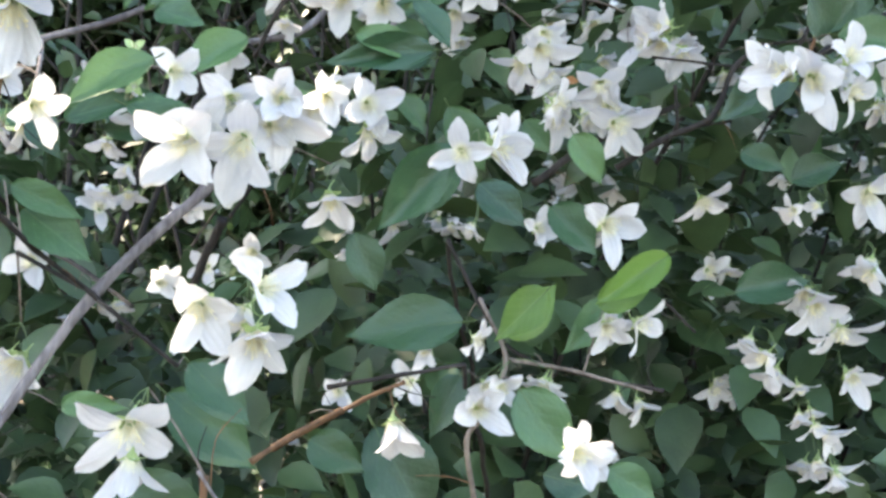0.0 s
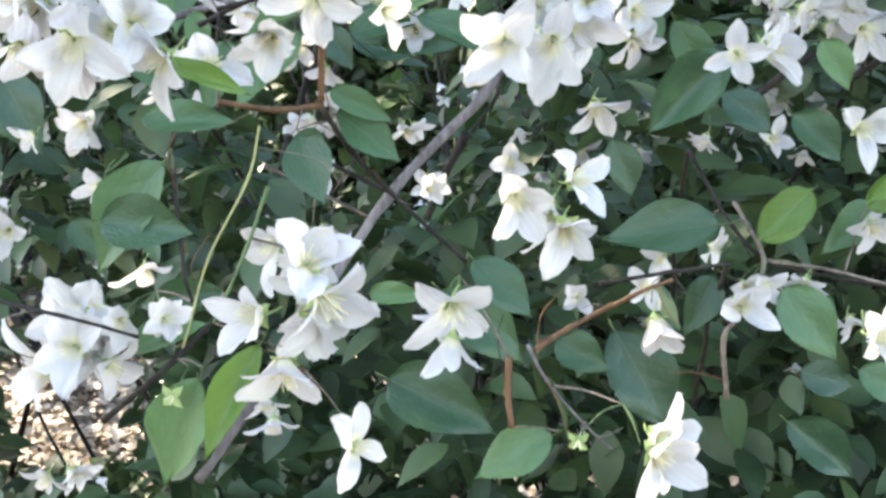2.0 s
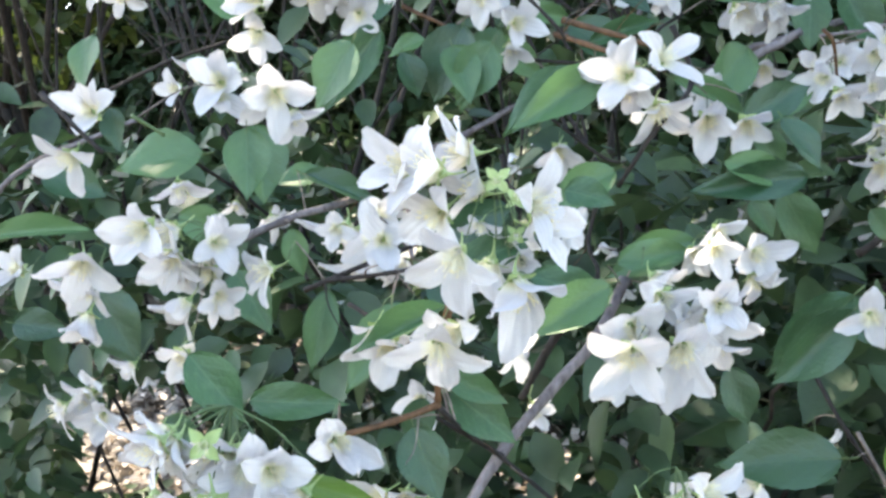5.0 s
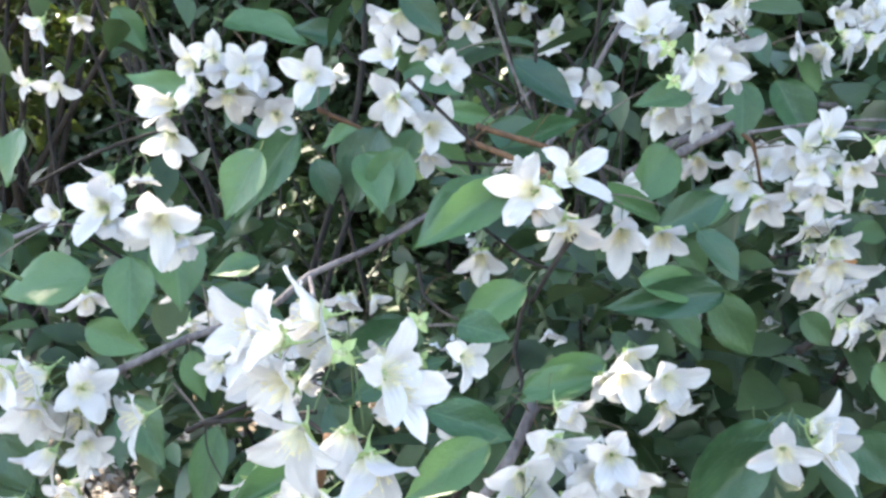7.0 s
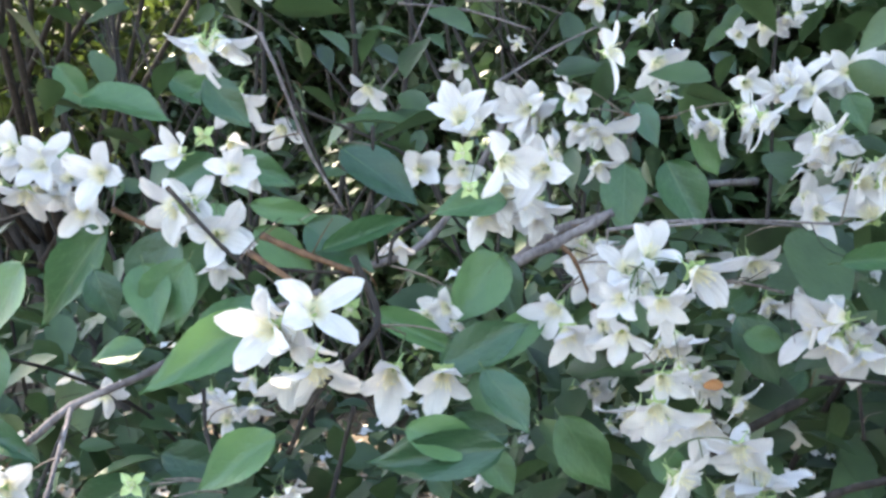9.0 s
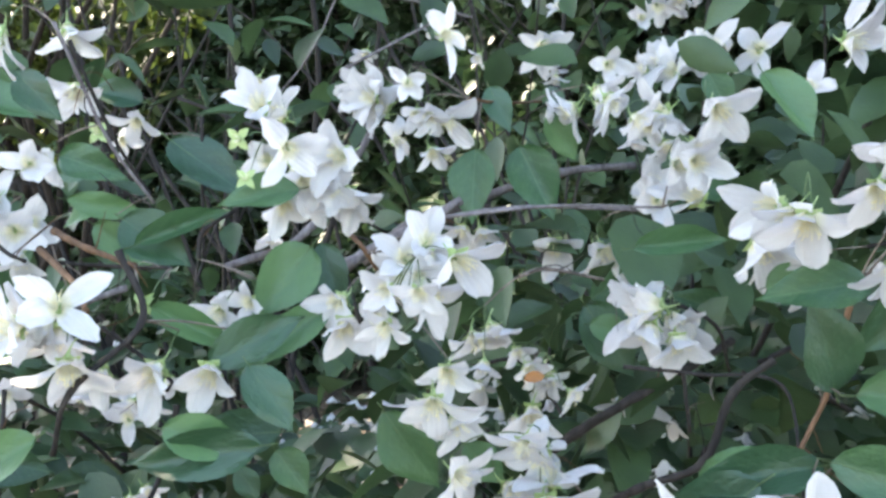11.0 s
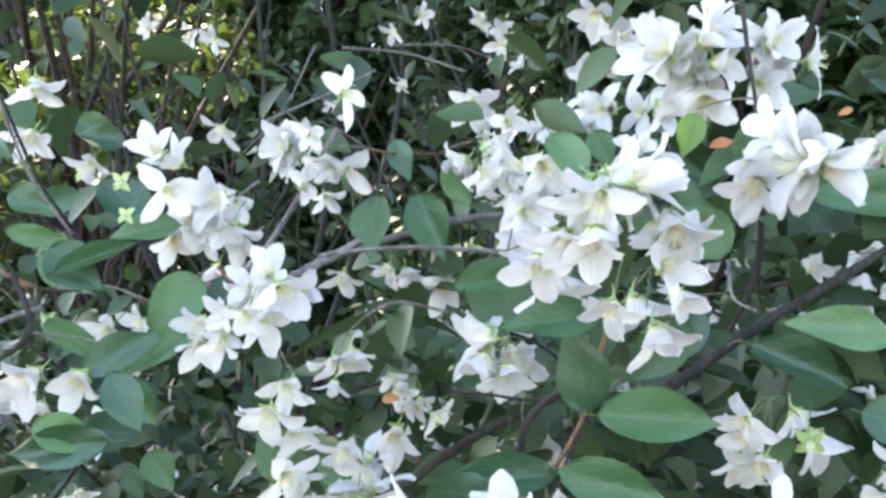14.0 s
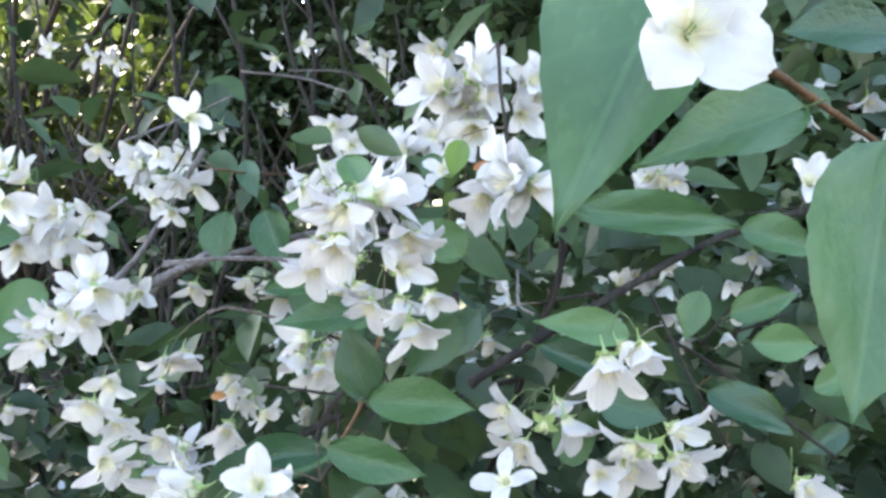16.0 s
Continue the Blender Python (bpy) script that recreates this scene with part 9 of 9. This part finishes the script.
# these leaves carry the shade of the interior in their colour
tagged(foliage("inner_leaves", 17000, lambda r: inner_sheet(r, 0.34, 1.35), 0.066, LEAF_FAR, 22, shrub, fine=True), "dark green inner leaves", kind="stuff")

bm = bmesh.new()
spread = random.Random(5)
for k in range(210):
    at = Vector(inner_sheet(spread, 0.42, 0.7))
    while at.x < -0.15 and at.z > 1.55:
        at = Vector(inner_sheet(spread, 0.42, 0.7))
    # More clusters added to the east, standing in for a whitish haze.
    while k > 130 and not (at.x > 0.1 and 1.25 < at.z < 1.9):
        at = Vector(inner_sheet(spread, 0.42, 0.6))
    for j in range(spread.randrange(2, 6)):
        spot = at + Vector((spread.uniform(-0.04, 0.04), spread.uniform(-0.04, 0.04), spread.uniform(-0.035, 0.035)))
        m = Matrix.Translation(spot) @ turn_to((spread.uniform(-0.7, 0.7), spread.uniform(-0.9, 0.3), spread.uniform(-1.5, -0.5)), spread.uniform(0, 6)) @ Matrix.Scale(0.019, 4)
        for q in range(4):
            t = m @ Matrix.Rotation(q * math.pi / 2 + spread.uniform(-0.15, 0.15), 4, "Z")
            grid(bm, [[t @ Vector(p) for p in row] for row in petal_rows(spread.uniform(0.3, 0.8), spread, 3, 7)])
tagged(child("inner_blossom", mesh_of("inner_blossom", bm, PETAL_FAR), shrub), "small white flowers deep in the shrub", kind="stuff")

for k in range(16):
    x, y = spread.uniform(-1.3, 1.6), spread.uniform(1.35, 2.0)
    lean = Vector((spread.uniform(-0.5, 0.5), spread.uniform(-0.5, 0.3), 1))
    base = Vector((0.15 + (x - 0.15) * 0.45, y + 0.35, -0.02))
    points = [base, base.lerp(Vector((x, y, 1.0)), 0.55) + Vector((spread.uniform(-0.1, 0.1), 0, 0)), Vector((x, y, 1.15)), Vector((x, y, 1.15)) + lean * spread.uniform(0.5, 1.2)]
    line = smooth_line(points, 8)
    bm = bmesh.new()
    thick = spread.uniform(0.003, 0.007)
    tube(bm, [p + 0.012 * noise.noise_vector(p * 6) for p in line], [thick * (1.1 - 0.7 * i / len(line)) for i in range(len(line))], 7)
    child("stem", mesh_of("stem", bm, BARK["dark"]), shrub)


# ---- trees and bushes behind ----
def crown(rnd, centre, radius):
    while True:
        p = Vector((rnd.uniform(-1, 1), rnd.uniform(-1, 1), rnd.uniform(-1, 1)))
        if p.length < 1 and noise.noise(p * 2.2 + Vector(centre)) > -0.12:
            return Vector(centre) + Vector((p.x * radius[0], p.y * radius[1], p.z * radius[2]))


def tree(base, height, crowns, leaves, size, mat, seed, name="tree", label="", category="tree", stems=1, girth=0.025, lean=0.0):
    top = tagged(new(name), label, category)
    rnd = random.Random(seed)
    base = Vector(base)
    for s in range(stems):
        foot = base + Vector((rnd.uniform(-1, 1), rnd.uniform(-0.5, 0.5), 0)) * 0.7
        bend = Vector((lean + rnd.uniform(-0.3, 0.3), rnd.uniform(-0.3, 0.3), 0))
        line = smooth_line((foot - Vector((0, 0, 0.05)), foot + bend * 0.5 + Vector((0, 0, height * 0.4)), foot + bend + Vector((0, 0, height))), 8)
        bm = bmesh.new()
        thick = girth * rnd.uniform(0.6, 1.4)
        tube(bm, line, [thick * (1.15 - 0.75 * i / len(line)) for i in range(len(line))], 9)
        for k in range(7):
            root = line[rnd.randrange(len(line) // 3, len(line))]
            c, r = rnd.choice(crowns)
            tip = crown(rnd, c, r)
            limb = smooth_line((root, root.lerp(tip, 0.5) + Vector((0, 0, 0.12 * height * rnd.uniform(-0.3, 1))), tip), 5)
            tube(bm, limb, [thick * 0.42 * (1 - 0.85 * i / len(limb)) for i in range(len(limb))], 6)
        child("trunk", mesh_of("trunk", bm, BARK["dark"]), top)
    for c, r in crowns:
        tagged(foliage("crown", leaves // len(crowns), lambda q: crown(q, c, r), size, mat, rnd.randrange(999), top), kind="stuff")
    return top


# Unseen crowns, added towards the sun to keep it off the shrub.
shade = Vector((0.1, 0.9, 1.4)) + SUN * 5.2
tree((-3.4, 5.4, 0), 4.2, [(tuple(shade), (2.3, 2.3, 1.1)), (tuple(shade + Vector((1.6, 0.3, 0.6))), (1.9, 2.0, 1.0)), (tuple(shade + Vector((1.2, 2.6, 0.3))), (2.2, 1.6, 0.9))], 24000, 0.19, LEAF_FAR, 3,
     label="broad shade tree with dark leaning trunks and dense green crown", stems=3, girth=0.05, lean=-1.9)
# Another unseen tree, added to block sun specks on the undergrowth.
tree((-1.6, 10.2, 0), 6.4, [((-5.0, 8.2, 7.3), (2.3, 2.4, 0.9)), ((-2.0, 7.8, 7.4), (2.3, 2.4, 0.9))], 11000, 0.26, LEAF_FAR, 4,
     label="tall green tree with dark trunks behind the undergrowth", stems=2, girth=0.12, lean=-1.2)
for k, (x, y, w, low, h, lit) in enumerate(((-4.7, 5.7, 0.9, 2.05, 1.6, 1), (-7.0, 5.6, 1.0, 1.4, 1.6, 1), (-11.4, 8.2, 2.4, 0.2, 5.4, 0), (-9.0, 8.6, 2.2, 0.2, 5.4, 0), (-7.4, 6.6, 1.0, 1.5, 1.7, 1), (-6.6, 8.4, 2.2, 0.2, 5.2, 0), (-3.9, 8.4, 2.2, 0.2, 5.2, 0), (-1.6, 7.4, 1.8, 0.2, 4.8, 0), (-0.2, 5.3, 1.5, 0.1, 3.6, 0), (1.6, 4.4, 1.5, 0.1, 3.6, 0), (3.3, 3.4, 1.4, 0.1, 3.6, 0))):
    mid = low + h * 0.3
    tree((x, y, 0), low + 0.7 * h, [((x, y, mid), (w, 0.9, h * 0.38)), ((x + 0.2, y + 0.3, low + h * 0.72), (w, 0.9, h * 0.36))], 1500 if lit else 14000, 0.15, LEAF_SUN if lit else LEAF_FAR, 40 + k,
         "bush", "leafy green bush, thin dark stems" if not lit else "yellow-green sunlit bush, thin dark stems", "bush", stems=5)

thicket = tagged(new("thicket"), "tangle of thin dark bare stems in deep shade", "thicket")
for k in range(26):
    foot = Vector((spread.uniform(-2.3, 0.6), spread.uniform(2.3, 3.3), -0.03))
    while abs((foot.x - 0.018) / foot.y + 0.65) < 0.13:
        foot.x = spread.uniform(-2.3, 0.6)
    tip = foot + Vector((spread.uniform(-1.5, 1.5), spread.uniform(-0.4, 0.3), spread.uniform(2.0, 3.2)))
    line = smooth_line((foot, foot.lerp(tip, 0.35) + Vector((spread.uniform(-0.2, 0.2), 0, 0)), foot.lerp(tip, 0.7) + Vector((spread.uniform(-0.2, 0.2), 0, 0)), tip), 7)
    bm = bmesh.new()
    thick = spread.uniform(0.004, 0.013)
    tube(bm, line, [thick * (1.1 - 0.8 * i / len(line)) for i in range(len(line))], 7)
    for q in range(3):
        root = line[spread.randrange(8, 20)]
        side = root + Vector((spread.uniform(-0.6, 0.6), spread.uniform(-0.2, 0.2), spread.uniform(0.1, 0.7)))
        tube(bm, smooth_line((root, root.lerp(side, 0.5) + Vector((0, 0, 0.05)), side), 4), [thick * 0.4 * (1 - 0.08 * i) for i in range(9)], 5)
    child("stem", mesh_of("stem", bm, BARK["dark"]), thicket)


def undergrowth_spot(r):
    x = r.uniform(-14, 7)
    back = min(1.0, max(0.0, -(x + 0.6) / 0.8))
    return (x, 5.6 + 2.8 * back + r.random() ** 2 * 0.9, 0.02 + (2.6 + 3.2 * back) * r.random() ** 1.05)


def low_spot(r):
    """Low leaves on the shrub's west side, with a gap through which the sunlit earth shows."""
    while True:
        p = Vector((r.uniform(-3.0, -0.5), r.uniform(1.75, 3.3), r.uniform(0.02, 1.1)))
        line = 1.439 - 0.340 * p.y
        if ((p.x + 1.75) / 1.2) ** 2 + ((p.y - 2.5) / 0.72) ** 2 + 0.5 * noise.noise(p * 2.5) > 1:
            continue
        if p.z < line - 0.2 if abs((p.x - 0.018) / p.y + 0.645) < 0.12 else p.z < line + 0.22:
            return p


sapling = tagged(new("bush"), "low dark green bush in deep shade beside the shrub", "bush")
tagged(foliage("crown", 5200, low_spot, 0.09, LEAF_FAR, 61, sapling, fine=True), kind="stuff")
for k in range(6):
    foot = Vector((-2.6 + 0.35 * k, 2.5, -0.03))
    bm = bmesh.new()
    tube(bm, smooth_line((foot, foot + Vector((0.05, -0.05, 0.2)), foot + Vector((0.1 - 0.05 * k, 0.05, 0.42))), 5), [0.006 - 0.0004 * i for i in range(11)], 6)
    child("stem", mesh_of("stem", bm, BARK["dark"]), sapling)

hedge = tagged(new("hedge"), "low dense dark green undergrowth closing the view", "hedge")
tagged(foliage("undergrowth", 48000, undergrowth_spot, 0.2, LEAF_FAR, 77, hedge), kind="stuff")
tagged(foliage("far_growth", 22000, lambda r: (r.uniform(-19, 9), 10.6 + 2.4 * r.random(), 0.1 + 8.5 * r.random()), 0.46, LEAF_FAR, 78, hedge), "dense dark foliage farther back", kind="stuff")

LITTER = thin_material("dry_litter", (0.07, 0.058, 0.045), (0.52, 0.46, 0.38), 0.9, 0.1, 30, 0.3, island=True)
tagged(foliage("leaf_litter", 7000, lambda r: (r.gauss(-2.3, 1.6), r.gauss(4.1, 1.1), 0.05 + 0.05 * r.random()), 0.085, LITTER, 99, None, 1.5), "dry brown leaf litter lying on the earth", "leaf litter", kind="stuff")
